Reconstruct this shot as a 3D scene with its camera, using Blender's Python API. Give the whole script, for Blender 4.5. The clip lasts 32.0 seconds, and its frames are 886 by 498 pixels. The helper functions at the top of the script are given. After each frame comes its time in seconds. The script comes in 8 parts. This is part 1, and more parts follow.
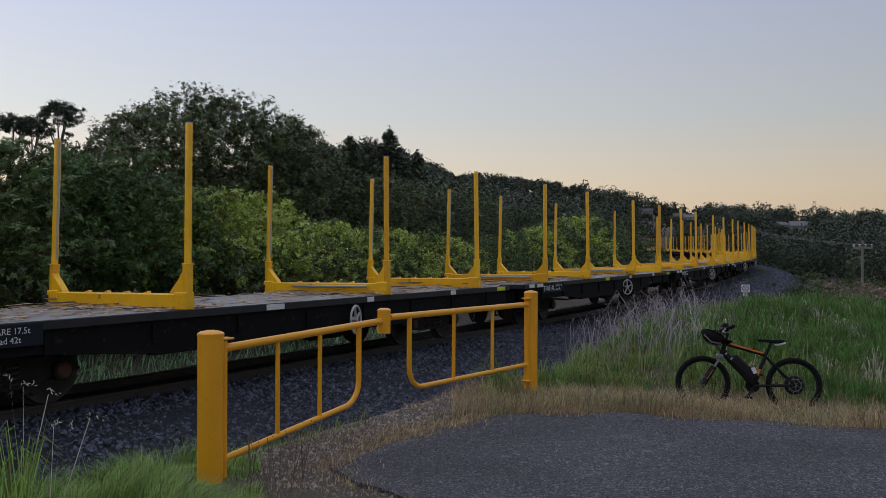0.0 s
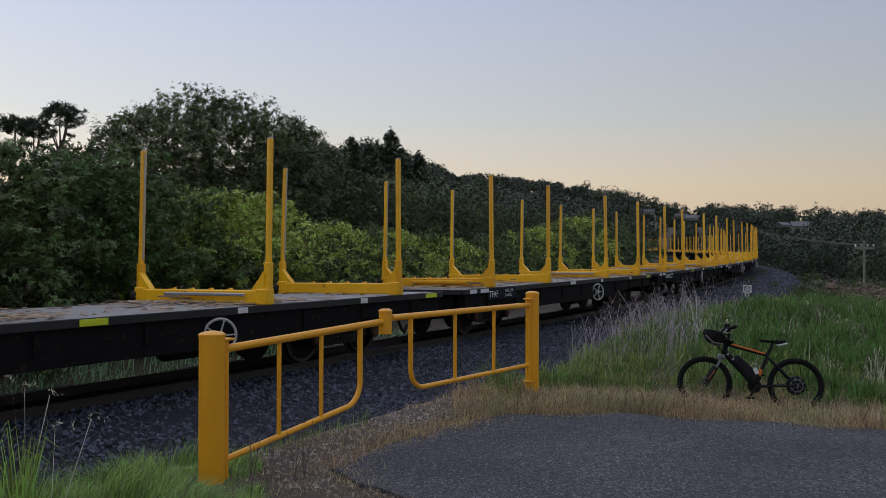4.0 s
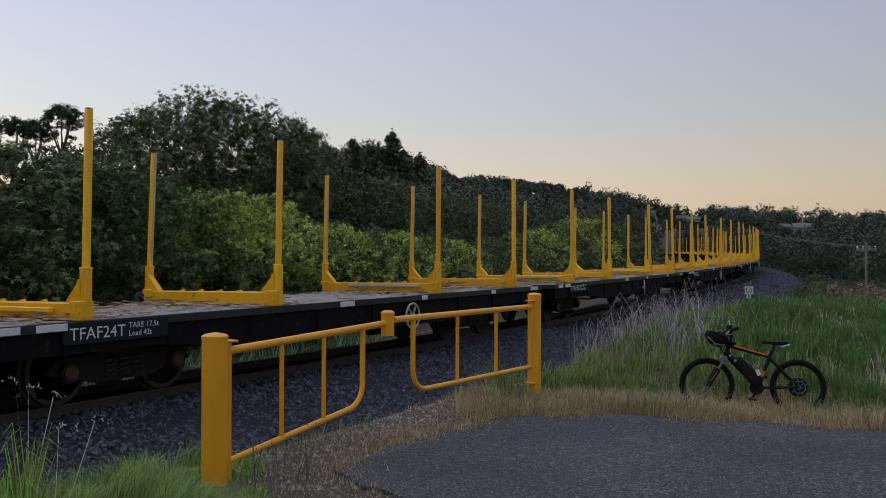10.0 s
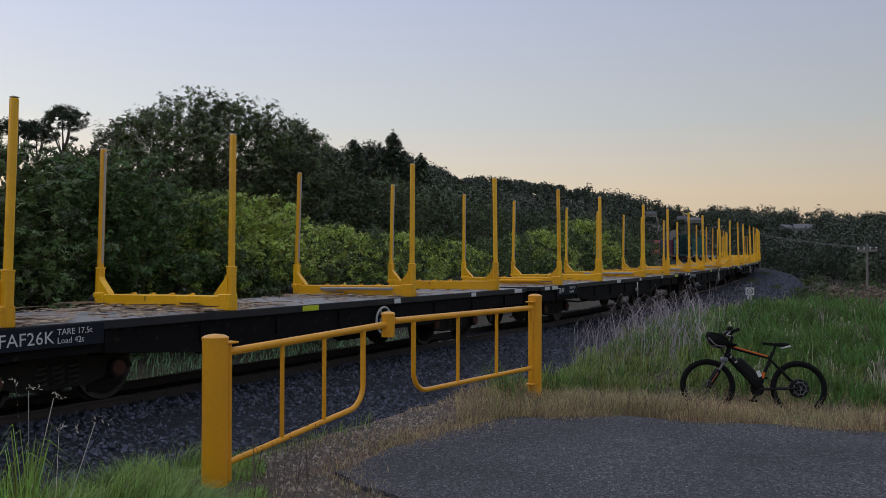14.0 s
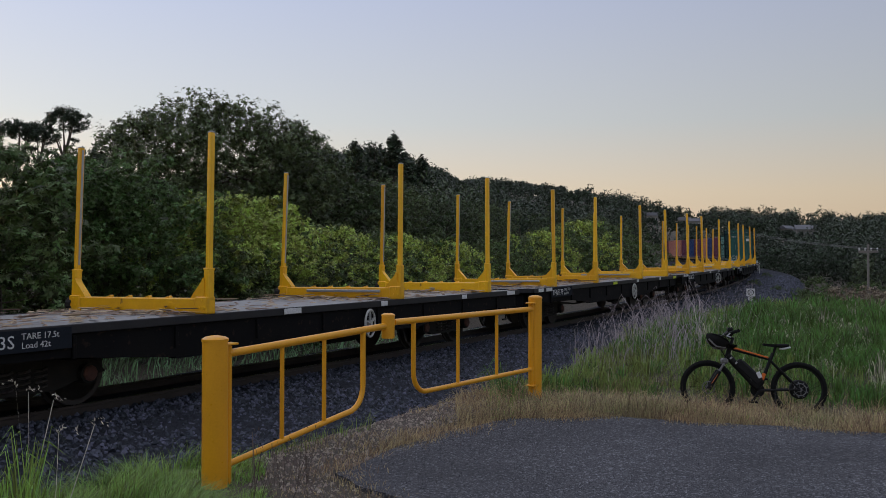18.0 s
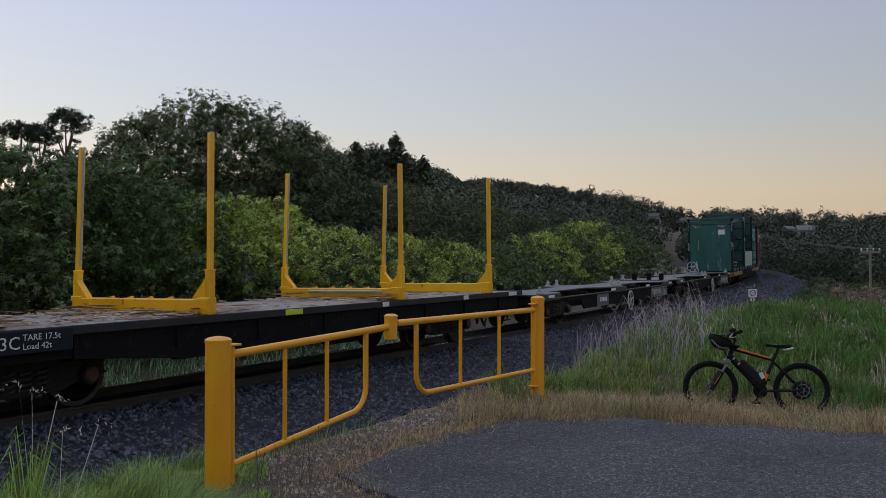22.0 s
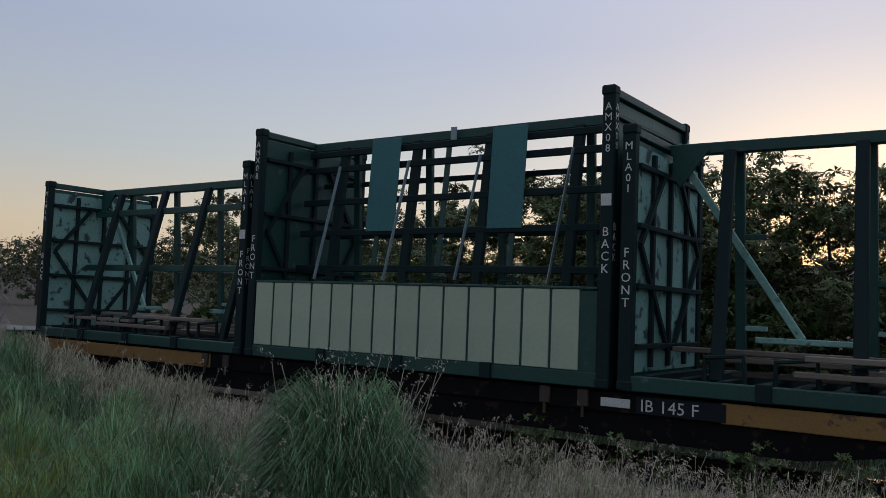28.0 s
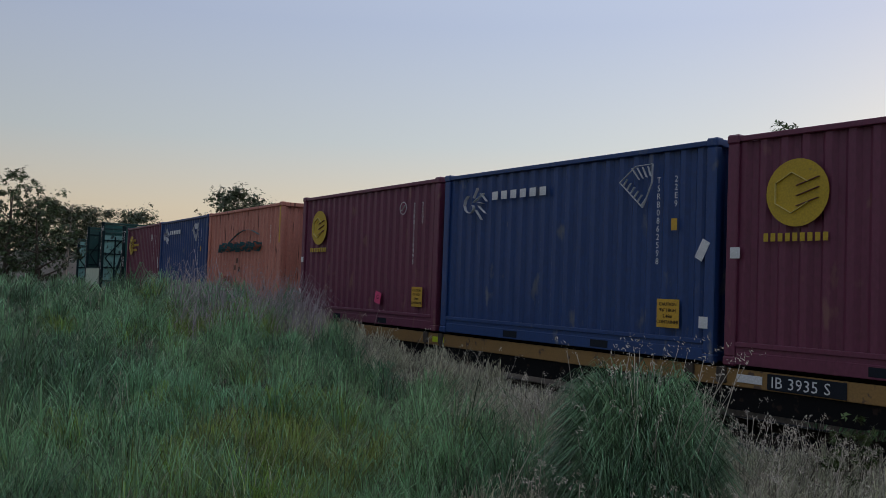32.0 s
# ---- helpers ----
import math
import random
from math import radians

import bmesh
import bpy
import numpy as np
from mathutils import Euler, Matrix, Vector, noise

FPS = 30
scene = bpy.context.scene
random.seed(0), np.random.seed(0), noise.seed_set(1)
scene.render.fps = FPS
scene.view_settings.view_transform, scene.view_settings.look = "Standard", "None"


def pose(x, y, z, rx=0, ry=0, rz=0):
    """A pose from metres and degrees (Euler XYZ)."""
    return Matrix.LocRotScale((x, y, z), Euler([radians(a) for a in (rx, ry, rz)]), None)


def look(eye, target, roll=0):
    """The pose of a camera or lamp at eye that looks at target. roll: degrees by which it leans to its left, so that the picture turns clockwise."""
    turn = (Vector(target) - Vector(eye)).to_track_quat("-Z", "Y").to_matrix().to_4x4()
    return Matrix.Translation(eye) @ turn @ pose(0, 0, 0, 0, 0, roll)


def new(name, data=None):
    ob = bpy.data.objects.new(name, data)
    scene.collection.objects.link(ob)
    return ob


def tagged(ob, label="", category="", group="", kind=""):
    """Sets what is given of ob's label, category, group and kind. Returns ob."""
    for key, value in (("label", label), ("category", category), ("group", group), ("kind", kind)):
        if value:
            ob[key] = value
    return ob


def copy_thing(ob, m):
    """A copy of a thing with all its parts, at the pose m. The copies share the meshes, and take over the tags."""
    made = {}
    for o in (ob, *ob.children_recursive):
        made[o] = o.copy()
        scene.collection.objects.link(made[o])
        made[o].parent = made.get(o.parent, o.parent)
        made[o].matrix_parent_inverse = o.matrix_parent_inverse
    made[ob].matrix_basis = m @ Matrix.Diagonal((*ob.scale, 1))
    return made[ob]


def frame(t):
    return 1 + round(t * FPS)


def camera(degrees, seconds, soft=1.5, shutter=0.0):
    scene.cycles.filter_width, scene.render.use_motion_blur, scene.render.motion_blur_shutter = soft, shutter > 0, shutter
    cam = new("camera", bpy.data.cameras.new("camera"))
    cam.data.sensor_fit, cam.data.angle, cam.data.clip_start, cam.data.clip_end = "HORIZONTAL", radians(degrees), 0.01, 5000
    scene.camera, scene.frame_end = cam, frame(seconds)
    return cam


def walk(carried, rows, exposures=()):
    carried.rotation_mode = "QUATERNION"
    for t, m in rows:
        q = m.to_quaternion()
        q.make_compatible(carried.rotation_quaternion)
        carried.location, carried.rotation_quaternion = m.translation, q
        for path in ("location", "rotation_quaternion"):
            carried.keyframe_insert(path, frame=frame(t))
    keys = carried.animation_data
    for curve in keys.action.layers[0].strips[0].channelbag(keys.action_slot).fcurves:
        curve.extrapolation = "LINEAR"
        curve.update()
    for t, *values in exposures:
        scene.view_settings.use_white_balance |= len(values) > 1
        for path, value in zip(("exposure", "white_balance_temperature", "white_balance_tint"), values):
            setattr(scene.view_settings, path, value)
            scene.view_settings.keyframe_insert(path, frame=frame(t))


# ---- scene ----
# The walk: seconds, turn from north towards east, tilt, lean (degrees), drift of the eye in metres.
PATH = [
    (0, 57.41, 0.07, 0.28, 0.003, 0.002, -0.002),
    (0.5, 57.41, 0.08, 0.28, -0.001, 0.002, -0.002),
    (1, 57.40, 0.09, 0.27, -0.007, 0.002, -0.002),
    (1.5, 57.40, 0.09, 0.25, -0.010, 0.004, -0.002),
    (2, 57.39, 0.09, 0.25, -0.009, 0.004, -0.001),
    (2.5, 57.37, 0.10, 0.24, -0.002, 0.003, -0.002),
    (3, 57.35, 0.10, 0.23, 0.002, 0.002, -0.003),
    (3.5, 57.33, 0.10, 0.23, 0.007, 0.001, -0.004),
    (5.5, 57.27, 0.16, 0.21, 0.001, 0.003, -0.000),
    (6, 57.27, 0.16, 0.21, 0.002, 0.003, -0.001),
    (6.5, 57.27, 0.17, 0.20, 0.001, 0.004, -0.002),
    (7, 57.25, 0.19, 0.20, -0.001, 0.001, -0.003),
    (7.5, 57.24, 0.21, 0.20, -0.003, -0.002, -0.004),
    (8, 57.22, 0.22, 0.21, -0.001, 0.001, -0.003),
    (8.5, 57.22, 0.22, 0.21, -0.001, 0.004, -0.002),
    (9, 57.22, 0.22, 0.21, -0.001, 0.007, -0.001),
    (9.5, 57.22, 0.22, 0.21, -0.004, 0.007, -0.001),
    (10, 57.22, 0.23, 0.18, -0.004, 0.006, -0.003),
    (10.5, 57.22, 0.25, 0.17, -0.004, 0.005, -0.003),
    (11, 57.21, 0.27, 0.15, -0.007, 0.004, -0.003),
    (11.5, 57.20, 0.27, 0.15, -0.007, 0.004, -0.002),
    (12, 57.18, 0.27, 0.16, -0.007, 0.005, -0.002),
    (12.5, 57.17, 0.27, 0.18, -0.004, 0.007, -0.002),
    (13, 57.17, 0.27, 0.21, -0.005, 0.007, -0.001),
    (13.5, 57.17, 0.27, 0.21, -0.003, 0.007, -0.001),
    (14, 57.16, 0.29, 0.19, -0.002, 0.002, -0.000),
    (14.5, 57.16, 0.30, 0.18, -0.000, 0.001, 0.000),
    (16.5, 57.11, 0.34, 0.16, -0.004, -0.009, 0.002),
    (17, 57.11, 0.35, 0.16, -0.005, -0.010, 0.003),
    (17.5, 57.10, 0.36, 0.14, -0.001, -0.009, 0.002),
    (18, 57.09, 0.37, 0.15, -0.002, -0.012, 0.002),
    (18.5, 57.08, 0.37, 0.15, 0.002, -0.015, 0.001),
    (19, 57.08, 0.38, 0.16, 0.003, -0.017, 0.002),
    (19.5, 57.07, 0.38, 0.16, 0.005, -0.016, 0.001),
    (20, 57.06, 0.38, 0.15, 0.004, -0.011, 0.000),
    (20.5, 57.05, 0.39, 0.15, 0.001, -0.009, -0.001),
    (21, 57.03, 0.40, 0.14, -0.005, -0.008, -0.001),
    (21.5, 57.01, 0.42, 0.13, -0.008, -0.006, -0.000),
    (22, 56.99, 0.42, 0.12, -0.007, -0.002, 0.002),
    (22.5, 56.97, 0.43, 0.13, -0.006, 0.000, 0.003),
    (23, 56.97, 0.43, 0.12, -0.009, -0.000, 0.004),
    (23.5, 56.95, 0.44, 0.11, -0.014, -0.002, 0.006),
    (24, 56.94, 0.45, 0.10, -0.017, -0.002, 0.008),
    (24.5, 56.75, 0.78, 0.15, -0.022, 0.005, 0.014),
    (25, 56.43, 1.01, 0.23, -0.026, 0.015, 0.019),
    (25.2, 55.95, 1.09, 0.23, -0.027, 0.014, 0.021),
    (25.3, 55.13, 1.22, 0.23, -0.030, 0.014, 0.023),
    (25.4, 54.07, 1.39, 0.22, -0.033, 0.014, 0.026),
    (25.5, 52.64, 1.62, 0.22, -0.037, 0.013, 0.030),
    (26, 44.00, 2.20, 0.28, -0.028, 0.010, 0.022),
    (26.5, 31.20, 2.77, 0.34, -0.019, 0.007, 0.015),
    (27, 14.40, 3.35, 0.40, -0.009, 0.003, 0.007),
    (27.5, -8.50, 3.93, 0.46, 0.000, 0.000, 0.000),
    (27.7, -20.60, 3.65, 1.35, 0.000, 0.000, 0.000),
    (28, -34.00, 3.02, 1.69, 0.000, 0.000, 0.000),
    (28.3, -43.14, 2.46, 1.94, 0.000, 0.000, 0.000),
    (28.5, -47.32, 2.19, 1.90, 0.000, 0.000, 0.000),
    (29, -50.16, 2.14, 1.74, 0.000, 0.000, 0.000),
    (29.5, -50.92, 2.15, 1.76, 0.000, 0.000, 0.000),
    (30, -51.46, 2.10, 1.78, 0.000, 0.000, 0.000),
    (30.5, -51.99, 1.95, 1.60, 0.000, 0.000, 0.000),
    (31, -52.25, 1.84, 1.39, 0.000, 0.000, 0.000),
    (31.5, -52.51, 1.82, 1.36, 0.000, 0.000, 0.000),
    (32, -53.18, 1.82, 1.32, 0.000, 0.000, 0.000),
]
EYE = Vector((0, 0, 1.95))


def eye_pose(turn, tilt, lean, dx, dy, dz):
    a, p = radians(turn), radians(tilt)
    eye = EYE + Vector((dx, dy, dz))
    way = Vector((math.sin(a) * math.cos(p), math.cos(a) * math.cos(p), math.sin(p)))
    return look(eye, eye + way, lean)


cam = camera(54.22, 32.0, soft=0.6)
walk(cam, [(r[0], eye_pose(*r[1:])) for r in PATH], [(0, 0.0, 6700, 12), (25, 0.0, 6700, 12), (27.5, -0.42, 6500, 10), (28, -0.42, 6500, 10), (29, -0.26, 6450, 9), (32, -0.25, 6450, 9)])

# ---- sky and sun ----
SUN_TURN, SUN_HEIGHT = -7.0, 3.0
SKY_STOPS = [(0.0, (0.80, 0.62, 0.45)), (1.0, (0.85, 0.88, 1.0)), (0.07, (0.78, 0.65, 0.5)), (0.15, (0.6, 0.615, 0.62)), (0.28, (0.5, 0.545, 0.69)), (0.5, (0.63, 0.69, 0.86))]
SKY_SIDE = (0.53, 1.04)
SKY_GLOW = (0.1, 0.045, 0.0)
world = bpy.data.worlds.new("dusk_sky")
scene.world = world
world.use_nodes = True
wn = world.node_tree
sky = wn.nodes.new("ShaderNodeTexSky")
sky.sky_type = "NISHITA"
sky.sun_disc = False
sky.sun_elevation = radians(SUN_HEIGHT)
sky.sun_rotation = radians(SUN_TURN)
sky.altitude = 50
sky.air_density, sky.dust_density, sky.ozone_density = 1.0, 2.0, 3.0


def sky_node(kind, **values):
    node = wn.nodes.new(kind)
    for key, value in values.items():
        node.inputs[int(key[1:])].default_value = value
    return node


# dusk colours by height over the horizon, brighter towards the sunset
way = wn.nodes.new("ShaderNodeTexCoord").outputs["Generated"]
height = wn.nodes.new("ShaderNodeSeparateXYZ")
wn.links.new(way, height.inputs[0])
fade = wn.nodes.new("ShaderNodeValToRGB")
for k, (place, colour) in enumerate(SKY_STOPS):
    stop = fade.color_ramp.elements[k] if k < 2 else fade.color_ramp.elements.new(place)
    stop.position, stop.color = place, (*colour, 1)
wn.links.new(height.outputs[2], fade.inputs[0])
a, e = radians(SUN_TURN), radians(SUN_HEIGHT)
toward = Vector((math.sin(a) * math.cos(e), math.cos(a) * math.cos(e), math.sin(e)))
near_sun = wn.nodes.new("ShaderNodeVectorMath")
near_sun.operation = "DOT_PRODUCT"
near_sun.inputs[1].default_value = toward
wn.links.new(way, near_sun.inputs[0])
side = sky_node("ShaderNodeMapRange", i1=-0.4, i2=0.84, i3=SKY_SIDE[0], i4=SKY_SIDE[1])
wn.links.new(near_sun.outputs["Value"], side.inputs[0])
glow = wn.nodes.new("ShaderNodeMath")
glow.operation = "POWER"
glow.use_clamp = True
glow.inputs[1].default_value = 14.0
up = wn.nodes.new("ShaderNodeMath")
up.operation = "MAXIMUM"
up.inputs[1].default_value = 0.0
wn.links.new(near_sun.outputs["Value"], up.inputs[0])
wn.links.new(up.outputs[0], glow.inputs[0])


def sky_mix(mode, fac, first, second):
    node = wn.nodes.new("ShaderNodeMix")
    node.data_type, node.blend_type = "RGBA", mode
    node.clamp_result = False
    for sock, v in ((0, fac), (6, first), (7, second)):
        if isinstance(v, (int, float)):
            node.inputs[sock].default_value = v
        elif isinstance(v, tuple):
            node.inputs[sock].default_value = (*v, 1)
        else:
            wn.links.new(v, node.inputs[sock])
    return node.outputs[2]


shade = wn.nodes.new("ShaderNodeVectorMath")
shade.operation = "SCALE"
wn.links.new(fade.outputs[0], shade.inputs[0])
wn.links.new(side.outputs[0], shade.inputs["Scale"])
warm = sky_mix("ADD", glow.outputs[0], shade.outputs[0], SKY_GLOW)
total = sky_mix("ADD", 0.08, warm, sky.outputs[0])
wn.links.new(total, wn.nodes["Background"].inputs[0])
wn.nodes["Background"].inputs[1].default_value = 1.0

sun_data = bpy.data.lights.new("sun", "SUN")
sun_data.energy, sun_data.angle, sun_data.color = 0.5, radians(3), (1.0, 0.62, 0.32)
sun = new("sun", sun_data)
sun.matrix_world = look(toward * 50, (0, 0, 0))

# ---- the track's line ----
BENDS = [(-450, 0.0), (-130, 0.003), (-90, 0.0053), (-65, 0.0042), (-45, 0.002), (-25, 0.003), (-10, 0.0037), (15, 0.00199), (40, 0.00274), (60, 0.00335),
         (80, 0.00309), (100, 0.0049), (125, 0.00202), (200, 0.0)]
TS = np.arange(-450, 450.5, 0.5)
bend = np.array([k for _, k in BENDS])[np.searchsorted([s for s, _ in BENDS], TS, side="right") - 1]
bend = np.convolve(np.pad(bend, 10, "edge"), np.ones(21) / 21, "valid")
MID = len(TS) // 2


def summed(v):
    total = np.concatenate([[0], np.cumsum((v[1:] + v[:-1]) / 2 * 0.5)])
    return total - total[MID]


TURN = summed(bend)
TX, TY = summed(np.cos(TURN)), summed(np.sin(TURN)) + 10.473
TZ = 0.0065 * np.clip(TS - 28, 0, 180) - 0.003 * np.clip(-TS - 15, 0, 90)


CANT = math.tan(radians(1.0))


def on_track(s, lat=0.0, z=0.0):
    """The place s metres along the track, lat metres to its far side, z above the rails."""
    t = np.interp(s, TS, TURN)
    return Vector((np.interp(s, TS, TX) - math.sin(t) * lat, np.interp(s, TS, TY) + math.cos(t) * lat, np.interp(s, TS, TZ) + z - CANT * min(max(lat, -1.3), 1.3)))


def track_coords(x, y):
    """For arrays of places: metres along the track and metres to its far side."""
    x, y = np.asarray(x, float), np.asarray(y, float)
    i = np.clip(np.searchsorted(TX, x), 1, len(TX) - 2)
    for _ in range(4):
        along = (x - TX[i]) * np.cos(TURN[i]) + (y - TY[i]) * np.sin(TURN[i])
        i = np.clip(i + np.round(along / 0.5).astype(int), 0, len(TX) - 1)
    lat = -(x - TX[i]) * np.sin(TURN[i]) + (y - TY[i]) * np.cos(TURN[i])
    return TS[i], lat


# ---- building helpers ----
class Shape:
    """Collects solids for one mesh."""

    def __init__(self):
        self.v, self.f = [], []

    def add(self, verts, faces):
        n = len(self.v)
        self.v += [tuple(v) for v in verts]
        self.f += [tuple(i + n for i in f) for f in faces]
        return self

    def box(self, c, size, cut=0.0, turn=None):
        """A box with its middle at c; cut: the width of its worn edges; turn: a rotation matrix."""
        h = [s / 2 for s in size]
        k = min(cut, min(h) * 0.6)
        out, faces = [], []
        corner = {}
        for sx in (-1, 1):
            for sy in (-1, 1):
                for sz in (-1, 1):
                    for ax in range(3) if k else (0,):
                        p = [sx * (h[0] - k), sy * (h[1] - k), sz * (h[2] - k)]
                        if k:
                            p[ax] = (sx, sy, sz)[ax] * h[ax]
                        corner[sx, sy, sz, ax] = len(out)
                        out.append(p)
        ring = [(-1, -1), (1, -1), (1, 1), (-1, 1)]
        for ax in range(3):
            b, d = (ax + 1) % 3, (ax + 2) % 3
            for s in (-1, 1):
                q = []
                for r in ring:
                    g = [0, 0, 0]
                    g[ax], g[b], g[d] = s, r[0], r[1]
                    q.append(corner[(*g, ax if k else 0)])
                faces.append(q if s > 0 else q[::-1])
        if k:
            for ax in range(3):
                b, d = (ax + 1) % 3, (ax + 2) % 3
                for s1, s2 in ring:
                    q = []
                    for s in (-1, 1):
                        g = [0, 0, 0]
                        g[ax], g[b], g[d] = s, s1, s2
                        q += [corner[(*g, b)], corner[(*g, d)]] if s < 0 else [corner[(*g, d)], corner[(*g, b)]]
                    faces.append(q if s1 * s2 < 0 else q[::-1])
            for sx in (-1, 1):
                for sy in (-1, 1):
                    for sz in (-1, 1):
                        q = [corner[sx, sy, sz, i] for i in range(3)]
                        faces.append(q if sx * sy * sz > 0 else q[::-1])
        m = turn.to_3x3() if turn is not None else None
        pts = [(m @ Vector(p) if m else Vector(p)) + Vector(c) for p in out]
        return self.add(pts, faces)

    def bar(self, p0, p1, w, h, cut=0.0, up=(0, 0, 1)):
        """A straight bar of section w x h from p0 to p1."""
        p0, p1 = Vector(p0), Vector(p1)
        x = (p1 - p0).normalized()
        y = Vector(up).cross(x)
        y = y.normalized() if y.length > 1e-5 else Vector((0, 1, 0))
        z = x.cross(y)
        m = Matrix((x, y, z)).transposed()
        return self.box((p0 + p1) / 2, ((p1 - p0).length, w, h), cut, m)

    def tube(self, path, r, n=10, caps=True):
        """A round tube along the places of path; r: one radius, or one for each place."""
        path = [Vector(p) for p in path]
        rs = r if isinstance(r, (list, tuple)) else [r] * len(path)
        rings, old = [], None
        for i, p in enumerate(path):
            t = path[min(i + 1, len(path) - 1)] - path[max(i - 1, 0)]
            t = (t if t.length > 1e-6 else path[-1] - path[0]).normalized()
            if old is None:
                old = t.orthogonal().normalized()
            old = (old - t * old.dot(t)).normalized()
            w = t.cross(old)
            rings.append([p + (old * math.cos(2 * math.pi * j / n) + w * math.sin(2 * math.pi * j / n)) * rs[i] for j in range(n)])
        faces = [(i * n + j, i * n + (j + 1) % n, (i + 1) * n + (j + 1) % n, (i + 1) * n + j)
                 for i in range(len(path) - 1) for j in range(n)]
        if caps:
            faces += [tuple(range(n))[::-1], tuple(range((len(path) - 1) * n, len(path) * n))]
        return self.add([v for ring in rings for v in ring], faces)

    def ring(self, c, axis, radius, r, n=24, m=8):
        """A torus."""
        axis = Vector(axis).normalized()
        a = axis.orthogonal().normalized()
        b = axis.cross(a)
        vs = []
        for i in range(n):
            d = a * math.cos(2 * math.pi * i / n) + b * math.sin(2 * math.pi * i / n)
            for j in range(m):
                w = 2 * math.pi * j / m
                vs.append(Vector(c) + d * (radius + r * math.cos(w)) + axis * r * math.sin(w))
        fs = [(i * m + j, ((i + 1) % n) * m + j, ((i + 1) % n) * m + (j + 1) % m, i * m + (j + 1) % m) for i in range(n) for j in range(m)]
        return self.add(vs, fs)

    def disc(self, c, axis, profile, n=24):
        """A turned solid: profile gives (along the axis, radius)."""
        axis = Vector(axis).normalized()
        return self.tube([Vector(c) + axis * d for d, _ in profile], [max(r, 1e-4) for _, r in profile], n)

    def plate(self, outline, y0, y1, place=None):
        """A flat plate: an outline in x, z pushed from y0 to y1."""
        n = len(outline)
        vs = [Vector((x, y0, z)) for x, z in outline] + [Vector((x, y1, z)) for x, z in outline]
        if place is not None:
            vs = [place @ v for v in vs]
        fs = [tuple(range(n)), tuple(range(2 * n - 1, n - 1, -1))]
        fs += [(i, i + n, (i + 1) % n + n, (i + 1) % n) for i in range(n)]
        return self.add(vs, fs)

    def mesh(self, name, material, smooth=False):
        me = bpy.data.meshes.new(name)
        me.from_pydata([tuple(v) for v in self.v], [], self.f)
        bm = bmesh.new()
        bm.from_mesh(me)
        bmesh.ops.recalc_face_normals(bm, faces=bm.faces)
        bm.to_mesh(me)
        bm.free()
        me.materials.append(material)
        if smooth:
            me.polygons.foreach_set("use_smooth", [True] * len(me.polygons))
            me.set_sharp_from_angle(angle=radians(40))
        return me


def part(name, shape, material, parent, label="", smooth=False, at=None):
    """Links a shape, or a mesh, as one part under a thing or a part."""
    me = shape.mesh(name, material, smooth) if isinstance(shape, Shape) else shape
    ob = new(name, me)
    ob.parent = parent
    if at is not None:
        ob.matrix_basis = at
    return tagged(ob, label)


def thing(name, label, category, group="", kind="", at=None, shape=None, material=None, smooth=False):
    ob = new(name, shape.mesh(name, material, smooth) if shape else None)
    if at is not None:
        ob.matrix_basis = at
    return tagged(ob, label, category, group, kind)


def net(name, verts, faces, material, smooth=False):
    """A mesh from arrays: places (n, 3) and faces (m, 3 or 4)."""
    me = bpy.data.meshes.new(name)
    verts, faces = np.asarray(verts, np.float32), np.asarray(faces, np.int32)
    m, k = faces.shape
    me.vertices.add(len(verts))
    me.vertices.foreach_set("co", verts.ravel())
    me.loops.add(m * k)
    me.loops.foreach_set("vertex_index", faces.ravel())
    me.polygons.add(m)
    me.polygons.foreach_set("loop_start", np.arange(0, m * k, k, dtype=np.int32))
    me.polygons.foreach_set("use_smooth", np.full(m, smooth))
    me.update(calc_edges=True)
    me.materials.append(material)
    return me


LETTERS = {}


def lettering(text, size, material, spacing=1.0, line=1.0, align="LEFT"):
    """A flat mesh of letters in the x, z plane, facing -y."""
    key = (text, size, material.name, spacing, line, align)
    if key not in LETTERS:
        cu = bpy.data.curves.new("letters", "FONT")
        cu.body, cu.size, cu.space_character, cu.space_line, cu.align_x = text, size, spacing, line, align
        cu.extrude = 0.001
        cu.resolution_u = 2
        ob = bpy.data.objects.new("letters", cu)
        scene.collection.objects.link(ob)
        me = bpy.data.meshes.new_from_object(ob.evaluated_get(bpy.context.evaluated_depsgraph_get()))
        bpy.data.objects.remove(ob)
        bpy.data.curves.remove(cu)
        me.transform(pose(0, 0, 0, 90))
        me.materials.clear()
        me.materials.append(material)
        LETTERS[key] = me
    return LETTERS[key]


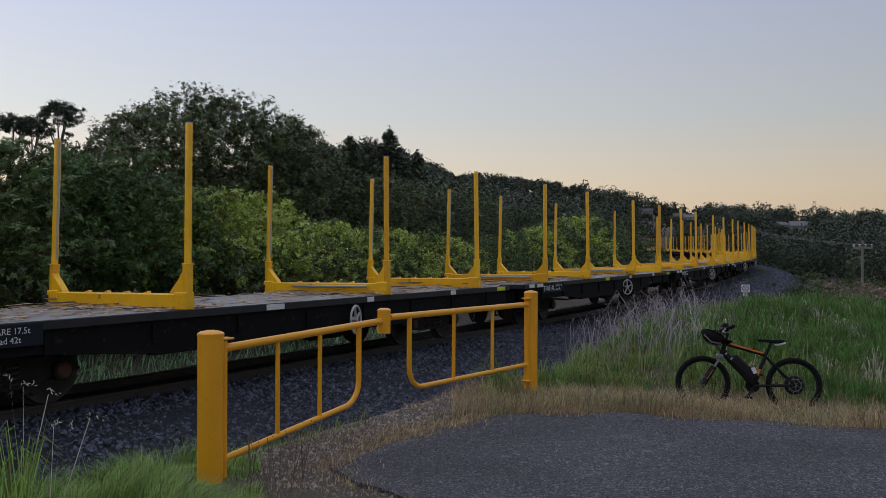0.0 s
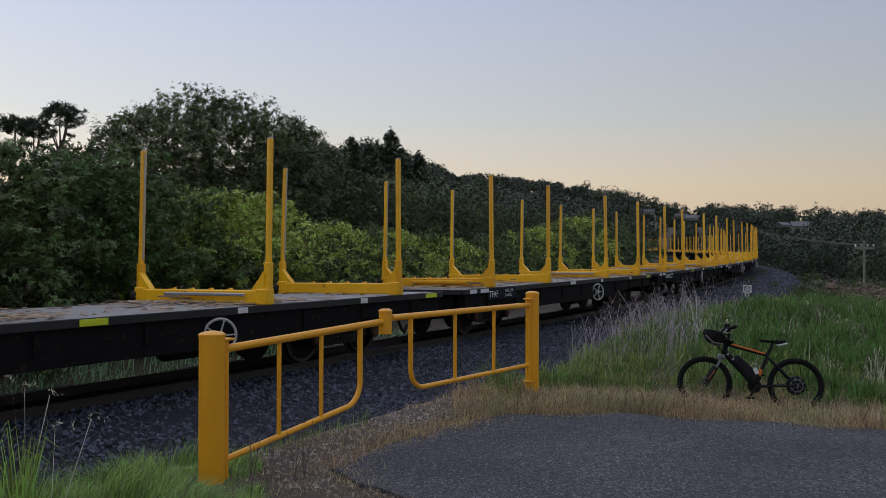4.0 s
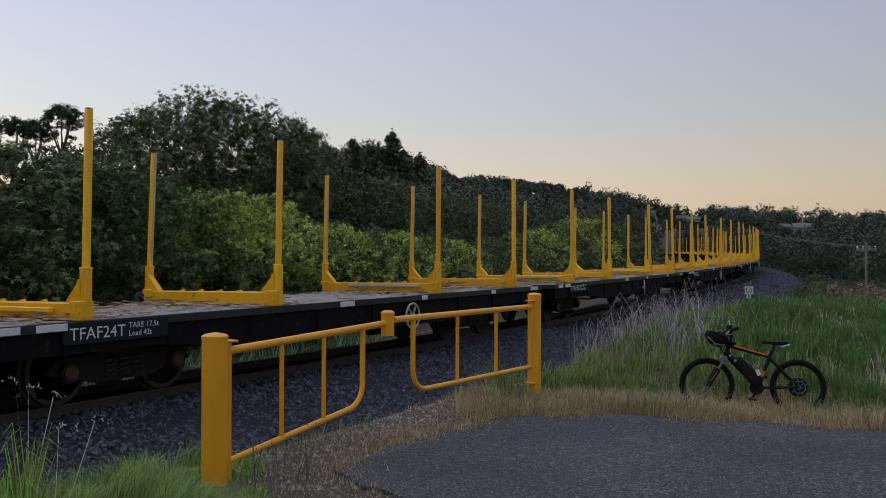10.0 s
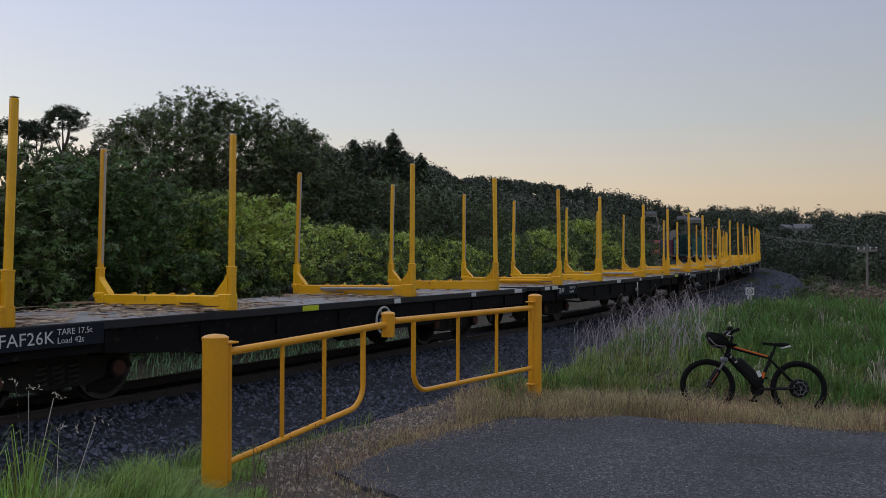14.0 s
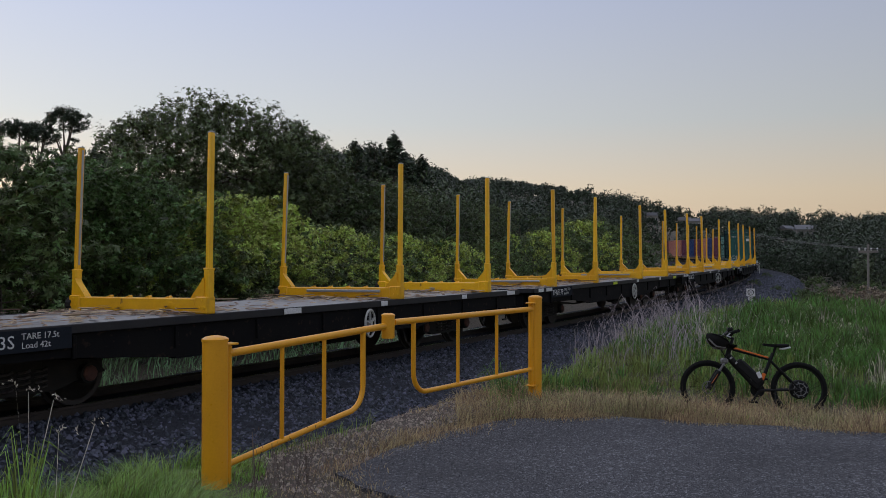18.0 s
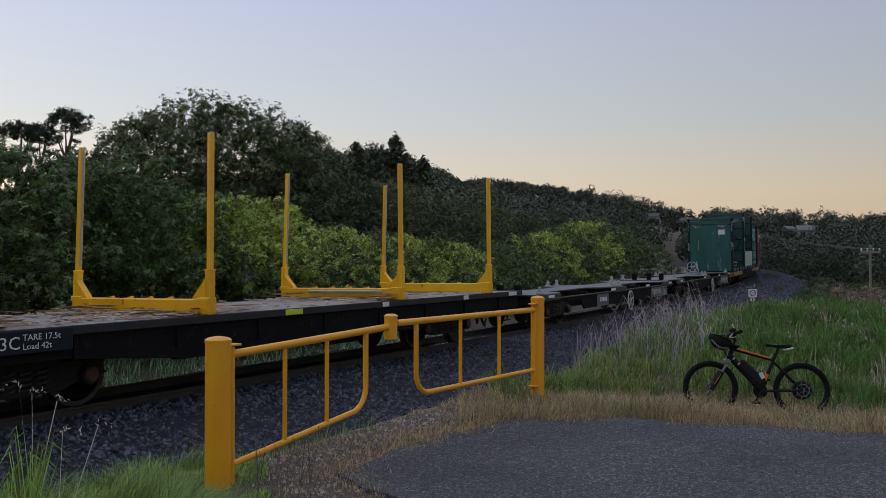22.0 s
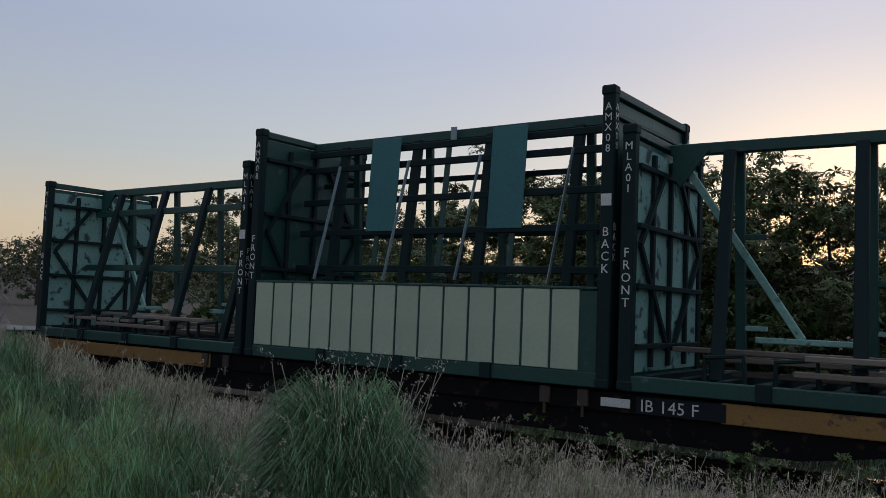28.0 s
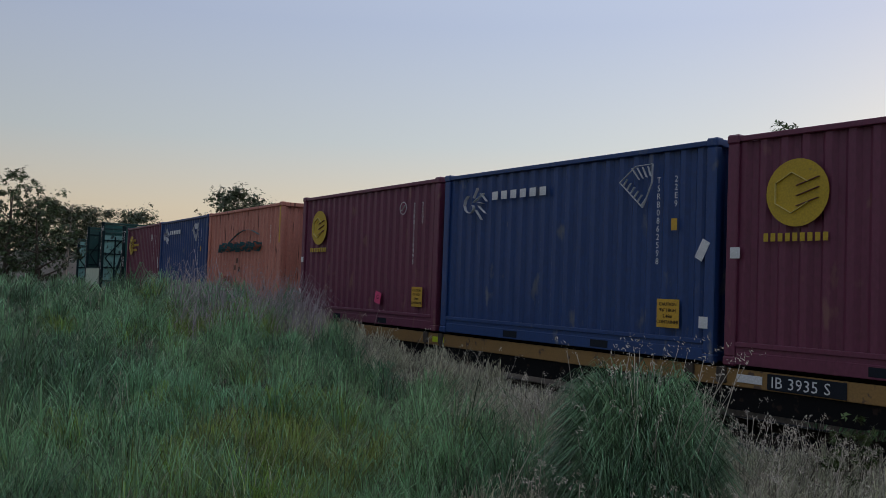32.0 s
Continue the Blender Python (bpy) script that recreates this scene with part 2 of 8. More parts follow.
# ---- materials ----
def paint(name, colour, rough=0.5, metal=0.0, other=None, amount=0.5, scale=3.0, fine=40.0, bump=0.15, depth=0.01, wear=None,
          wear_at=0.62, each=0.0, island=0.0, translucent=0.0, stretch=(1, 1, 1), spec=0.5, speckle=0.35):
    """A surface with a base colour, blotches of another one, fine grain with relief, and worn spots."""
    m = bpy.data.materials.new(name)
    m.use_nodes = True
    nt = m.node_tree
    N, L = nt.nodes, nt.links
    out = N["Principled BSDF"]
    co = N.new("ShaderNodeTexCoord")
    mp = N.new("ShaderNodeMapping")
    mp.inputs["Scale"].default_value = stretch
    L.new(co.outputs["Object"], mp.inputs[0])

    def noise_at(s, detail=4.0):
        t = N.new("ShaderNodeTexNoise")
        t.inputs["Scale"].default_value, t.inputs["Detail"].default_value = s, detail
        L.new(mp.outputs[0], t.inputs["Vector"])
        return t.outputs[0]

    def ramp(src, lo, hi):
        r = N.new("ShaderNodeMapRange")
        r.inputs[1].default_value, r.inputs[2].default_value = lo, hi
        L.new(src, r.inputs[0])
        return r.outputs[0]

    def mix(fac, a, b, mode="MIX"):
        x = N.new("ShaderNodeMix")
        x.data_type, x.blend_type = "RGBA", mode
        for sock, v in ((0, fac), (6, a), (7, b)):
            if isinstance(v, (int, float)):
                x.inputs[sock].default_value = v
            elif isinstance(v, tuple):
                x.inputs[sock].default_value = (*v[:3], 1)
            else:
                L.new(v, x.inputs[sock])
        return x.outputs[2]

    def times(src, k):
        x = N.new("ShaderNodeMath")
        x.operation = "MULTIPLY"
        L.new(src, x.inputs[0])
        x.inputs[1].default_value = k
        return x.outputs[0]

    second = other or tuple(c * 0.7 for c in colour)
    col = mix(times(ramp(noise_at(scale), 0.35, 0.65), amount), tuple(colour), second)
    grain = noise_at(fine, 6.0)
    col = mix(speckle, col, mix(ramp(grain, 0.3, 0.7), tuple(c * 0.55 for c in colour), tuple(min(1, c * 1.35) for c in colour)))
    if wear:
        spots = ramp(noise_at(scale * 3.1, 8.0), wear_at, wear_at + 0.07)
        col = mix(spots, col, wear)
    for k, node, socket in ((each, "ShaderNodeObjectInfo", "Random"), (island, "ShaderNodeNewGeometry", "Random Per Island")):
        if k:
            src = N.new(node)
            hs = N.new("ShaderNodeHueSaturation")
            r = N.new("ShaderNodeMapRange")
            r.inputs[3].default_value, r.inputs[4].default_value = 1 - k, 1 + k
            L.new(src.outputs[socket], r.inputs[0])
            L.new(r.outputs[0], hs.inputs["Value"])
            r2 = N.new("ShaderNodeMapRange")
            r2.inputs[3].default_value, r2.inputs[4].default_value = 0.5 - 0.05 * k, 0.5 + 0.04 * k
            L.new(src.outputs[socket], r2.inputs[0])
            L.new(r2.outputs[0], hs.inputs["Hue"])
            L.new(col, hs.inputs["Color"])
            col = hs.outputs[0]
    L.new(col, out.inputs["Base Color"])
    rr = N.new("ShaderNodeMapRange")
    rr.inputs[3].default_value, rr.inputs[4].default_value = max(0.05, rough - 0.12), min(1, rough + 0.12)
    L.new(grain, rr.inputs[0])
    L.new(rr.outputs[0], out.inputs["Roughness"])
    out.inputs["Metallic"].default_value = metal
    out.inputs["Specular IOR Level"].default_value = spec
    if bump:
        b = N.new("ShaderNodeBump")
        b.inputs["Strength"].default_value, b.inputs["Distance"].default_value = bump, depth
        L.new(grain, b.inputs["Height"])
        L.new(b.outputs[0], out.inputs["Normal"])
    if translucent:
        tr = N.new("ShaderNodeBsdfTranslucent")
        L.new(col, tr.inputs[0])
        ms = N.new("ShaderNodeMixShader")
        ms.inputs[0].default_value = translucent
        L.new(out.outputs[0], ms.inputs[1])
        L.new(tr.outputs[0], ms.inputs[2])
        L.new(ms.outputs[0], N["Material Output"].inputs["Surface"])
    return m


RUST = (0.09, 0.045, 0.028)
YELLOW = paint("yellow_stake_paint", (0.96, 0.5, 0.012), 0.36, speckle=0.12, other=(0.68, 0.31, 0.012), scale=2, fine=25, wear=(0.22, 0.11, 0.03), wear_at=0.66, each=0.12)
GATE_YELLOW = paint("yellow_gate_paint", (0.9, 0.4, 0.018), 0.32, other=(0.66, 0.29, 0.015), scale=2, amount=0.4, fine=60, bump=0.04, wear=(0.5, 0.24, 0.03), wear_at=0.74, speckle=0.1)
BLACK_STEEL = paint("black_wagon_steel", (0.008, 0.008, 0.009), 0.8, spec=0.1, other=(0.014, 0.012, 0.011), scale=2.5, fine=30, wear=(0.03, 0.02, 0.016), wear_at=0.6)
UNDER_STEEL = paint("grimy_bogie_steel", (0.02, 0.018, 0.016), 0.8, spec=0.3, other=(0.042, 0.034, 0.028), scale=5, fine=50)
DECK = paint("weathered_deck_timber", (0.27, 0.265, 0.265), 0.62, other=(0.36, 0.35, 0.34), scale=1.2, fine=18, stretch=(0.4, 3, 1), wear=(0.07, 0.055, 0.045), each=0.15)
DECK_EDGE = paint("deck_edge_steel", (0.02, 0.02, 0.023), 0.6, other=(0.045, 0.043, 0.045), scale=3, fine=30, spec=0.3)
BARK = paint("bark_scraps", (0.4, 0.3, 0.21), 0.9, other=(0.2, 0.14, 0.09), scale=8, fine=60, island=0.45)
GREY_METAL = paint("galvanised_metal", (0.42, 0.43, 0.45), 0.42, 0.7, scale=6, fine=60, bump=0.05)
PALE_METAL = paint("pale_painted_wheel", (0.5, 0.5, 0.48), 0.55, scale=6, fine=60)
WHITE = paint("white_marking", (0.72, 0.73, 0.74), 0.6, other=(0.5, 0.5, 0.5), scale=8, fine=60, bump=0)
LIME = paint("lime_reflector", (0.62, 0.72, 0.03), 0.35, scale=8, fine=60, bump=0)
RAIL = paint("rail_steel", (0.05, 0.038, 0.032), 0.7, 0.1, other=(0.085, 0.06, 0.048), scale=4, fine=50)
RAIL_HEAD = paint("polished_rail_head", (0.5, 0.49, 0.48), 0.25, 1.0, scale=4, fine=60, bump=0.03)
SLEEPER = paint("old_sleeper", (0.04, 0.034, 0.03), 0.9, other=(0.07, 0.06, 0.052), scale=4, fine=30, each=0.2)
STONE = paint("blue_ballast_stone", (0.075, 0.083, 0.11), 0.8, spec=0.35, other=(0.05, 0.054, 0.068), scale=1.5, fine=30, island=0.75, bump=0.3)
STONE_BED = paint("ballast_bed", (0.028, 0.031, 0.042), 0.95, spec=0.2, other=(0.07, 0.077, 0.1), scale=9, fine=60, bump=1.0, depth=0.05)
RUSTY = paint("rusty_red_iron", (0.13, 0.055, 0.04), 0.85, other=(0.07, 0.04, 0.032), scale=9, fine=60)
WHEEL_STEEL = paint("worn_wheel_steel", (0.06, 0.05, 0.046), 0.6, 0.3, other=(0.025, 0.02, 0.018), scale=6, fine=40)

def chip_seal(name, dark, pale, size, blotch):
    """Rolled stone chips in tar: each chip has its own grey, with dark joints between."""
    m = bpy.data.materials.new(name)
    m.use_nodes = True
    N, L = m.node_tree.nodes, m.node_tree.links
    out = N["Principled BSDF"]
    co = N.new("ShaderNodeTexCoord")
    cell, edge, big = N.new("ShaderNodeTexVoronoi"), N.new("ShaderNodeTexVoronoi"), N.new("ShaderNodeTexNoise")
    edge.feature = "DISTANCE_TO_EDGE"
    for t, s in ((cell, 1 / size), (edge, 1 / size), (big, 0.9)):
        t.inputs["Scale"].default_value = s
        L.new(co.outputs["Object"], t.inputs["Vector"])
    big.inputs["Detail"].default_value = 5.0
    ramp = N.new("ShaderNodeValToRGB")
    ramp.color_ramp.elements[0].color, ramp.color_ramp.elements[1].color = (*dark, 1), (*pale, 1)
    mid = ramp.color_ramp.elements.new(0.75)
    mid.color = (*[(a + b) / 2.3 for a, b in zip(dark, pale)], 1)
    split = N.new("ShaderNodeSeparateColor")
    L.new(cell.outputs["Color"], split.inputs[0])
    L.new(split.outputs[0], ramp.inputs[0])
    worn = N.new("ShaderNodeMapRange")
    worn.inputs[1].default_value, worn.inputs[2].default_value, worn.inputs[3].default_value, worn.inputs[4].default_value = 0.3, 0.7, 1 - blotch, 1 + blotch
    L.new(big.outputs[0], worn.inputs[0])
    hs = N.new("ShaderNodeHueSaturation")
    L.new(worn.outputs[0], hs.inputs["Value"])
    L.new(ramp.outputs[0], hs.inputs["Color"])
    gap = N.new("ShaderNodeMapRange")
    gap.inputs[2].default_value = 0.14
    L.new(edge.outputs["Distance"], gap.inputs[0])
    mix = N.new("ShaderNodeMix")
    mix.data_type = "RGBA"
    mix.inputs[6].default_value = (*[c * 0.5 for c in dark], 1)
    L.new(gap.outputs[0], mix.inputs[0])
    L.new(hs.outputs[0], mix.inputs[7])
    L.new(mix.outputs[2], out.inputs["Base Color"])
    out.inputs["Roughness"].default_value = 0.85
    out.inputs["Specular IOR Level"].default_value = 0.3
    b = N.new("ShaderNodeBump")
    b.inputs["Strength"].default_value, b.inputs["Distance"].default_value = 1.0, size * 0.6
    L.new(edge.outputs["Distance"], b.inputs["Height"])
    L.new(b.outputs[0], out.inputs["Normal"])
    return m


ASPHALT = chip_seal("worn_chip_asphalt", (0.05, 0.05, 0.057), (0.24, 0.24, 0.265), 0.018, 0.22)
SOIL = paint("verge_soil", (0.105, 0.085, 0.066), 0.95, other=(0.055, 0.055, 0.035), amount=0.8, scale=0.9, fine=45, bump=0.9, depth=0.04, speckle=0.6)

# ---- ground ----
RISE_X = [-400, -60, -30, -18, -14, -11, -8, -4.5, 0, 4, 7, 9.5, 11.5, 16, 24, 29, 45, 70, 140, 400]
RISE_Z = [1.0, 1.0, 1.0, 1.38, 0.9, 0.6, 0.35, 0.16, 0.12, 0.13, 0.16, 0.16, -0.13, 0.04, 0.12, -0.05, -1.0, -2.2, -3.0, -4.0]
HILL_TURN = [-180, -120, -90, -78, -66, -50, -30, 0, 25, 32, 40, 46, 52, 58, 66, 73, 80, 86, 100, 180]
HILL_RISE = [0.0, 0.0, 0.01, 0.02, 0.02, 0.03, 0.045, 0.05, 0.06, 0.07, 0.085, 0.1, 0.1, 0.078, 0.066, 0.047, 0.038, 0.033, 0.02, 0.0]


def ground_height(x, y):
    x, y = np.asarray(x, float), np.asarray(y, float)
    s, lat = track_coords(x, y)
    base = np.interp(x, RISE_X, RISE_Z)
    lift = np.interp(s, TS, TZ)
    fall = [1.0, 1.0, 0.75, 0.0]
    left, mid, right = np.interp(-lat, [0, 1.1, 1.7, 2.7], fall), np.interp(-lat, [0, 2.6, 3.6, 5.0], fall), np.interp(-lat, [0, 2.0, 3.0, 4.2], fall)
    wl, wr = np.interp(x, [-0.5, 3.0], [1.0, 0.0]), np.interp(x, [14.0, 22.0], [0.0, 1.0])
    base = base + 0.6 * np.exp(-((x - 19.5) ** 2 / 26 + (y - 3.3) ** 2 / 9))
    near = left * wl + right * wr + mid * (1 - wl - wr)
    z = base * (1 - near) + (lift - 0.62) * near
    far = np.interp(lat, [0, 3.0, 5.5, 9.0], [-0.62, -0.62, -0.35, -0.1]) + lift
    z = np.where(lat > 0, far, z)
    r = np.hypot(x, y)
    paved = (y < 4.85) & (x > 3.0 + 0.35 * np.maximum(y, -4)) & (x < 10.6)
    z = np.where(paved, np.minimum(z, 0.14), z)
    turn = np.degrees(np.arctan2(x, y))
    slope = np.interp(turn, HILL_TURN, HILL_RISE)
    ramp = np.clip((r - 70) / 230, 0, 1)
    hill = slope * np.minimum(r, 420) * ramp * ramp * (3 - 2 * ramp)
    clear = np.clip((np.abs(lat) - 7) / 30, 0, 1)
    past = np.clip((s - 185) / 60, 0, 1)
    z = z + hill * np.maximum(past, np.where(lat > 0, clear, np.clip((-lat - 7) / 60, 0, 1)))
    return z + 0.04 * np.sin(x * 1.3 + 0.7 * y) * np.clip(-lat - 5, 0, 1) * np.clip((r - 3) / 3, 0, 1) * ~paved


def ground_at(x, y):
    return float(ground_height(np.array([x]), np.array([y]))[0])


turns = np.radians(np.concatenate([np.arange(-180, -90, 4), np.arange(-90, 95, 0.6), np.arange(98, 180, 4)]))
reach = np.concatenate([[0.0, 0.3, 1.5, 3], np.arange(4, 20, 0.25), np.arange(20, 60, 1.0), np.geomspace(60, 4000, 60)])
gx, gy = np.outer(reach, np.sin(turns)), np.outer(reach, np.cos(turns))
gv = np.stack([gx, gy, ground_height(gx, gy)], -1).reshape(-1, 3)
nr, na = len(reach), len(turns)
i, j = np.meshgrid(np.arange(nr - 1), np.arange(na), indexing="ij")
gf = np.stack([i * na + j, i * na + (j + 1) % na, (i + 1) * na + (j + 1) % na, (i + 1) * na + j], -1).reshape(-1, 4)[:, ::-1]
tagged(new("ground", net("ground", gv, gf, SOIL, True)), "uneven soil under grass along the railway", "ground", kind="structure")

# a patch of asphalt before the gate, with a ragged edge
EDGE = [(5.4, 4.52), (6.4, 4.68), (7.3, 4.72), (8.3, 4.45), (9.05, 3.6), (9.3, 2.6), (9.72, 0.98), (10.3, -2), (12, -9), (16, -30), (0, -30), (3.0, -6), (4.2, 0), (4.8, 2.4), (5.05, 3.4)]
outline = []
for (x0, y0), (x1, y1) in zip(EDGE, EDGE[1:] + EDGE[:1]):
    n = max(1, int(math.hypot(x1 - x0, y1 - y0) / 0.18)) if y0 > -4 else 1
    for k in range(n):
        w = 0.05 if y0 > -4 else 0
        outline.append((x0 + (x1 - x0) * k / n + random.uniform(-w, w), y0 + (y1 - y0) * k / n + random.uniform(-w, w)))
sh = Shape()
n = len(outline)
sh.add([(x, y, 0.175) for x, y in outline] + [(x, y, 0.02) for x, y in outline],
       [tuple(range(n))] + [(k, k + n, (k + 1) % n + n, (k + 1) % n) for k in range(n)])
tagged(new("pavement", sh.mesh("pavement", ASPHALT)), "rough dark grey asphalt with a crumbling edge", "asphalt", kind="structure")

rng = np.random.default_rng(6)
n = 9000
x, y = rng.uniform(4.6, 9.6, n), 4.5 - 4.6 * rng.uniform(0, 1, n) ** 1.3
inside = (x > np.interp(y, [0, 2.4, 3.4, 4.5], [4.2, 4.8, 5.05, 5.35])) & (x < np.interp(y, [0.98, 2.3, 3.5, 4.47], [9.64, 9.2, 8.75, 8.35]))
x, y = x[inside], y[inside]
n = len(x)
tetra = np.array([[1, 0, -0.3], [-0.5, 0.87, -0.3], [-0.5, -0.87, -0.3], [0, 0, 0.8]])
spin = rng.uniform(0, 6.28, n)
r = rng.uniform(0.003, 0.008, n)[:, None] * rng.uniform(0.6, 1.4, (n, 4))
cx = tetra[None, :, 0] * np.cos(spin)[:, None] - tetra[None, :, 1] * np.sin(spin)[:, None]
cy = tetra[None, :, 0] * np.sin(spin)[:, None] + tetra[None, :, 1] * np.cos(spin)[:, None]
crumbs = np.stack([x[:, None] + cx * r, y[:, None] + cy * r, 0.178 + (tetra[None, :, 2] + 0.2) * r], -1)
cf = np.array([[0, 1, 3], [1, 2, 3], [2, 0, 3]])
CRUMB = paint("loose_grey_chips", (0.11, 0.11, 0.125), 0.9, island=0.6, fine=60, bump=0)
tagged(new("loose_chips", net("loose_chips", crumbs.reshape(-1, 3), (cf[None] + 4 * np.arange(n)[:, None, None]).reshape(-1, 3), CRUMB)), "loose grey stone chips on the asphalt", "gravel", kind="stuff")

n = 34000
x, y = rng.uniform(4.9, 9.9, n), rng.uniform(2.2, 6.3, n)
lat = track_coords(x, y)[1]
left = np.interp(y, [0, 2.4, 3.4, 4.5], [4.2, 4.8, 5.05, 5.4])
paved = (y < np.interp(x, [5.4, 6.4, 7.3, 8.3], [4.5, 4.66, 4.7, 4.43])) & (x > left)
keep = ~paved & (lat < -4.0) & (rng.uniform(0, 1, n) < np.interp(lat, [-6.5, -5.2, -4.2], [0.35, 0.8, 1.0]))
x, y = x[keep], y[keep]
n = len(x)
spin = rng.uniform(0, 6.28, n)
r = (0.006 + 0.018 * rng.uniform(0, 1, n) ** 3)[:, None] * rng.uniform(0.6, 1.4, (n, 4))
cx = tetra[None, :, 0] * np.cos(spin)[:, None] - tetra[None, :, 1] * np.sin(spin)[:, None]
cy = tetra[None, :, 0] * np.sin(spin)[:, None] + tetra[None, :, 1] * np.cos(spin)[:, None]
pebbles = np.stack([x[:, None] + cx * r, y[:, None] + cy * r, ground_height(x, y)[:, None] + (tetra[None, :, 2] + 0.3) * r], -1)
PEBBLE = paint("dusty_brown_gravel", (0.33, 0.27, 0.23), 0.95, other=(0.2, 0.175, 0.165), scale=1.2, island=0.6, fine=60, bump=0)
tagged(new("loose_gravel", net("loose_gravel", pebbles.reshape(-1, 3), (cf[None] + 4 * np.arange(n)[:, None, None]).reshape(-1, 3), PEBBLE)), "dusty brown gravel between the ballast and the asphalt", "gravel", kind="stuff")

# ---- ballast, sleepers, rails ----
S0, S1 = -150, 170
cut = [(-4.6, -0.55), (-4.1, -0.36), (-2.5, -0.28), (-1.55, -0.15), (-0.75, -0.13), (0.75, -0.13), (1.55, -0.15), (2.6, -0.5), (3.2, -0.75)]
ss = np.arange(S0, S1 + 0.1, 1.0)
bv = [on_track(s, l + 0.1 * math.sin(s * 1.7 + l), z) for s in ss for l, z in cut]
k = len(cut)
bf = [(a * k + b, a * k + b + 1, (a + 1) * k + b + 1, (a + 1) * k + b) for a in range(len(ss) - 1) for b in range(k - 1)]
tagged(new("ballast_bed", net("ballast_bed", [tuple(v) for v in bv], [f[::-1] for f in bf], STONE_BED)), "bed of blue-grey railway ballast under the track", "ballast", kind="structure")

# loose stones: one sheet of lumps near the camera
rng = np.random.default_rng(4)
n = 31000
s = np.concatenate([rng.uniform(2, 22, int(n * 0.6)), rng.uniform(22, 85, int(n * 0.27)), rng.uniform(-26, 2, n - int(n * 0.6) - int(n * 0.27))])
lat = -rng.uniform(0.62, 4.35, n)
lat = np.where(s < 1, -0.78 + (lat + 0.78) * 0.24, lat)
lz = np.interp(-lat, [0.75, 1.55, 2.5, 4.1, 4.6], [-0.13, -0.15, -0.28, -0.36, -0.55])
t = np.interp(s, TS, TURN)
c = np.stack([np.interp(s, TS, TX) - np.sin(t) * lat, np.interp(s, TS, TY) + np.cos(t) * lat, np.interp(s, TS, TZ) + lz + rng.uniform(0, 0.03, n)], -1)
octa = np.array([[1, 0, 0], [0, 1, 0], [-1, 0, 0], [0, -1, 0], [0, 0, 1], [0, 0, -1]], float)
of = np.array([[0, 1, 4], [1, 2, 4], [2, 3, 4], [3, 0, 4], [1, 0, 5], [2, 1, 5], [3, 2, 5], [0, 3, 5]])
size = (rng.uniform(0.022, 0.042, n) * np.interp(s, [22, 60], [1.0, 2.2]))[:, None, None] * rng.uniform(0.7, 1.3, (n, 1, 3))
spin = rng.uniform(0, 6.28, n)
lumps = octa[None] * size + rng.normal(0, 0.006, (n, 6, 3))
rot = np.zeros((n, 3, 3))
rot[:, 0, 0], rot[:, 0, 1], rot[:, 1, 0], rot[:, 1, 1], rot[:, 2, 2] = np.cos(spin), -np.sin(spin), np.sin(spin), np.cos(spin), 1
tip = rng.uniform(-0.7, 0.7, n)
rx = np.zeros((n, 3, 3))
rx[:, 0, 0], rx[:, 1, 1], rx[:, 1, 2], rx[:, 2, 1], rx[:, 2, 2] = 1, np.cos(tip), -np.sin(tip), np.sin(tip), np.cos(tip)
lumps = np.einsum("nij,nkj->nki", rot @ rx, lumps) + c[:, None]
faces = (of[None] + 6 * np.arange(n)[:, None, None]).reshape(-1, 3)
tagged(new("ballast_stones", net("ballast_stones", lumps.reshape(-1, 3), faces, STONE)), "loose broken blue-grey stones beside the rails", "ballast", kind="stuff")

sh = Shape().box((0, 0, 0), (0.24, 2.0, 0.13), 0.012)
sleeper_mesh = sh.mesh("sleeper", SLEEPER)
track = thing("railway_track", "single narrow-gauge track on timber sleepers", "railway", kind="structure")
for k, s in enumerate(np.arange(-24, 56, 0.66)):
    t = np.interp(s, TS, TURN)
    ob = part("sleeper", sleeper_mesh, None, track, at=Matrix.Translation(on_track(s, 0, -0.225)) @ Matrix.Rotation(t, 4, "Z"))
section = [(-0.06, -0.16), (0.06, -0.16), (0.06, -0.145), (0.012, -0.12), (0.012, -0.045), (0.034, -0.035), (0.034, -0.004), (0.026, 0), (-0.026, 0), (-0.034, -0.004), (-0.034, -0.035), (-0.012, -0.045), (-0.012, -0.12), (-0.06, -0.145)]
for side in (-0.568, 0.568):
    sh, head = Shape(), Shape()
    ss = np.concatenate([np.arange(-150, -30, 3), np.arange(-30, 60, 1.5), np.arange(60, 171, 3)])
    k = len(section)
    sh.add([on_track(s, side + l, z) for s in ss for l, z in section],
           [(a * k + b, a * k + (b + 1) % k, (a + 1) * k + (b + 1) % k, (a + 1) * k + b) for a in range(len(ss) - 1) for b in range(k)])
    part("rail", sh, RAIL, track, "rusty steel rail")
    head.add([on_track(s, side + l, 0.002) for s in ss for l in (-0.022, 0.022)], [(2 * a, 2 * a + 1, 2 * a + 3, 2 * a + 2) for a in range(len(ss) - 1)])
    part("rail_head", head, RAIL_HEAD, track, "polished running surface")

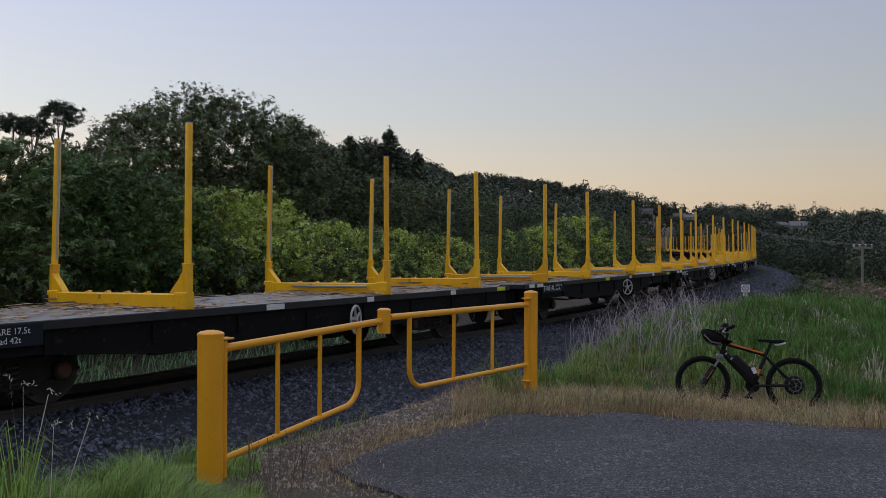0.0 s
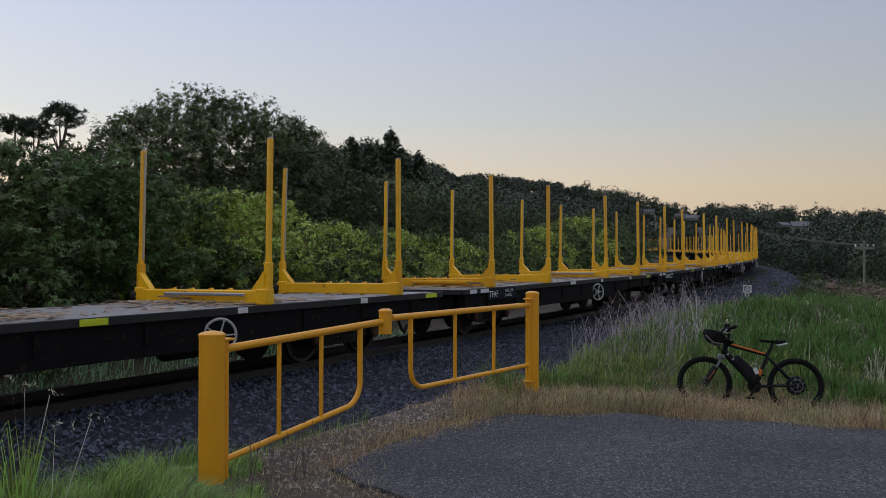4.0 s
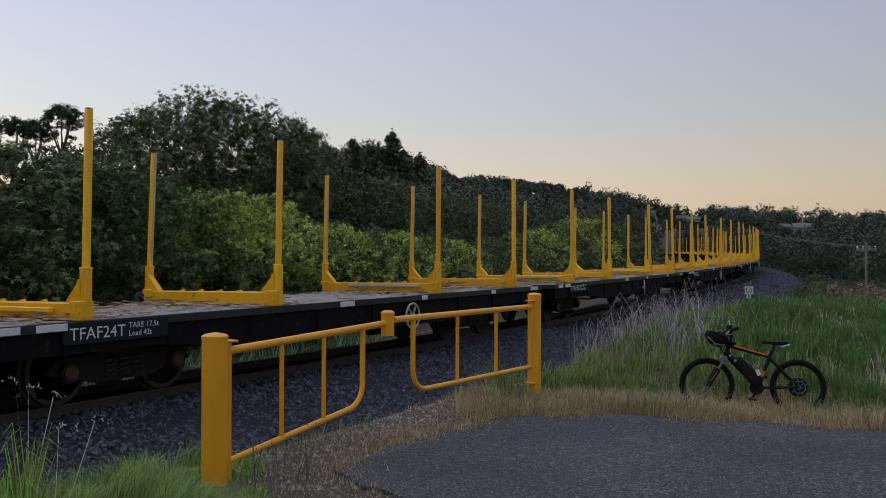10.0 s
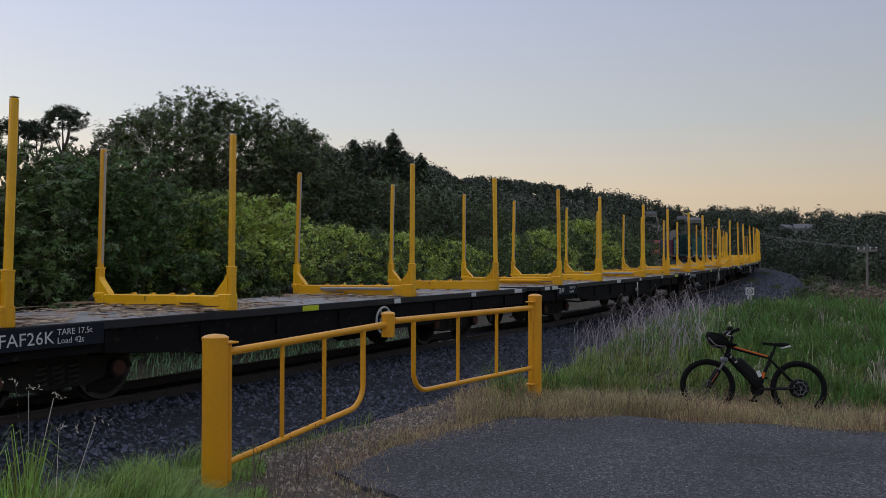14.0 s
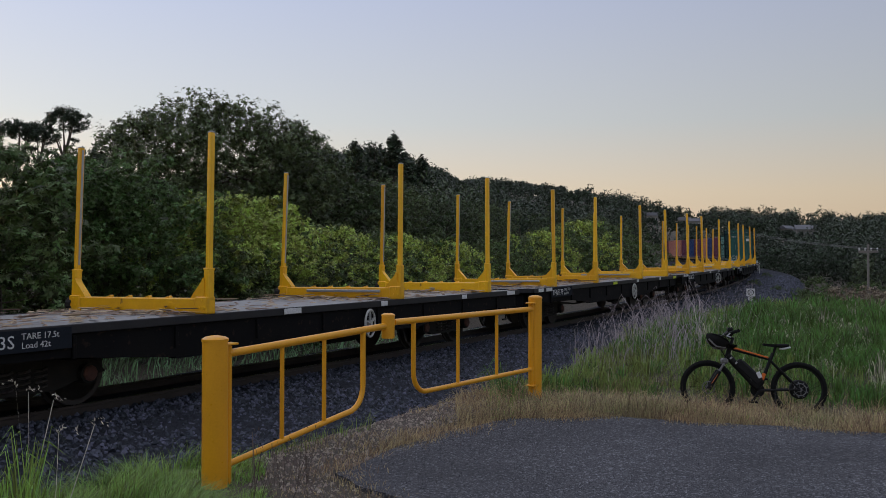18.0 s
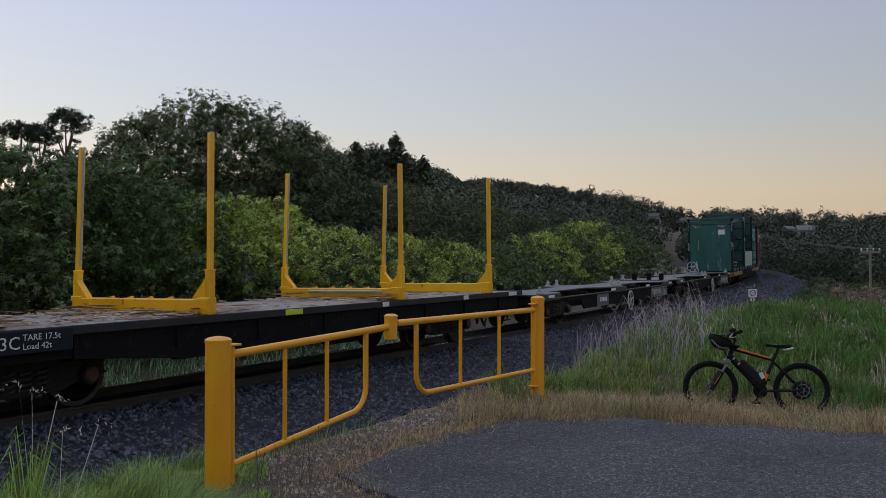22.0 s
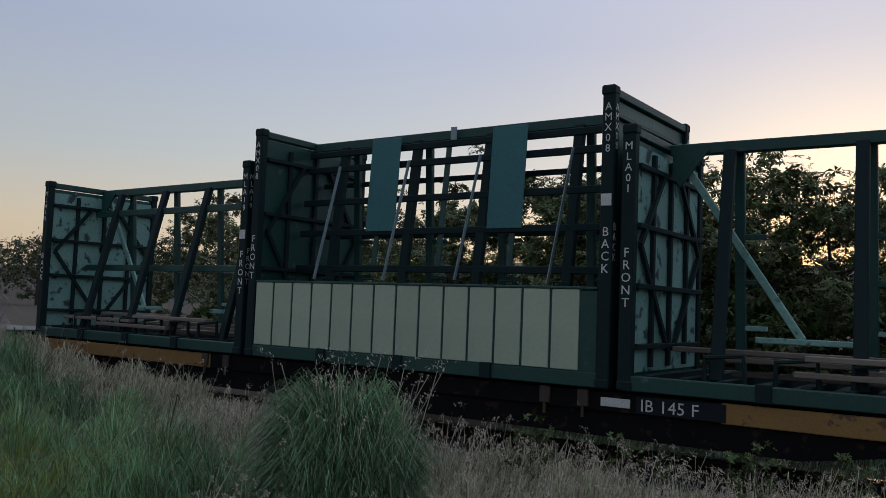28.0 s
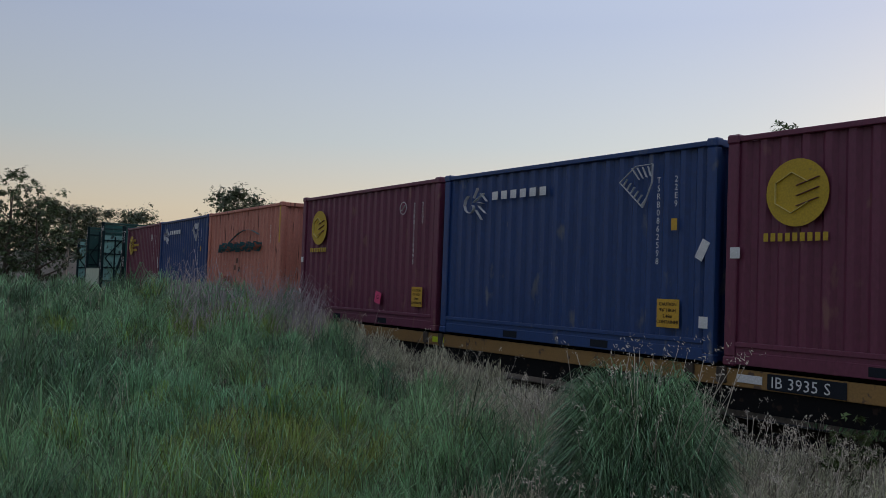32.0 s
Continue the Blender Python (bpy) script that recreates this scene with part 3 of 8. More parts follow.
# ---- the train ----
RUN = [(0, -80.74), (0.5, -74.52), (1, -68.36), (1.5, -62.04), (2, -55.52), (2.5, -49.38), (3, -43.12), (3.5, -37.0), (5.5, -12.48), (6, -6.43), (7, 5.77), (8, 17.92), (9, 29.96), (10, 41.97), (11, 53.97), (12, 65.92), (13, 77.76),
       (14, 89.62), (14.5, 95.57), (16.5, 119.1), (17, 125.0), (17.5, 130.87), (18, 136.72), (18.5, 142.88), (19, 148.7), (20, 160.33), (21, 171.95), (22, 183.4), (23, 194.9),
       (24, 206.0), (25, 217.1), (25.5, 222.75), (27.5, 243.75), (28, 249.2), (29, 259.85), (30, 270.38), (31, 280.83), (32, 291.23)]
RT, RQ = np.array([r[0] for r in RUN], float), np.array([r[1] for r in RUN])
slopes = np.gradient(RQ, RT)


def run(t):
    """How far the train has run at t seconds."""
    i = int(np.clip(np.searchsorted(RT, t) - 1, 0, len(RT) - 2))
    h = RT[i + 1] - RT[i]
    w = (t - RT[i]) / h
    return ((2 * w**3 - 3 * w**2 + 1) * RQ[i] + (w**3 - 2 * w**2 + w) * h * slopes[i]
            + (-2 * w**3 + 3 * w**2) * RQ[i + 1] + (w**3 - w**2) * h * slopes[i + 1])


CLOCK = sorted(set(range(0, 33)) | {0.5, 1.5, 2.5, 3.5, 5.5, 14.5, 16.5, 17.5, 18.5, 25.5, 26.5, 27.5})
MOVING = []


def rides(ob, u, length, sits=0.0):
    """Registers a thing whose front end is u metres down the train; its own x axis runs down the train from that end."""
    ob.matrix_basis = ride_pose(u, length, 0.0, sits)
    MOVING.append((ob, u, length, sits))
    return ob


def ride_pose(u, length, t, sits):
    s = u - run(t)
    a, b = on_track(s + length * 0.16), on_track(s + length * 0.84)
    x = (b - a).normalized()
    y = (Vector((0, 0, 1)).cross(x).normalized() - Vector((0, 0, CANT))).normalized()
    z = x.cross(y)
    m = Matrix((x, y, z)).transposed().to_4x4()
    m.translation = a - x * length * 0.16 + z * sits
    return m


def motions():
    for ob, u, length, sits in MOVING:
        walk(ob, [(t, ride_pose(u, length, t, sits)) for t in CLOCK])


def mesh_cache(f):
    kept = {}

    def inner(*args):
        if args not in kept:
            kept[args] = f(*args)
        return kept[args]
    return inner


# bogies
@mesh_cache
def bogie_meshes():
    frame_, cap, springs = Shape(), Shape(), Shape()
    for y in (-0.78, 0.78):
        frame_.plate([(-1.15, 0.42), (-1.0, 0.6), (-0.5, 0.62), (-0.35, 0.72), (0.35, 0.72), (0.5, 0.62), (1.0, 0.6), (1.15, 0.42), (0.75, 0.36), (0.45, 0.26), (-0.45, 0.26), (-0.75, 0.36)], y - 0.06, y + 0.06)
        for x in (-0.85, 0.85):
            frame_.disc((x, y - 0.15, 0.43), (0, 1, 0), [(0, 0.05), (0, 0.13), (0.3, 0.13), (0.3, 0.05)], 12)
    cap.disc((0, -0.03, 0), (0, 1, 0), [(0, 0.02), (0, 0.07), (0.02, 0.1), (0.04, 0.1), (0.06, 0.07), (0.06, 0.02)], 10)
    springs.tube([(0.08 * math.cos(0.9 * k), 0.08 * math.sin(0.9 * k), 0.29 + 0.0095 * k) for k in range(29)], 0.017, 5)
    frame_.box((0, 0, 0.62), (0.5, 1.7, 0.22), 0.02)
    frame_.box((0, 0, 0.4), (0.3, 1.5, 0.16), 0.02)
    for y in (-0.62, 0.62):
        for x in (-0.33, 0.33):
            frame_.box((x, y, 0.42), (0.1, 0.1, 0.3), 0.02)
    wheels = Shape()
    wheels.tube([(0, -0.9, 0.43), (0, 0.9, 0.43)], 0.075, 10)
    for y in (-1, 1):
        wheels.disc((0, 0.535 * y, 0.43), (0, y, 0), [(-0.03, 0.12), (-0.03, 0.46), (0.0, 0.46), (0.012, 0.43), (0.1, 0.42), (0.1, 0.36), (0.06, 0.33), (0.06, 0.14), (0.1, 0.12), (0.1, 0.05)], 28)
    return frame_.mesh("bogie", UNDER_STEEL), wheels.mesh("wheelset", WHEEL_STEEL, True), cap.mesh("bearing_cap", RUSTY), springs.mesh("coil_spring", WHEEL_STEEL)


def add_bogies(wagon, places):
    frame_, wheels, cap, springs = bogie_meshes()
    for x in places:
        b = part("bogie", frame_, None, wagon, "grimy four-wheel bogie", at=Matrix.Translation((x, 0, 0)))
        for side in (-1, 1):
            for dx in (-0.85, 0.85):
                part("bearing_cap", cap, None, b, "rusty red bearing cap", at=Matrix.Translation((dx, 0.94 * side, 0.43)))
            for dx in (-0.22, 0, 0.22):
                part("coil_spring", springs, None, b, "dusty coil spring", at=Matrix.Translation((dx, 0.83 * side, 0)))
        for dx in (-0.85, 0.85):
            part("wheelset", wheels, None, b, at=Matrix.Translation((dx, 0, 0)))


@mesh_cache
def hand_wheel_mesh(r):
    sh = Shape().ring((0, 0, 0), (0, 1, 0), r, 0.02, 28, 8)
    for k in range(5):
        w = 2 * math.pi * k / 5 + 0.3
        sh.bar((0, 0, 0), (r * math.cos(w), 0, r * math.sin(w)), 0.018, 0.04, up=(0, 1, 0))
    sh.disc((0, -0.03, 0), (0, 1, 0), [(0, 0.02), (0, 0.05), (0.1, 0.05), (0.1, 0.03)], 12)
    return sh.mesh("brake_wheel", PALE_METAL, True)


@mesh_cache
def coupler_mesh():
    sh = Shape().box((-0.2, 0, 0), (0.55, 0.16, 0.2), 0.02)
    sh.box((-0.5, 0.03, 0), (0.2, 0.26, 0.28), 0.03)
    sh.tube([(-0.05, 0.35, -0.05), (-0.25, 0.36, -0.4), (-0.45, 0.3, -0.5), (-0.62, 0.25, -0.35)], 0.03, 8)
    return sh.mesh("coupler", UNDER_STEEL)


@mesh_cache
def bolster_meshes():
    beam = Shape()
    beam.box((0, 0, 0.115), (0.15, 2.5, 0.2), 0.014)
    for y in (-0.62, -0.2, 0.22, 0.64):
        beam.bar((0, y - 0.03, 0.01), (0, y + 0.03, 0.222), 0.185, 0.065, 0.006, up=(1, 0, 0))
    for s in (-1, 1):
        beam.box((0, 1.36 * s, 0.12), (0.17, 0.24, 0.24), 0.014)
        beam.add([(x, s * y, z) for x in (-0.055, 0.055) for y, z in ((1.12, 0.19), (1.4, 0.19), (1.4, 0.5), (1.37, 0.5), (1.34, 0.44), (1.15, 0.24))],
                 [tuple(range(6)), tuple(range(11, 5, -1))] + [(i, i + 6, (i + 1) % 6 + 6, (i + 1) % 6) for i in range(6)])
        for y, z in ((1.33, 0.09), (1.43, 0.09), (1.38, 0.19)):
            beam.disc((0.085, s * y, z), (1, 0, 0), [(0, 0.017), (0.012, 0.017), (0.012, 0.005)], 6)
            beam.disc((-0.085, s * y, z), (-1, 0, 0), [(0, 0.017), (0.012, 0.017), (0.012, 0.005)], 6)
    socket = Shape().box((0, 0, 0.325), (0.112, 0.115, 0.61), 0.016)
    socket.box((0, 0, 0.62), (0.118, 0.12, 0.03), 0.008)
    upper = Shape().box((0, 0, 1.58), (0.088, 0.082, 1.92), 0.018)
    strip = Shape().box((-0.0, -0.043, 1.6), (0.036, 0.008, 1.8), 0.003)
    strip.box((0, 0, 2.545), (0.08, 0.074, 0.014), 0.004)
    ratchet = Shape().box((0.17, -1.1, 0.12), (0.1, 0.12, 0.14), 0.02)
    ratchet.disc((0.17, -1.19, 0.12), (0, 1, 0), [(0, 0.03), (0, 0.07), (0.05, 0.07), (0.05, 0.03)], 10)
    ratchet.tube([(0.17, -1.1, 0.18), (0.2, -1.12, 0.3)], 0.012, 6)
    lug = Shape().disc((0, 1.43, 0.1), (0, 1, 0), [(0, 0.05), (0, 0.11), (0.12, 0.11), (0.12, 0.04)], 12)
    return (beam.mesh("bolster", YELLOW), socket.mesh("stake", YELLOW), upper.mesh("stake_upper", YELLOW), strip.mesh("wear_strip", GREY_METAL),
            ratchet.mesh("strap_ratchet", GREY_METAL), lug.mesh("strap_winch", UNDER_STEEL))


@mesh_cache
def spare_bar_mesh(steel):
    if steel:
        return Shape().box((-0.14, -0.2, 0.15), (0.05, 1.75, 0.05), 0.01).mesh("spare_bar", GREY_METAL)
    return Shape().box((-0.14, -0.2, 0.13), (0.06, 1.6, 0.06), 0.01).mesh("spare_bar", YELLOW)


@mesh_cache
def log_wagon_meshes():
    L = 14.75
    sill = Shape()
    for y in (-1.4, 1.4):
        s = -1 if y < 0 else 1
        pl = [(0.15, 0.98), (0.15, 0.72), (2.6, 0.72), (4.4, 0.55), (L - 4.4, 0.55), (L - 2.6, 0.72), (L - 0.15, 0.72), (L - 0.15, 0.98)]
        sill.plate(pl, y - 0.02 * s, y + 0.02 * s)
        sill.plate([(0.15, 0.995), (0.15, 0.96), (L - 0.15, 0.96), (L - 0.15, 0.995)], y - 0.1 * s, y + 0.03 * s)
        sill.plate([(4.3, 0.57), (4.3, 0.54), (L - 4.3, 0.54), (L - 4.3, 0.57)], y - 0.1 * s, y + 0.03 * s)
        for x in np.arange(1.2, L - 0.6, 1.55):
            sill.box((x, y + 0.03 * s, 0.83), (0.05, 0.05, 0.28), 0.006)
    frame_ = Shape().box((L / 2, 0, 0.78), (L - 0.5, 0.6, 0.42), 0.02)
    for x in np.arange(0.4, L, 1.55):
        frame_.box((x, 0, 0.86), (0.14, 2.7, 0.22), 0.01)
    frame_.disc((L / 2 + 0.9, -0.75, 0.55), (1, 0, 0), [(0, 0.05), (0, 0.2), (0.8, 0.2), (0.8, 0.05)], 14)
    frame_.disc((L / 2 - 1.5, -0.55, 0.58), (1, 0, 0), [(0, 0.05), (0, 0.14), (0.5, 0.14), (0.5, 0.05)], 14)
    for y in (-0.5, 0.5):
        frame_.tube([(3.2, y, 0.62), (5.5, y, 0.45), (L - 5.5, y, 0.45), (L - 3.2, y, 0.62)], 0.025, 6)
    edge = Shape()
    for y in (-1.44, 1.44):
        edge.box((L / 2, y, 1.045), (L - 0.06, 0.06, 0.11), 0.008)
    for x in (0.03, L - 0.03):
        edge.box((x, 0, 1.045), (0.06, 2.82, 0.11), 0.008)
    whole = Shape().box((L / 2, 0, 1.055), (L - 0.13, 2.81, 0.07), 0.006)
    rest = Shape().box((0, 0, 0.78), (0.3, 2.3, 0.3), 0.02)
    for y in (-1.2, 1.2):
        rest.tube([(0, y, 0.7), (0, y, 0.42)], 0.015, 6)
        rest.box((0, y, 0.42), (0.3, 0.04, 0.03), 0.008)
    return (sill.mesh("side_sill", BLACK_STEEL), frame_.mesh("underframe", UNDER_STEEL), edge.mesh("deck_edge", DECK_EDGE), whole.mesh("deck", DECK), rest.mesh("headstock", BLACK_STEEL))


def litter_mesh(seed, spots):
    """Scraps of bark lying round the bolsters."""
    rng = np.random.default_rng(seed)
    n = 2000
    where = rng.choice(spots, n)
    x = where + rng.normal(0.1, 0.5, n) * rng.uniform(0.4, 2.6, n)
    x = np.clip(x, 0.1, 14.6)
    y = rng.uniform(-1.35, 1.35, n)
    ln, wd = 0.03 + 0.22 * rng.uniform(0, 1, n) ** 2.5, rng.uniform(0.008, 0.035, n)
    a = rng.uniform(0, 3.14, n)
    tilt = rng.normal(0, 0.25, n)
    base = np.array([[-1, -1, 0], [1, -1, 0], [1, 1, 0], [-1, 1, 0], [-0.6, 0, 1], [0.6, 0, 1]], float)
    v = base[None] * np.stack([ln, wd, np.full(n, 0.018)], -1)[:, None]
    ca, sa = np.cos(a), np.sin(a)
    out = np.empty_like(v)
    out[..., 0] = v[..., 0] * ca[:, None] - v[..., 1] * sa[:, None] + x[:, None]
    out[..., 1] = v[..., 0] * sa[:, None] + v[..., 1] * ca[:, None] + y[:, None]
    out[..., 2] = v[..., 2] + 1.093 + 0.03 * rng.uniform(0, 1, (n, 1)) ** 2 + np.abs(v[..., 0] * np.sin(tilt)[:, None])
    f3 = np.array([[0, 1, 5], [0, 5, 4], [2, 3, 4], [2, 4, 5], [1, 2, 5], [3, 0, 4]])
    return net("bark_litter", out.reshape(-1, 3), (f3[None] + 6 * np.arange(n)[:, None, None]).reshape(-1, 3), BARK)


LITTER = [litter_mesh(k, spots) for k, spots in enumerate(([1.46, 4.88, 9.69, 4.88], [1.46, 9.69, 13.2, 4.88], [4.88, 4.88, 9.69, 1.46], [1.46, 4.88, 9.69, 13.2]))]


@mesh_cache
def plate_mesh(w, h, kind):
    return Shape().box((0, 0, 0), (w, 0.012, h), 0.003).mesh("reflector", {"white": WHITE, "lime": LIME, "grey": PLATE_GREY, "black": PLATE_BLACK}[kind])


PLATE_GREY = paint("grey_number_panel", (0.13, 0.13, 0.13), 0.7, scale=6, fine=50)
PLATE_BLACK = paint("black_number_panel", (0.02, 0.024, 0.032), 0.85, scale=6, fine=50, spec=0.1)
PITCH = 15.5536
BOLSTERS = (1.475, 4.885, 9.68, 13.19)
CODES = {-5: "TFAF31B", -4: "TFAF14L", -3: "TFAF03R", -2: "TFAF40W", 0: "TFAF09C", 1: "TFAF15U", 2: "TFAF36W", 3: "TFAF24T", 4: "TFAF37X", 5: "TFAF29S", 6: "TFAF26K", 8: "TFAF10V", 9: "TFAF33S", 10: "TFAF17P", 11: "TFAF28J", 12: "TFAF03C"}


def log_wagon(index):
    L = 14.75
    w = thing("log_wagon", "empty black flat wagon with yellow log stakes and bark scraps", "wagon", "log wagons of the train")
    sill, under, edge, deck, head = log_wagon_meshes()
    part("underframe", under, None, w)
    part("side_sill", sill, None, w, "black fish-bellied steel side sill")
    part("deck_edge", edge, None, w, "dark steel deck edge")
    part("deck", deck, None, w, "grey weathered board deck")
    for x in (0.25, L - 0.25):
        part("headstock", head, None, w, at=Matrix.Translation((x, 0, 0)))
    add_bogies(w, (2.5, L - 2.5))
    part("coupler", coupler_mesh(), None, w, at=Matrix.Translation((0.15, 0, 0.72)))
    part("coupler", coupler_mesh(), None, w, at=Matrix.Translation((L - 0.15, 0, 0.72)) @ Matrix.Rotation(math.pi, 4, "Z"))
    beam, socket, upper, strip, ratchet, lug = bolster_meshes()
    rng = random.Random(index + 50)
    for k, x in enumerate(BOLSTERS):
        b = part("bolster", beam, None, w, "bright yellow ribbed steel bolster", at=Matrix.Translation((x, 0, 1.098)))
        for side in (-1, 1):
            lean = rng.uniform(1.3, 3.0)
            at = Matrix.Translation((0, side * 1.425, 0.0)) @ pose(0, 0, 0, side * rng.uniform(0.2, 1.0), lean, 0)
            part("stake", socket, None, b, at=at)
            part("stake_upper", upper, None, b, at=at)
            part("wear_strip", strip, None, b, "bare metal wear strip", at=at @ Matrix.Rotation(math.pi if side < 0 else 0.0, 4, "Z"))
        part("strap_winch", lug, None, b)
        if k % 2 == 0:
            part("spare_bar", spare_bar_mesh((index + k) % 2 == 0 or k == 2), None, b)
            part("strap_ratchet", ratchet, None, b)
    ob = part("bark_litter", LITTER[index % 4], None, w, "brown bark and wood scraps")
    ob["kind"] = "stuff"
    if index < 12:
        part("brake_wheel", hand_wheel_mesh(0.235), None, w, "pale spoked hand brake wheel", at=Matrix.Translation((8.62, -1.5, 0.72)) @ pose(0, 0, 0, 0, rng.uniform(0, 70), rng.choice((-25, 0, 15))))
    part("brake_rod", Shape().tube([(8.62, -1.45, 0.72), (8.62, -0.8, 0.6)], 0.02, 6).mesh("brake_rod", UNDER_STEEL), None, w)
    y = -1.476
    for x, kind, wd in [(0.45, "white", 0.32), (1.0, "white", 0.4), (6.6, "white" if index % 2 else "lime", 0.4), (L - 0.5, "lime" if index % 3 else "white", 0.4), (9.1, "white", 0.2), (L - 2.7, "white", 0.2)]:
        part("reflector", plate_mesh(wd, 0.085, kind), None, w, at=Matrix.Translation((x, y, 1.045)))
    first, second = (1.77, 1.2) if index == 8 else (1.22, 2.06)
    part("number_panel", plate_mesh(1.55, 0.25, "black"), None, w, at=Matrix.Translation((1.92, -1.472, 0.955)))
    part("lettering", lettering(CODES.get(index, "TFAF"), 0.205, WHITE, 1.02), None, w, "white stencilled wagon code", at=Matrix.Translation((first, -1.481, 0.885)))
    part("lettering", lettering("TARE 17.5t\nLoad 42t", 0.1, WHITE, 1.0, 1.0), None, w, "white stencilled weights", at=Matrix.Translation((second, -1.481, 0.975)))
    return rides(w, index * PITCH + 0.1, L)


for index in range(-7, 13):
    log_wagon(index)

# skeletal container wagons, empty
BROWN_STEEL = paint("brown_stained_steel", (0.05, 0.038, 0.03), 0.7, other=(0.11, 0.08, 0.055), scale=3, fine=40, wear=(0.14, 0.11, 0.09))
GREY_TOP = paint("grey_wagon_top", (0.06, 0.065, 0.075), 0.5, other=(0.1, 0.1, 0.105), scale=2, fine=30)


def skeletal_wagon(u, code):
    L = 14.1
    w = thing("skeletal_wagon", "empty black skeletal container wagon with bare frame", "wagon", "empty skeletal wagons")
    top = Shape()
    out = [(0.2, -1.15), (1.9, -1.15), (2.5, -0.55), (5.8, -0.5), (6.2, -1.15), (7.8, -1.15), (8.3, -0.5), (L - 2.5, -0.55), (L - 1.9, -1.15), (L - 0.2, -1.15)]
    out += [(x, -y) for x, y in out[::-1]]
    n = len(out)
    top.add([(x, y, 0.93) for x, y in out] + [(x, y, 0.9) for x, y in out], [tuple(range(n)), tuple(range(2 * n - 1, n - 1, -1))] + [(i, i + n, (i + 1) % n + n, (i + 1) % n) for i in range(n)])
    part("top_plate", top, GREY_TOP, w, "grey worn top plate of the frame")
    spine = Shape()
    for y in (-0.45, 0.45):
        spine.plate([(0.3, 0.9), (0.3, 0.62), (3, 0.62), (4.5, 0.4), (L - 4.5, 0.4), (L - 3, 0.62), (L - 0.3, 0.62), (L - 0.3, 0.9)], y - 0.02, y + 0.02)
    for x in (0.4, 1.9, 4.2, 6.2, 7.8, 9.8, L - 1.9, L - 0.4):
        spine.box((x, 0, 0.76), (0.16, 2.2, 0.24), 0.01)
    part("spine", spine, BLACK_STEEL, w, "black deep centre frame")
    for y in (-1.22, 1.22):
        s = Shape().box((L / 2, y, 0.74), (L - 0.5, 0.06, 0.1), 0.01)
        s.plate([(3.2, 0.72), (3.6, 0.4), (L - 3.6, 0.4), (L - 3.2, 0.72)], y - 0.02, y + 0.02)
        part("side_rail", s, BLACK_STEEL, w)
        t = Shape().box((L / 2, y * 1.012, 0.8), (L - 0.4, 0.07, 0.035), 0.008)
        part("walk_edge", t, BROWN_STEEL, w, "brown worn edge rail")
        for x in (0.95, L - 0.95, L / 2):
            part("end_block", Shape().box((x, y, 0.84), (1.3, 0.09, 0.17), 0.01), BROWN_STEEL, w)
    lock = Shape().box((0, 0, 0.02), (0.2, 0.16, 0.05), 0.012).disc((0, 0, 0.04), (0, 0, 1), [(0, 0.06), (0.06, 0.055), (0.09, 0.035), (0.14, 0.045), (0.16, 0.02)], 10)
    lock.box((0.02, 0, 0.12), (0.16, 0.07, 0.05), 0.015)
    lm = lock.mesh("twist_lock", GREY_METAL)
    for x in (0.6, 6.6, 7.4, L - 0.6):
        for y in (-1.08, 1.08):
            part("twist_lock", lm, None, w, "bright steel container lock", at=Matrix.Translation((x, y, 0.93)))
    post = Shape().box((0, 0, 0.13), (0.2, 0.16, 0.26), 0.02)
    pm = post.mesh("buffer_post", BLACK_STEEL)
    for y in (-0.6, -0.1, 0.5):
        part("buffer_post", pm, None, w, at=Matrix.Translation((0.3, y, 0.93)))
    add_bogies(w, (2.3, L - 2.3))
    part("coupler", coupler_mesh(), None, w, at=Matrix.Translation((0.15, 0, 0.72)))
    part("coupler", coupler_mesh(), None, w, at=Matrix.Translation((L - 0.15, 0, 0.72)) @ Matrix.Rotation(math.pi, 4, "Z"))
    part("brake_wheel", hand_wheel_mesh(0.3), None, w, "pale spoked hand brake wheel", at=Matrix.Translation((7.82, -1.36, 0.45)))
    part("brake_rod", Shape().tube([(7.82, -1.3, 0.45), (7.82, -0.5, 0.5)], 0.02, 6).mesh("brake_rod", UNDER_STEEL), None, w)
    y = -1.265
    part("number_panel", plate_mesh(1.75, 0.36, "grey"), None, w, "worn grey number panel", at=Matrix.Translation((11.6, y, 0.58)))
    part("lettering", lettering(code, 0.24, WHITE, 1.0), None, w, "worn stencilled wagon code", at=Matrix.Translation((10.85, y - 0.009, 0.52)))
    tri = Shape()
    for a, b in (((-0.12, -0.1), (0.12, -0.1)), ((0.12, -0.1), (0, 0.12)), ((0, 0.12), (-0.12, -0.1)), ((-0.06, -0.05), (0.06, -0.05)), ((-0.17, -0.15), (0.17, -0.15)), ((0.17, -0.15), (0.17, 0.16)), ((0.17, 0.16), (-0.17, 0.16)), ((-0.17, 0.16), (-0.17, -0.15))):
        tri.bar((12.68 + a[0], y - 0.004, 0.57 + a[1]), (12.68 + b[0], y - 0.004, 0.57 + b[1]), 0.006, 0.02, up=(0, 1, 0))
    part("triangle_mark", tri, WHITE, w)
    if code.startswith("TQAY 079"):
        part("number_panel", plate_mesh(1.1, 0.36, "grey"), None, w, "worn grey logo panel", at=Matrix.Translation((5.2, y, 0.58)))
    for k in range(5 if code.startswith("TQAY 079") else 0):
        part("logo_bar", plate_mesh(0.1, 0.12, "white"), None, w, at=Matrix.Translation((4.95 + 0.14 * k, y - 0.006, 0.6)))
    for x in (0.9, 6.2, 10.2, L - 0.7):
        part("reflector", plate_mesh(0.42, 0.07, "white"), None, w, at=Matrix.Translation((x, -1.29, 0.86)))
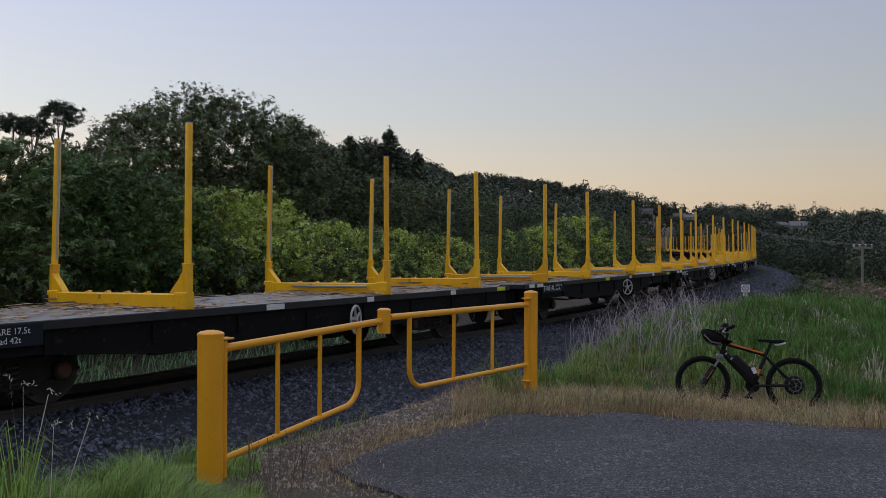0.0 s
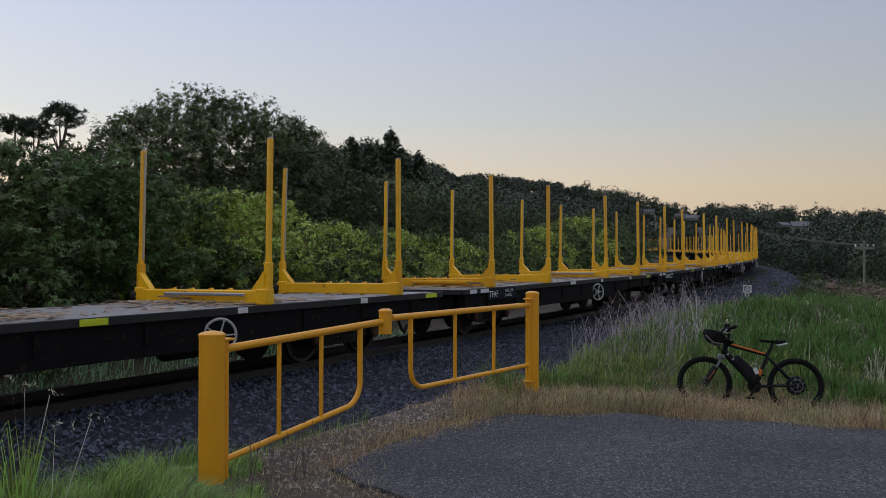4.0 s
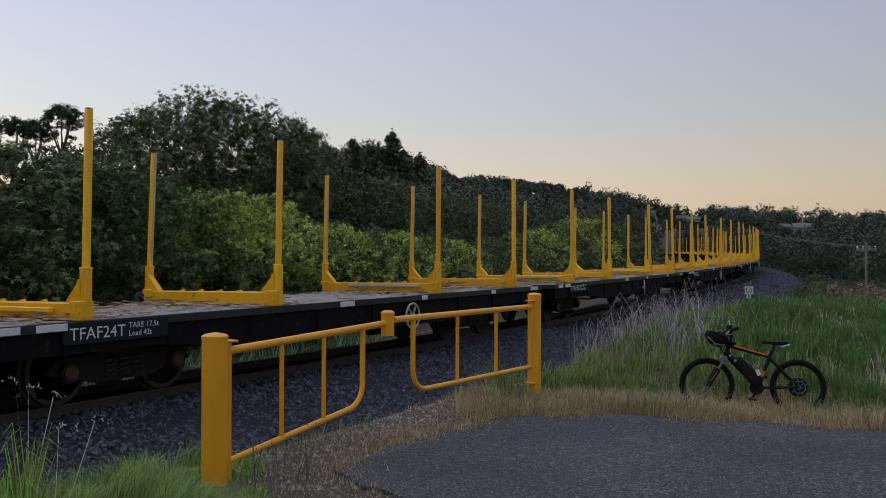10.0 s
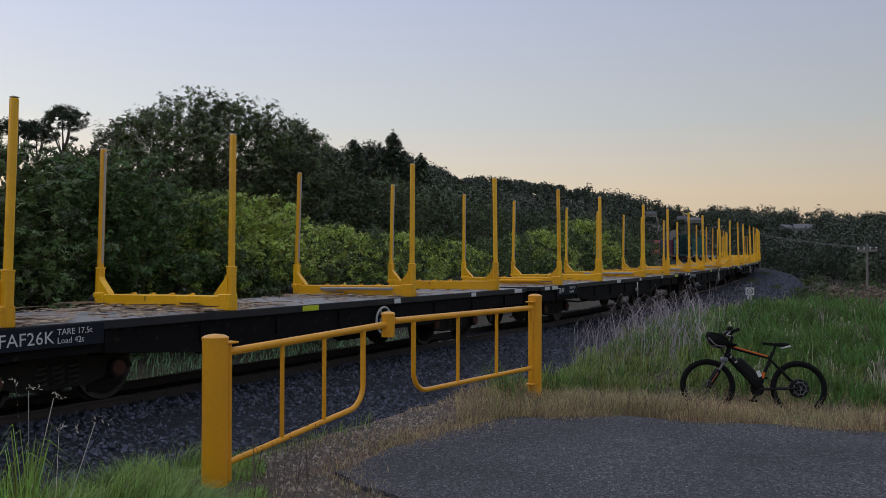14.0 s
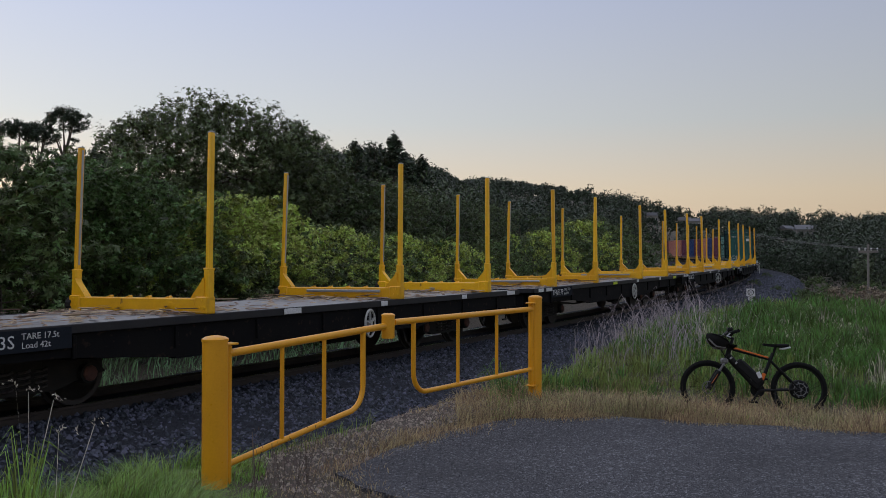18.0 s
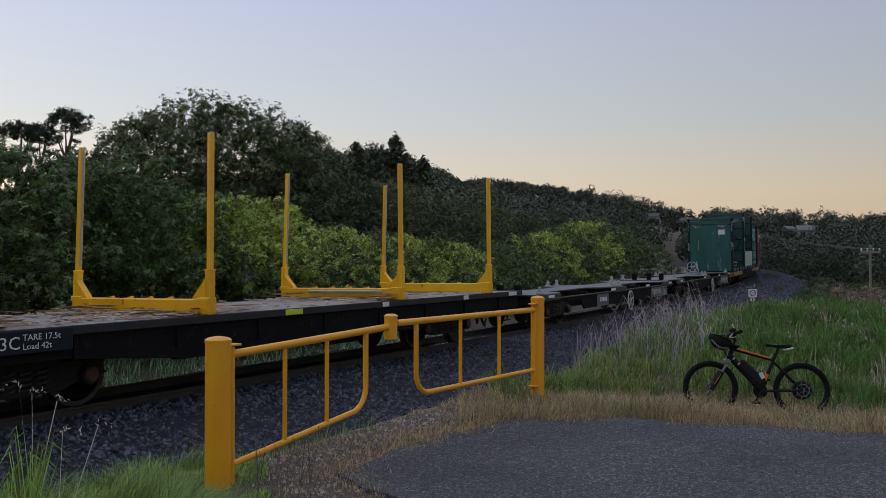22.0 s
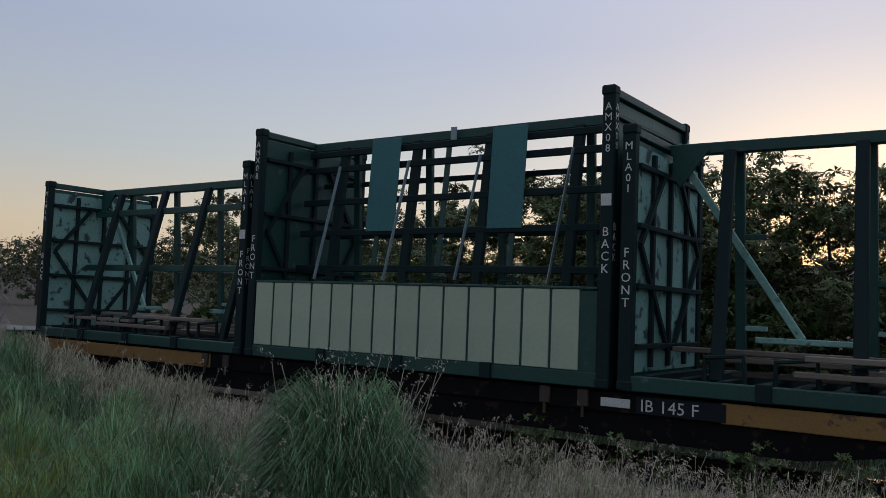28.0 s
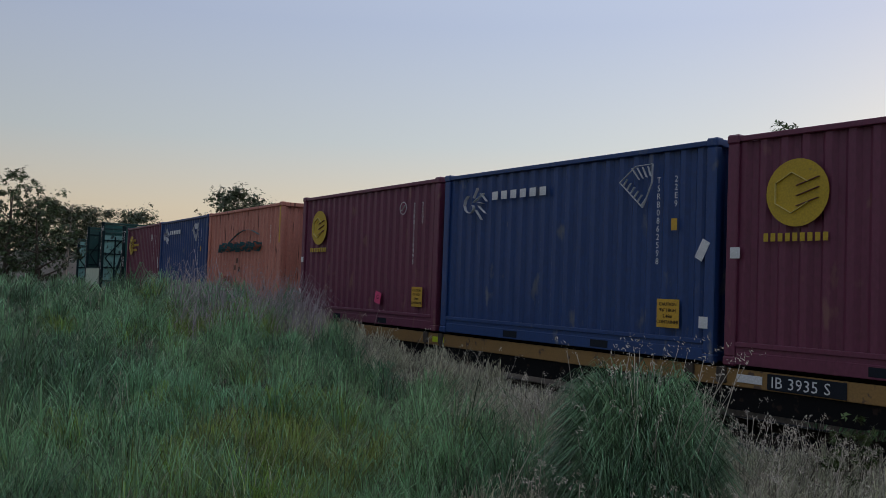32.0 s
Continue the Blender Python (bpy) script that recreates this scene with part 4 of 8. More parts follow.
    return rides(w, u, L)


skeletal_wagon(202.9, "TQAY 079-S")
skeletal_wagon(217.4, "TQAY 034-D")

# container wagons
OCHRE = paint("ochre_wagon_sill", (0.3, 0.17, 0.05), 0.65, other=(0.2, 0.12, 0.05), scale=2.5, fine=40, wear=(0.1, 0.06, 0.04), wear_at=0.6)


def container_wagon(u, L, code, trailing_wheel=False, dark=(0, 0)):
    w = thing("container_wagon", "long container wagon with an ochre side sill", "wagon", "container wagons")
    for y in (-1.2, 1.2):
        for x0, x1, m in ((0, dark[0], OCHRE), (dark[0], dark[1], BLACK_STEEL), (dark[1], L, OCHRE)):
            if x1 > x0:
                part("side_sill", Shape().box(((x0 + x1) / 2, y, 0.76), (x1 - x0, 0.05, 0.22), 0.008), m, w, "faded ochre side sill" if m is OCHRE else "")
        d = Shape().plate([(2.8, 0.66), (4.6, 0.36), (L - 4.6, 0.36), (L - 2.8, 0.66)], y * 0.97 - 0.02, y * 0.97 + 0.02)
        part("sill_web", d, BLACK_STEEL, w)
    f = Shape().box((L / 2, 0, 0.68), (L - 0.4, 0.5, 0.34), 0.02)
    for x in np.arange(0.5, L, 3.03):
        f.box((x, 0, 0.8), (0.2, 2.36, 0.16), 0.01)
    part("underframe", f, UNDER_STEEL, w)
    add_bogies(w, (2.3, L - 2.3))
    part("coupler", coupler_mesh(), None, w, at=Matrix.Translation((0.1, 0, 0.72)))
    part("coupler", coupler_mesh(), None, w, at=Matrix.Translation((L - 0.1, 0, 0.72)) @ Matrix.Rotation(math.pi, 4, "Z"))
    turned = Matrix.Translation((L, 0, 0)) @ Matrix.Rotation(math.pi, 4, "Z") if trailing_wheel else Matrix()
    part("brake_wheel", hand_wheel_mesh(0.27), None, w, "pale spoked hand brake wheel", at=turned @ Matrix.Translation((-0.18, 0.95, 1.22)) @ pose(0, 0, 0, 0, 10, 75))
    st = Shape().bar((-0.02, 0.6, 0.86), (-0.06, 0.72, 1.5), 0.1, 0.05, 0.01)
    st.box((-0.05, 0.9, 0.92), (0.2, 0.4, 0.12), 0.03)
    st.bar((-0.06, 0.7, 1.22), (-0.16, 0.95, 1.22), 0.05, 0.05, 0.01)
    part("brake_stand", st, PALE_METAL, w, "pale steel brake stand", at=turned)
    part("end_beam", Shape().box((-0.02, 0, 0.74), (0.16, 2.3, 0.24), 0.02), OCHRE, w, at=turned)
    part("number_panel", plate_mesh(1.0, 0.19, "black"), None, w, at=Matrix.Translation((13.75, -1.231, 0.76)))
    part("lettering", lettering(code, 0.19, WHITE, 1.05), None, w, "white stencilled wagon code", at=Matrix.Translation((13.3, -1.24, 0.695)))
    for x in (0.5, 6.3, 13.0, L - 1.3):
        if dark[1] and x == 6.3:
            continue
        part("reflector", plate_mesh(0.36, 0.1, "white" if x < 1 or x == 13.0 else "lime"), None, w, at=Matrix.Translation((x, -1.231, 0.76)))
    for x in (0.3, 5.9, 6.4, 12.1, 12.6, L - 0.3):
        part("lock_bracket", Shape().box((x, -1.24, 0.78), (0.14, 0.05, 0.2), 0.012).tube([(x, -1.25, 0.7), (x, -1.25, 0.56)], 0.02, 6).mesh("lock_bracket", BROWN_STEEL), None, w)
    return rides(w, u, L)


CL, CW, CH, CZ = 6.058, 2.49, 2.885, 0.906


def corrugated(length, z0, z1, y, pitch, depth, sign):
    """A pressed wall along x."""
    xs, ys = [], []
    x = 0.0
    while x < length - 1e-6:
        for dx, d in ((0, 0), (0.3, 0), (0.5, 1), (0.8, 1)):
            xx = x + dx * pitch
            if xx < length:
                xs.append(xx)
                ys.append(y + sign * depth * d)
        x += pitch
    xs.append(length)
    ys.append(y)
    sh = Shape()
    n = len(xs)
    sh.add([(a, b, z0) for a, b in zip(xs, ys)] + [(a, b, z1) for a, b in zip(xs, ys)], [(i, i + 1, i + 1 + n, i + n) for i in range(n - 1)])
    return sh


def shipping_container(u, colour, label, marks):
    w = thing("shipping_container", label, "container", "containers on the train")
    for x in (0.08, CL - 0.08):
        for y in (-CW / 2 + 0.06, CW / 2 - 0.06):
            part("corner_post", Shape().box((x, y, CH / 2), (0.16, 0.12, CH - 0.23), 0.015), colour, w)
            for z in (0.059, CH - 0.059):
                part("corner_casting", Shape().box((x + (-0.004 if x < 1 else 0.004), y, z), (0.178, 0.14, 0.118), 0.02), colour, w)
    for y in (-CW / 2 + 0.04, CW / 2 - 0.04):
        s = 1 if y > 0 else -1
        part("top_rail", Shape().box((CL / 2, y, CH - 0.06), (CL - 0.33, 0.06, 0.07), 0.008), colour, w)
        part("bottom_rail", Shape().box((CL / 2, y, 0.1), (CL - 0.33, 0.05, 0.16), 0.008), colour, w)
        part("rail_lip", Shape().box((CL / 2, y + 0.012 * s, 0.27), (CL - 0.33, 0.05, 0.06), 0.006), colour, w)
        part("rail_web", Shape().box((CL / 2, y - 0.006 * s, 0.21), (CL - 0.33, 0.04, 0.12), 0.004), colour, w)
        side = corrugated(CL - 0.32, 0.28, CH - 0.09, y - 0.01 * s, 0.278, 0.048, -s)
        part("side_panel", side, colour, w, "corrugated side panel", at=Matrix.Translation((0.16, 0, 0)))
        for x in (CL / 2 - 1.02, CL / 2 + 1.02):
            part("fork_pocket", Shape().box((x, y + 0.018 * s, 0.1), (0.36, 0.02, 0.11), 0.004), PLATE_BLACK, w)
    part("floor_pan", Shape().box((CL / 2, 0, 0.14), (CL - 0.3, CW - 0.12, 0.05), 0.005), colour, w)
    roof = corrugated(CL - 0.3, -CW / 2 + 0.05, CW / 2 - 0.05, 0, 0.21, 0.02, -1)
    roof.v = [(x, z, CH - 0.03 + y) for x, y, z in roof.v]
    part("roof_panel", roof, colour, w, "corrugated roof panel", at=Matrix.Translation((0.15, 0, 0)))
    end = corrugated(CW - 0.2, 0.2, CH - 0.1, 0, 0.24, 0.04, 1)
    end.v = [(y, x - CW / 2 + 0.1, z) for x, y, z in end.v]
    part("end_panel", end, colour, w, "corrugated end wall", at=Matrix.Translation((CL - 0.09, 0, 0)) @ Matrix.Rotation(math.pi, 4, "Z"))
    for x in (0.06, CL - 0.06):
        part("end_rail", Shape().box((x, 0, CH - 0.06), (0.08, CW - 0.26, 0.1), 0.01), colour, w)
        part("end_rail", Shape().box((x, 0, 0.09), (0.08, CW - 0.26, 0.14), 0.01), colour, w)
    for s in (-1, 1):
        d = Shape().box((0.05, s * (CW / 4 - 0.06), CH / 2), (0.05, CW / 2 - 0.16, CH - 0.34), 0.01)
        door = part("door", d, colour, w, "steel door leaf")
        for k in (0.25, 0.8):
            part("lock_rod", Shape().tube([(0.0, s * k, 0.2), (0.0, s * k, CH - 0.2)], 0.018, 8), GREY_METAL, door)
    for m in marks:
        m(w)
    return rides(w, u, CL, CZ)


MARK_Y = -CW / 2 + 0.004
LOGO_YELLOW = paint("yellow_logo_paint", (0.5, 0.34, 0.02), 0.6, scale=3, fine=40, bump=0, wear=(0.3, 0.2, 0.05), wear_at=0.68)
LOGO_PALE = paint("pale_yellow_logo_paint", (0.68, 0.58, 0.2), 0.6, scale=3, fine=40, bump=0)
PINK = paint("pink_sticker", (0.8, 0.06, 0.2), 0.5, scale=6, fine=40, bump=0)
CAUTION = paint("caution_plate", (0.62, 0.36, 0.03), 0.5, scale=6, fine=40, bump=0)
TEAL = paint("teal_graffiti", (0.05, 0.2, 0.24), 0.6, scale=3, fine=40, bump=0, wear=(0.44, 0.17, 0.12), wear_at=0.54)


def disc_logo(x, z, r, below):
    def put(w):
        o = [(x + r * math.cos(2 * math.pi * k / 32), z + r * math.sin(2 * math.pi * k / 32)) for k in range(32)]
        logo = part("logo", Shape().plate(o, MARK_Y - 0.006, MARK_Y - 0.001), LOGO_YELLOW, w, "round yellow logo")
        hexa = Shape()
        pts = [(x - 0.06 + 0.24 * math.cos(radians(60 * k + 30)), z + 0.24 * math.sin(radians(60 * k + 30))) for k in range(6)]
        for k in (0, 1, 2, 3, 4):
            a, b = pts[k], pts[(k + 1) % 6]
            hexa.bar((a[0], MARK_Y - 0.008, a[1]), (b[0], MARK_Y - 0.008, b[1]), 0.006, 0.055, up=(0, 1, 0))
        part("logo_hexagon", hexa, LOGO_PALE, logo)
        for k in (-1, 0, 1):
            part("logo_stripe", Shape().bar((x, MARK_Y - 0.012, z - 0.04 + 0.12 * k), (x + 0.28, MARK_Y - 0.012, z + 0.05 + 0.12 * k), 0.006, 0.045, up=(0, 1, 0)), MAROON, logo)
        rows = ((-r - 0.12, -0.43, 9),) if below else ((0.2, r + 0.08, 4), (0.0, r + 0.08, 11), (-0.2, r + 0.08, 7))
        for dz, dx, n in rows:
            for k in range(n):
                part("logo_bar", plate_mesh_of(0.062, 0.1, LOGO_YELLOW), None, w, at=Matrix.Translation((x + dx + 0.035 + 0.095 * k, MARK_Y - 0.006, z + dz)))
    return put


@mesh_cache
def plate_mesh_of(w, h, material):
    return Shape().box((0, 0, 0), (w, 0.006, h), 0.002).mesh("logo_bar", material)


def column(x, z, text, size):
    def put(w):
        part("lettering", lettering("\n".join(text), size, WHITE, 1.0, 0.92, "CENTER"), None, w, "white letters down the side", at=Matrix.Translation((x, MARK_Y - 0.007, z)))
    return put


def caution(x, z):
    def put(w):
        p = part("caution_plate", plate_mesh_of(0.38, 0.38, CAUTION), None, w, "yellow caution plate", at=Matrix.Translation((x, MARK_Y - 0.006, z)))
        part("lettering", lettering("CAUTION\n9'6\" HIGH\n2.46m\nCONTAINER", 0.066, PLATE_BLACK, 1.0, 1.2, "CENTER"), None, p, at=Matrix.Translation((0, -0.008, 0.1)))
    return put


def sticker(x, z, w_, h_, material=None, tilt=0):
    def put(w):
        part("sticker", plate_mesh_of(w_, h_, material or WHITE), None, w, at=Matrix.Translation((x, MARK_Y - 0.008, z)) @ pose(0, 0, 0, 0, tilt, 0))
    return put


def letter_g(w):
    part("lettering", lettering("G", 0.13, PLATE_BLACK, 1, 1, "CENTER"), None, w, at=Matrix.Translation((3.88, MARK_Y - 0.013, 0.53)))


def beast_logo(x, z):
    """A white curled emblem with a row of bars behind it."""
    def put(w):
        sh = Shape()
        pts = [(x + (0.24 - 0.02 * k) * math.cos(0.5 * k + 2), MARK_Y - 0.008, z + (0.21 - 0.018 * k) * math.sin(0.5 * k + 2)) for k in range(11)]
        for a, b in zip(pts, pts[1:]):
            sh.bar(a, b, 0.006, 0.06, up=(0, 1, 0))
        for a, b in (((0.1, 0.1), (0.5, 0.3)), ((0.4, 0.3), (0.62, 0.1)), ((0.3, 0.0), (0.6, -0.2)), ((0.2, -0.1), (0.45, -0.35)), ((0.1, 0.2), (0.25, 0.45)), ((0.25, 0.1), (0.5, 0.05))):
            sh.bar((x + 0.7 * a[0], MARK_Y - 0.01, z + 0.7 * a[1]), (x + 0.7 * b[0], MARK_Y - 0.01, z + 0.7 * b[1]), 0.006, 0.055, up=(0, 1, 0))
        part("logo", sh, WHITE, w, "white curled emblem")
        for k in range(6):
            part("logo_bar", plate_mesh_of(0.15, 0.14, WHITE), None, w, at=Matrix.Translation((x + 0.66 + 0.245 * k, MARK_Y - 0.006, z + 0.15)))
    return put


def diamond_logo(x, z):
    def put(w):
        o = [(x - 0.34, z - 0.02), (x - 0.05, z + 0.19), (x + 0.26, z + 0.2), (x + 0.26, z - 0.05), (x + 0.1, z - 0.4)]
        sh = Shape()
        for a, b in zip(o, o[1:] + o[:1]):
            sh.bar((a[0], MARK_Y - 0.008, a[1]), (b[0], MARK_Y - 0.008, b[1]), 0.006, 0.03, up=(0, 1, 0))
        for k in range(4):
            sh.bar((x - 0.12 + 0.1 * k, MARK_Y - 0.008, z + 0.17), (x + 0.02 + 0.07 * k, MARK_Y - 0.008, z + 0.0 + 0.01 * k), 0.006, 0.035, up=(0, 1, 0))
        for k in range(6):
            c = (x - 0.24 + 0.07 * k, z - 0.02 - 0.06 * k)
            sh.bar((c[0] - 0.035, MARK_Y - 0.008, c[1] - 0.05), (c[0] + 0.04, MARK_Y - 0.008, c[1] + 0.04), 0.006, 0.035, up=(0, 1, 0))
        part("logo", sh, WHITE, w, "white striped diamond emblem")
    return put


def emblem(x, z):
    """A small white ring mark."""
    def put(w):
        part("ring_mark", Shape().ring((x, MARK_Y - 0.008, z), (0, 1, 0), 0.12, 0.008, 20, 4).bar((x - 0.06, MARK_Y - 0.008, z - 0.05), (x + 0.07, MARK_Y - 0.008, z + 0.05), 0.006, 0.03, up=(0, 1, 0)), WHITE, w)
    return put


def scrawl(x, z):
    """A faded teal curve, with a band of broken strokes under it."""
    def put(w):
        for k in range(12):
            a, b = -1.3 + 0.24 * k, -1.3 + 0.24 * (k + 1)
            part("graffiti_stroke", Shape().bar((x + a, MARK_Y - 0.008, z + 0.32 * math.sin(0.9 + 1.1 * a)), (x + b, MARK_Y - 0.008, z + 0.32 * math.sin(0.9 + 1.1 * b)), 0.006, 0.06, up=(0, 1, 0)), TEAL, w)
        for k in range(13):
            part("graffiti_stroke", Shape().bar((x - 1.6 + 0.26 * k, MARK_Y - 0.008, z - 0.3 + 0.03 * (k % 3)), (x - 1.5 + 0.26 * k, MARK_Y - 0.008, z - 0.06 + 0.04 * (k % 2)), 0.006, 0.17 - 0.02 * (k % 3), up=(0, 1, 0)), TEAL, w, "faded teal paint stroke")
        part("graffiti_band", Shape().bar((x - 1.7, MARK_Y - 0.006, z - 0.2), (x + 1.8, MARK_Y - 0.006, z - 0.16), 0.004, 0.16, up=(0, 1, 0)), TEAL, w, "faded teal paint band")
        for dx, dz in ((-0.1, -0.55), (-0.25, -0.75), (0.1, -0.8), (2.1, -1.3)):
            part("stain", plate_mesh_of(0.1, 0.14, RUST_MARK), None, w, at=Matrix.Translation((x + dx, MARK_Y - 0.006, z + dz)))
    return put


RUST_PATCH = paint("dull_repaired_patch", (0.26, 0.085, 0.05), 0.8, scale=4, fine=30)
RUST_MARK = paint("rust_mark", RUST, 0.9, scale=6, fine=40)
MAROON = paint("maroon_container", (0.15, 0.03, 0.068), 0.5, other=(0.1, 0.022, 0.05), scale=1.2, fine=30, bump=0.08, wear=(0.19, 0.08, 0.08), wear_at=0.63, stretch=(1, 1, 0.4))
NAVY = paint("navy_container", (0.012, 0.05, 0.18), 0.48, other=(0.009, 0.034, 0.125), scale=1.2, fine=30, bump=0.08, wear=(0.1, 0.12, 0.17), wear_at=0.64, stretch=(1, 1, 0.4))
SALMON = paint("faded_orange_container", (0.56, 0.235, 0.175), 0.65, other=(0.4, 0.13, 0.09), amount=0.8, scale=2.3, fine=60, bump=0.1, wear=(0.16, 0.06, 0.045), wear_at=0.6, stretch=(2.6, 2.6, 0.22), speckle=0.5)

U_RACK = 233.1
U_RED = U_RACK + 19.42
container_wagon(U_RACK - 0.75, 19.6, "IB 145 F", dark=(6.0, 14.2))
container_wagon(U_RED - 0.25, 19.0, "IB 116 R", True)
container_wagon(U_RED + 3 * 6.197 + 1.18 - 0.25, 19.0, "IB 3935 S")
LOGO_SET = [disc_logo(0.95, 2.11, 0.4, False), column(5.17, 2.36, "TRRB5103222", 0.12), column(5.51, 2.36, "22G9", 0.11), caution(5.4, 0.61), sticker(2.97, 0.48, 0.14, 0.14), sticker(5.97, 1.35, 0.07, 0.4), sticker(5.94, 0.55, 0.1, 0.14), emblem(4.8, 2.34)]
BLUE_SET = [beast_logo(0.85, 2.27), diamond_logo(4.74, 2.44), column(5.12, 2.36, "TSRB0862598", 0.12), column(5.42, 2.36, "22E9", 0.12), caution(5.33, 0.6), sticker(5.4, 1.79, 0.1, 0.16, CAUTION)]
u = U_RED
shipping_container(u, MAROON, "maroon corrugated steel container with a round yellow logo", LOGO_SET)
shipping_container(u + 6.197, NAVY, "navy blue corrugated steel container with white emblems", BLUE_SET)
shipping_container(u + 12.394, SALMON, "faded orange rust-streaked corrugated steel container", [scrawl(2.9, 1.92), sticker(5.97, 2.3, 0.07, 0.95, CAUTION), sticker(3.2, 0.55, 0.08, 0.12), column(5.35, 2.2, "2300", 0.14), sticker(1.98, 0.66, 0.6, 0.5, RUST_PATCH)])
u2 = U_RED + 3 * 6.197 - 0.139 + 1.318
shipping_container(u2, MAROON, "maroon corrugated container with a yellow disc logo and a pink sticker", [disc_logo(0.95, 2.11, 0.4, True), emblem(4.77, 2.36), column(5.2, 2.36, "TRRB5108495", 0.12), column(5.5, 2.36, "22G9", 0.12), caution(5.39, 0.62), sticker(3.88, 0.56, 0.24, 0.24, PINK, 12), letter_g, sticker(0.08, 1.37, 0.13, 0.13), sticker(0.02, 0.6, 0.1, 0.13)])
shipping_container(u2 + 6.197, NAVY, "navy blue corrugated steel container with white emblems and torn stickers", BLUE_SET + [sticker(5.87, 1.44, 0.13, 0.27, None, 28), sticker(5.91, 0.51, 0.14, 0.15)])
shipping_container(u2 + 12.394, MAROON, "maroon corrugated steel container with a large yellow disc logo", [disc_logo(0.96, 2.1, 0.4, True), column(5.2, 2.36, "TRRB5103222", 0.12), caution(5.39, 0.62), sticker(0.14, 1.4, 0.14, 0.14)])
u3 = u2 + 12.394 + CL + 1.32
container_wagon(u3 - 0.25, 19.0, "IB")
shipping_container(u3, SALMON, "faded orange corrugated steel container", [])
shipping_container(u3 + 6.197, SALMON, "faded orange corrugated steel container", [])
shipping_container(u3 + 12.394, MAROON, "maroon corrugated steel container", [])

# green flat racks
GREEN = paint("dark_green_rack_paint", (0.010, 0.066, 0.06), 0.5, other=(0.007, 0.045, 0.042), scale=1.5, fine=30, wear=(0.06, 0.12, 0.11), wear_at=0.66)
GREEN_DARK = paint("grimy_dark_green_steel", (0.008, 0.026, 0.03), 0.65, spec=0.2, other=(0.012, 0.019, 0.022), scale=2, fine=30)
MINT = paint("worn_mint_paint", (0.24, 0.46, 0.42), 0.65, other=(0.1, 0.24, 0.22), scale=1.6, fine=25, wear=(0.03, 0.06, 0.06), wear_at=0.58)
CREAM = paint("pale_green_board_paint", (0.45, 0.54, 0.42), 0.6, other=(0.36, 0.46, 0.37), scale=1.5, speckle=0.12, fine=25, wear=(0.08, 0.26, 0.21), wear_at=0.66, each=0.06)
END_GREEN = paint("streaked_green_end_paint", (0.012, 0.12, 0.11), 0.45, other=(0.006, 0.05, 0.047), amount=0.9, scale=2.2, fine=30, stretch=(1, 1, 0.22), wear=(0.12, 0.22, 0.2), wear_at=0.62)
TEAL_PANEL = paint("teal_infill_paint", (0.03, 0.17, 0.19), 0.5, other=(0.02, 0.12, 0.14), scale=1.5, fine=30)
STRAP = paint("pale_blue_strap", (0.3, 0.4, 0.46), 0.6, scale=6, fine=50)
PALE_TIMBER = paint("stacked_timber", (0.21, 0.18, 0.155), 0.85, scale=5, fine=40, stretch=(0.3, 3, 3), each=0.25)
FLIP = Matrix.Translation((CL, 0, 0)) @ Matrix.Rotation(math.pi, 4, "Z")


def words(w, place, text, size):
    part("lettering", lettering(text, size, WHITE, 1.0, 0.95, "CENTER"), None, w, "white stencilled letters", at=place)


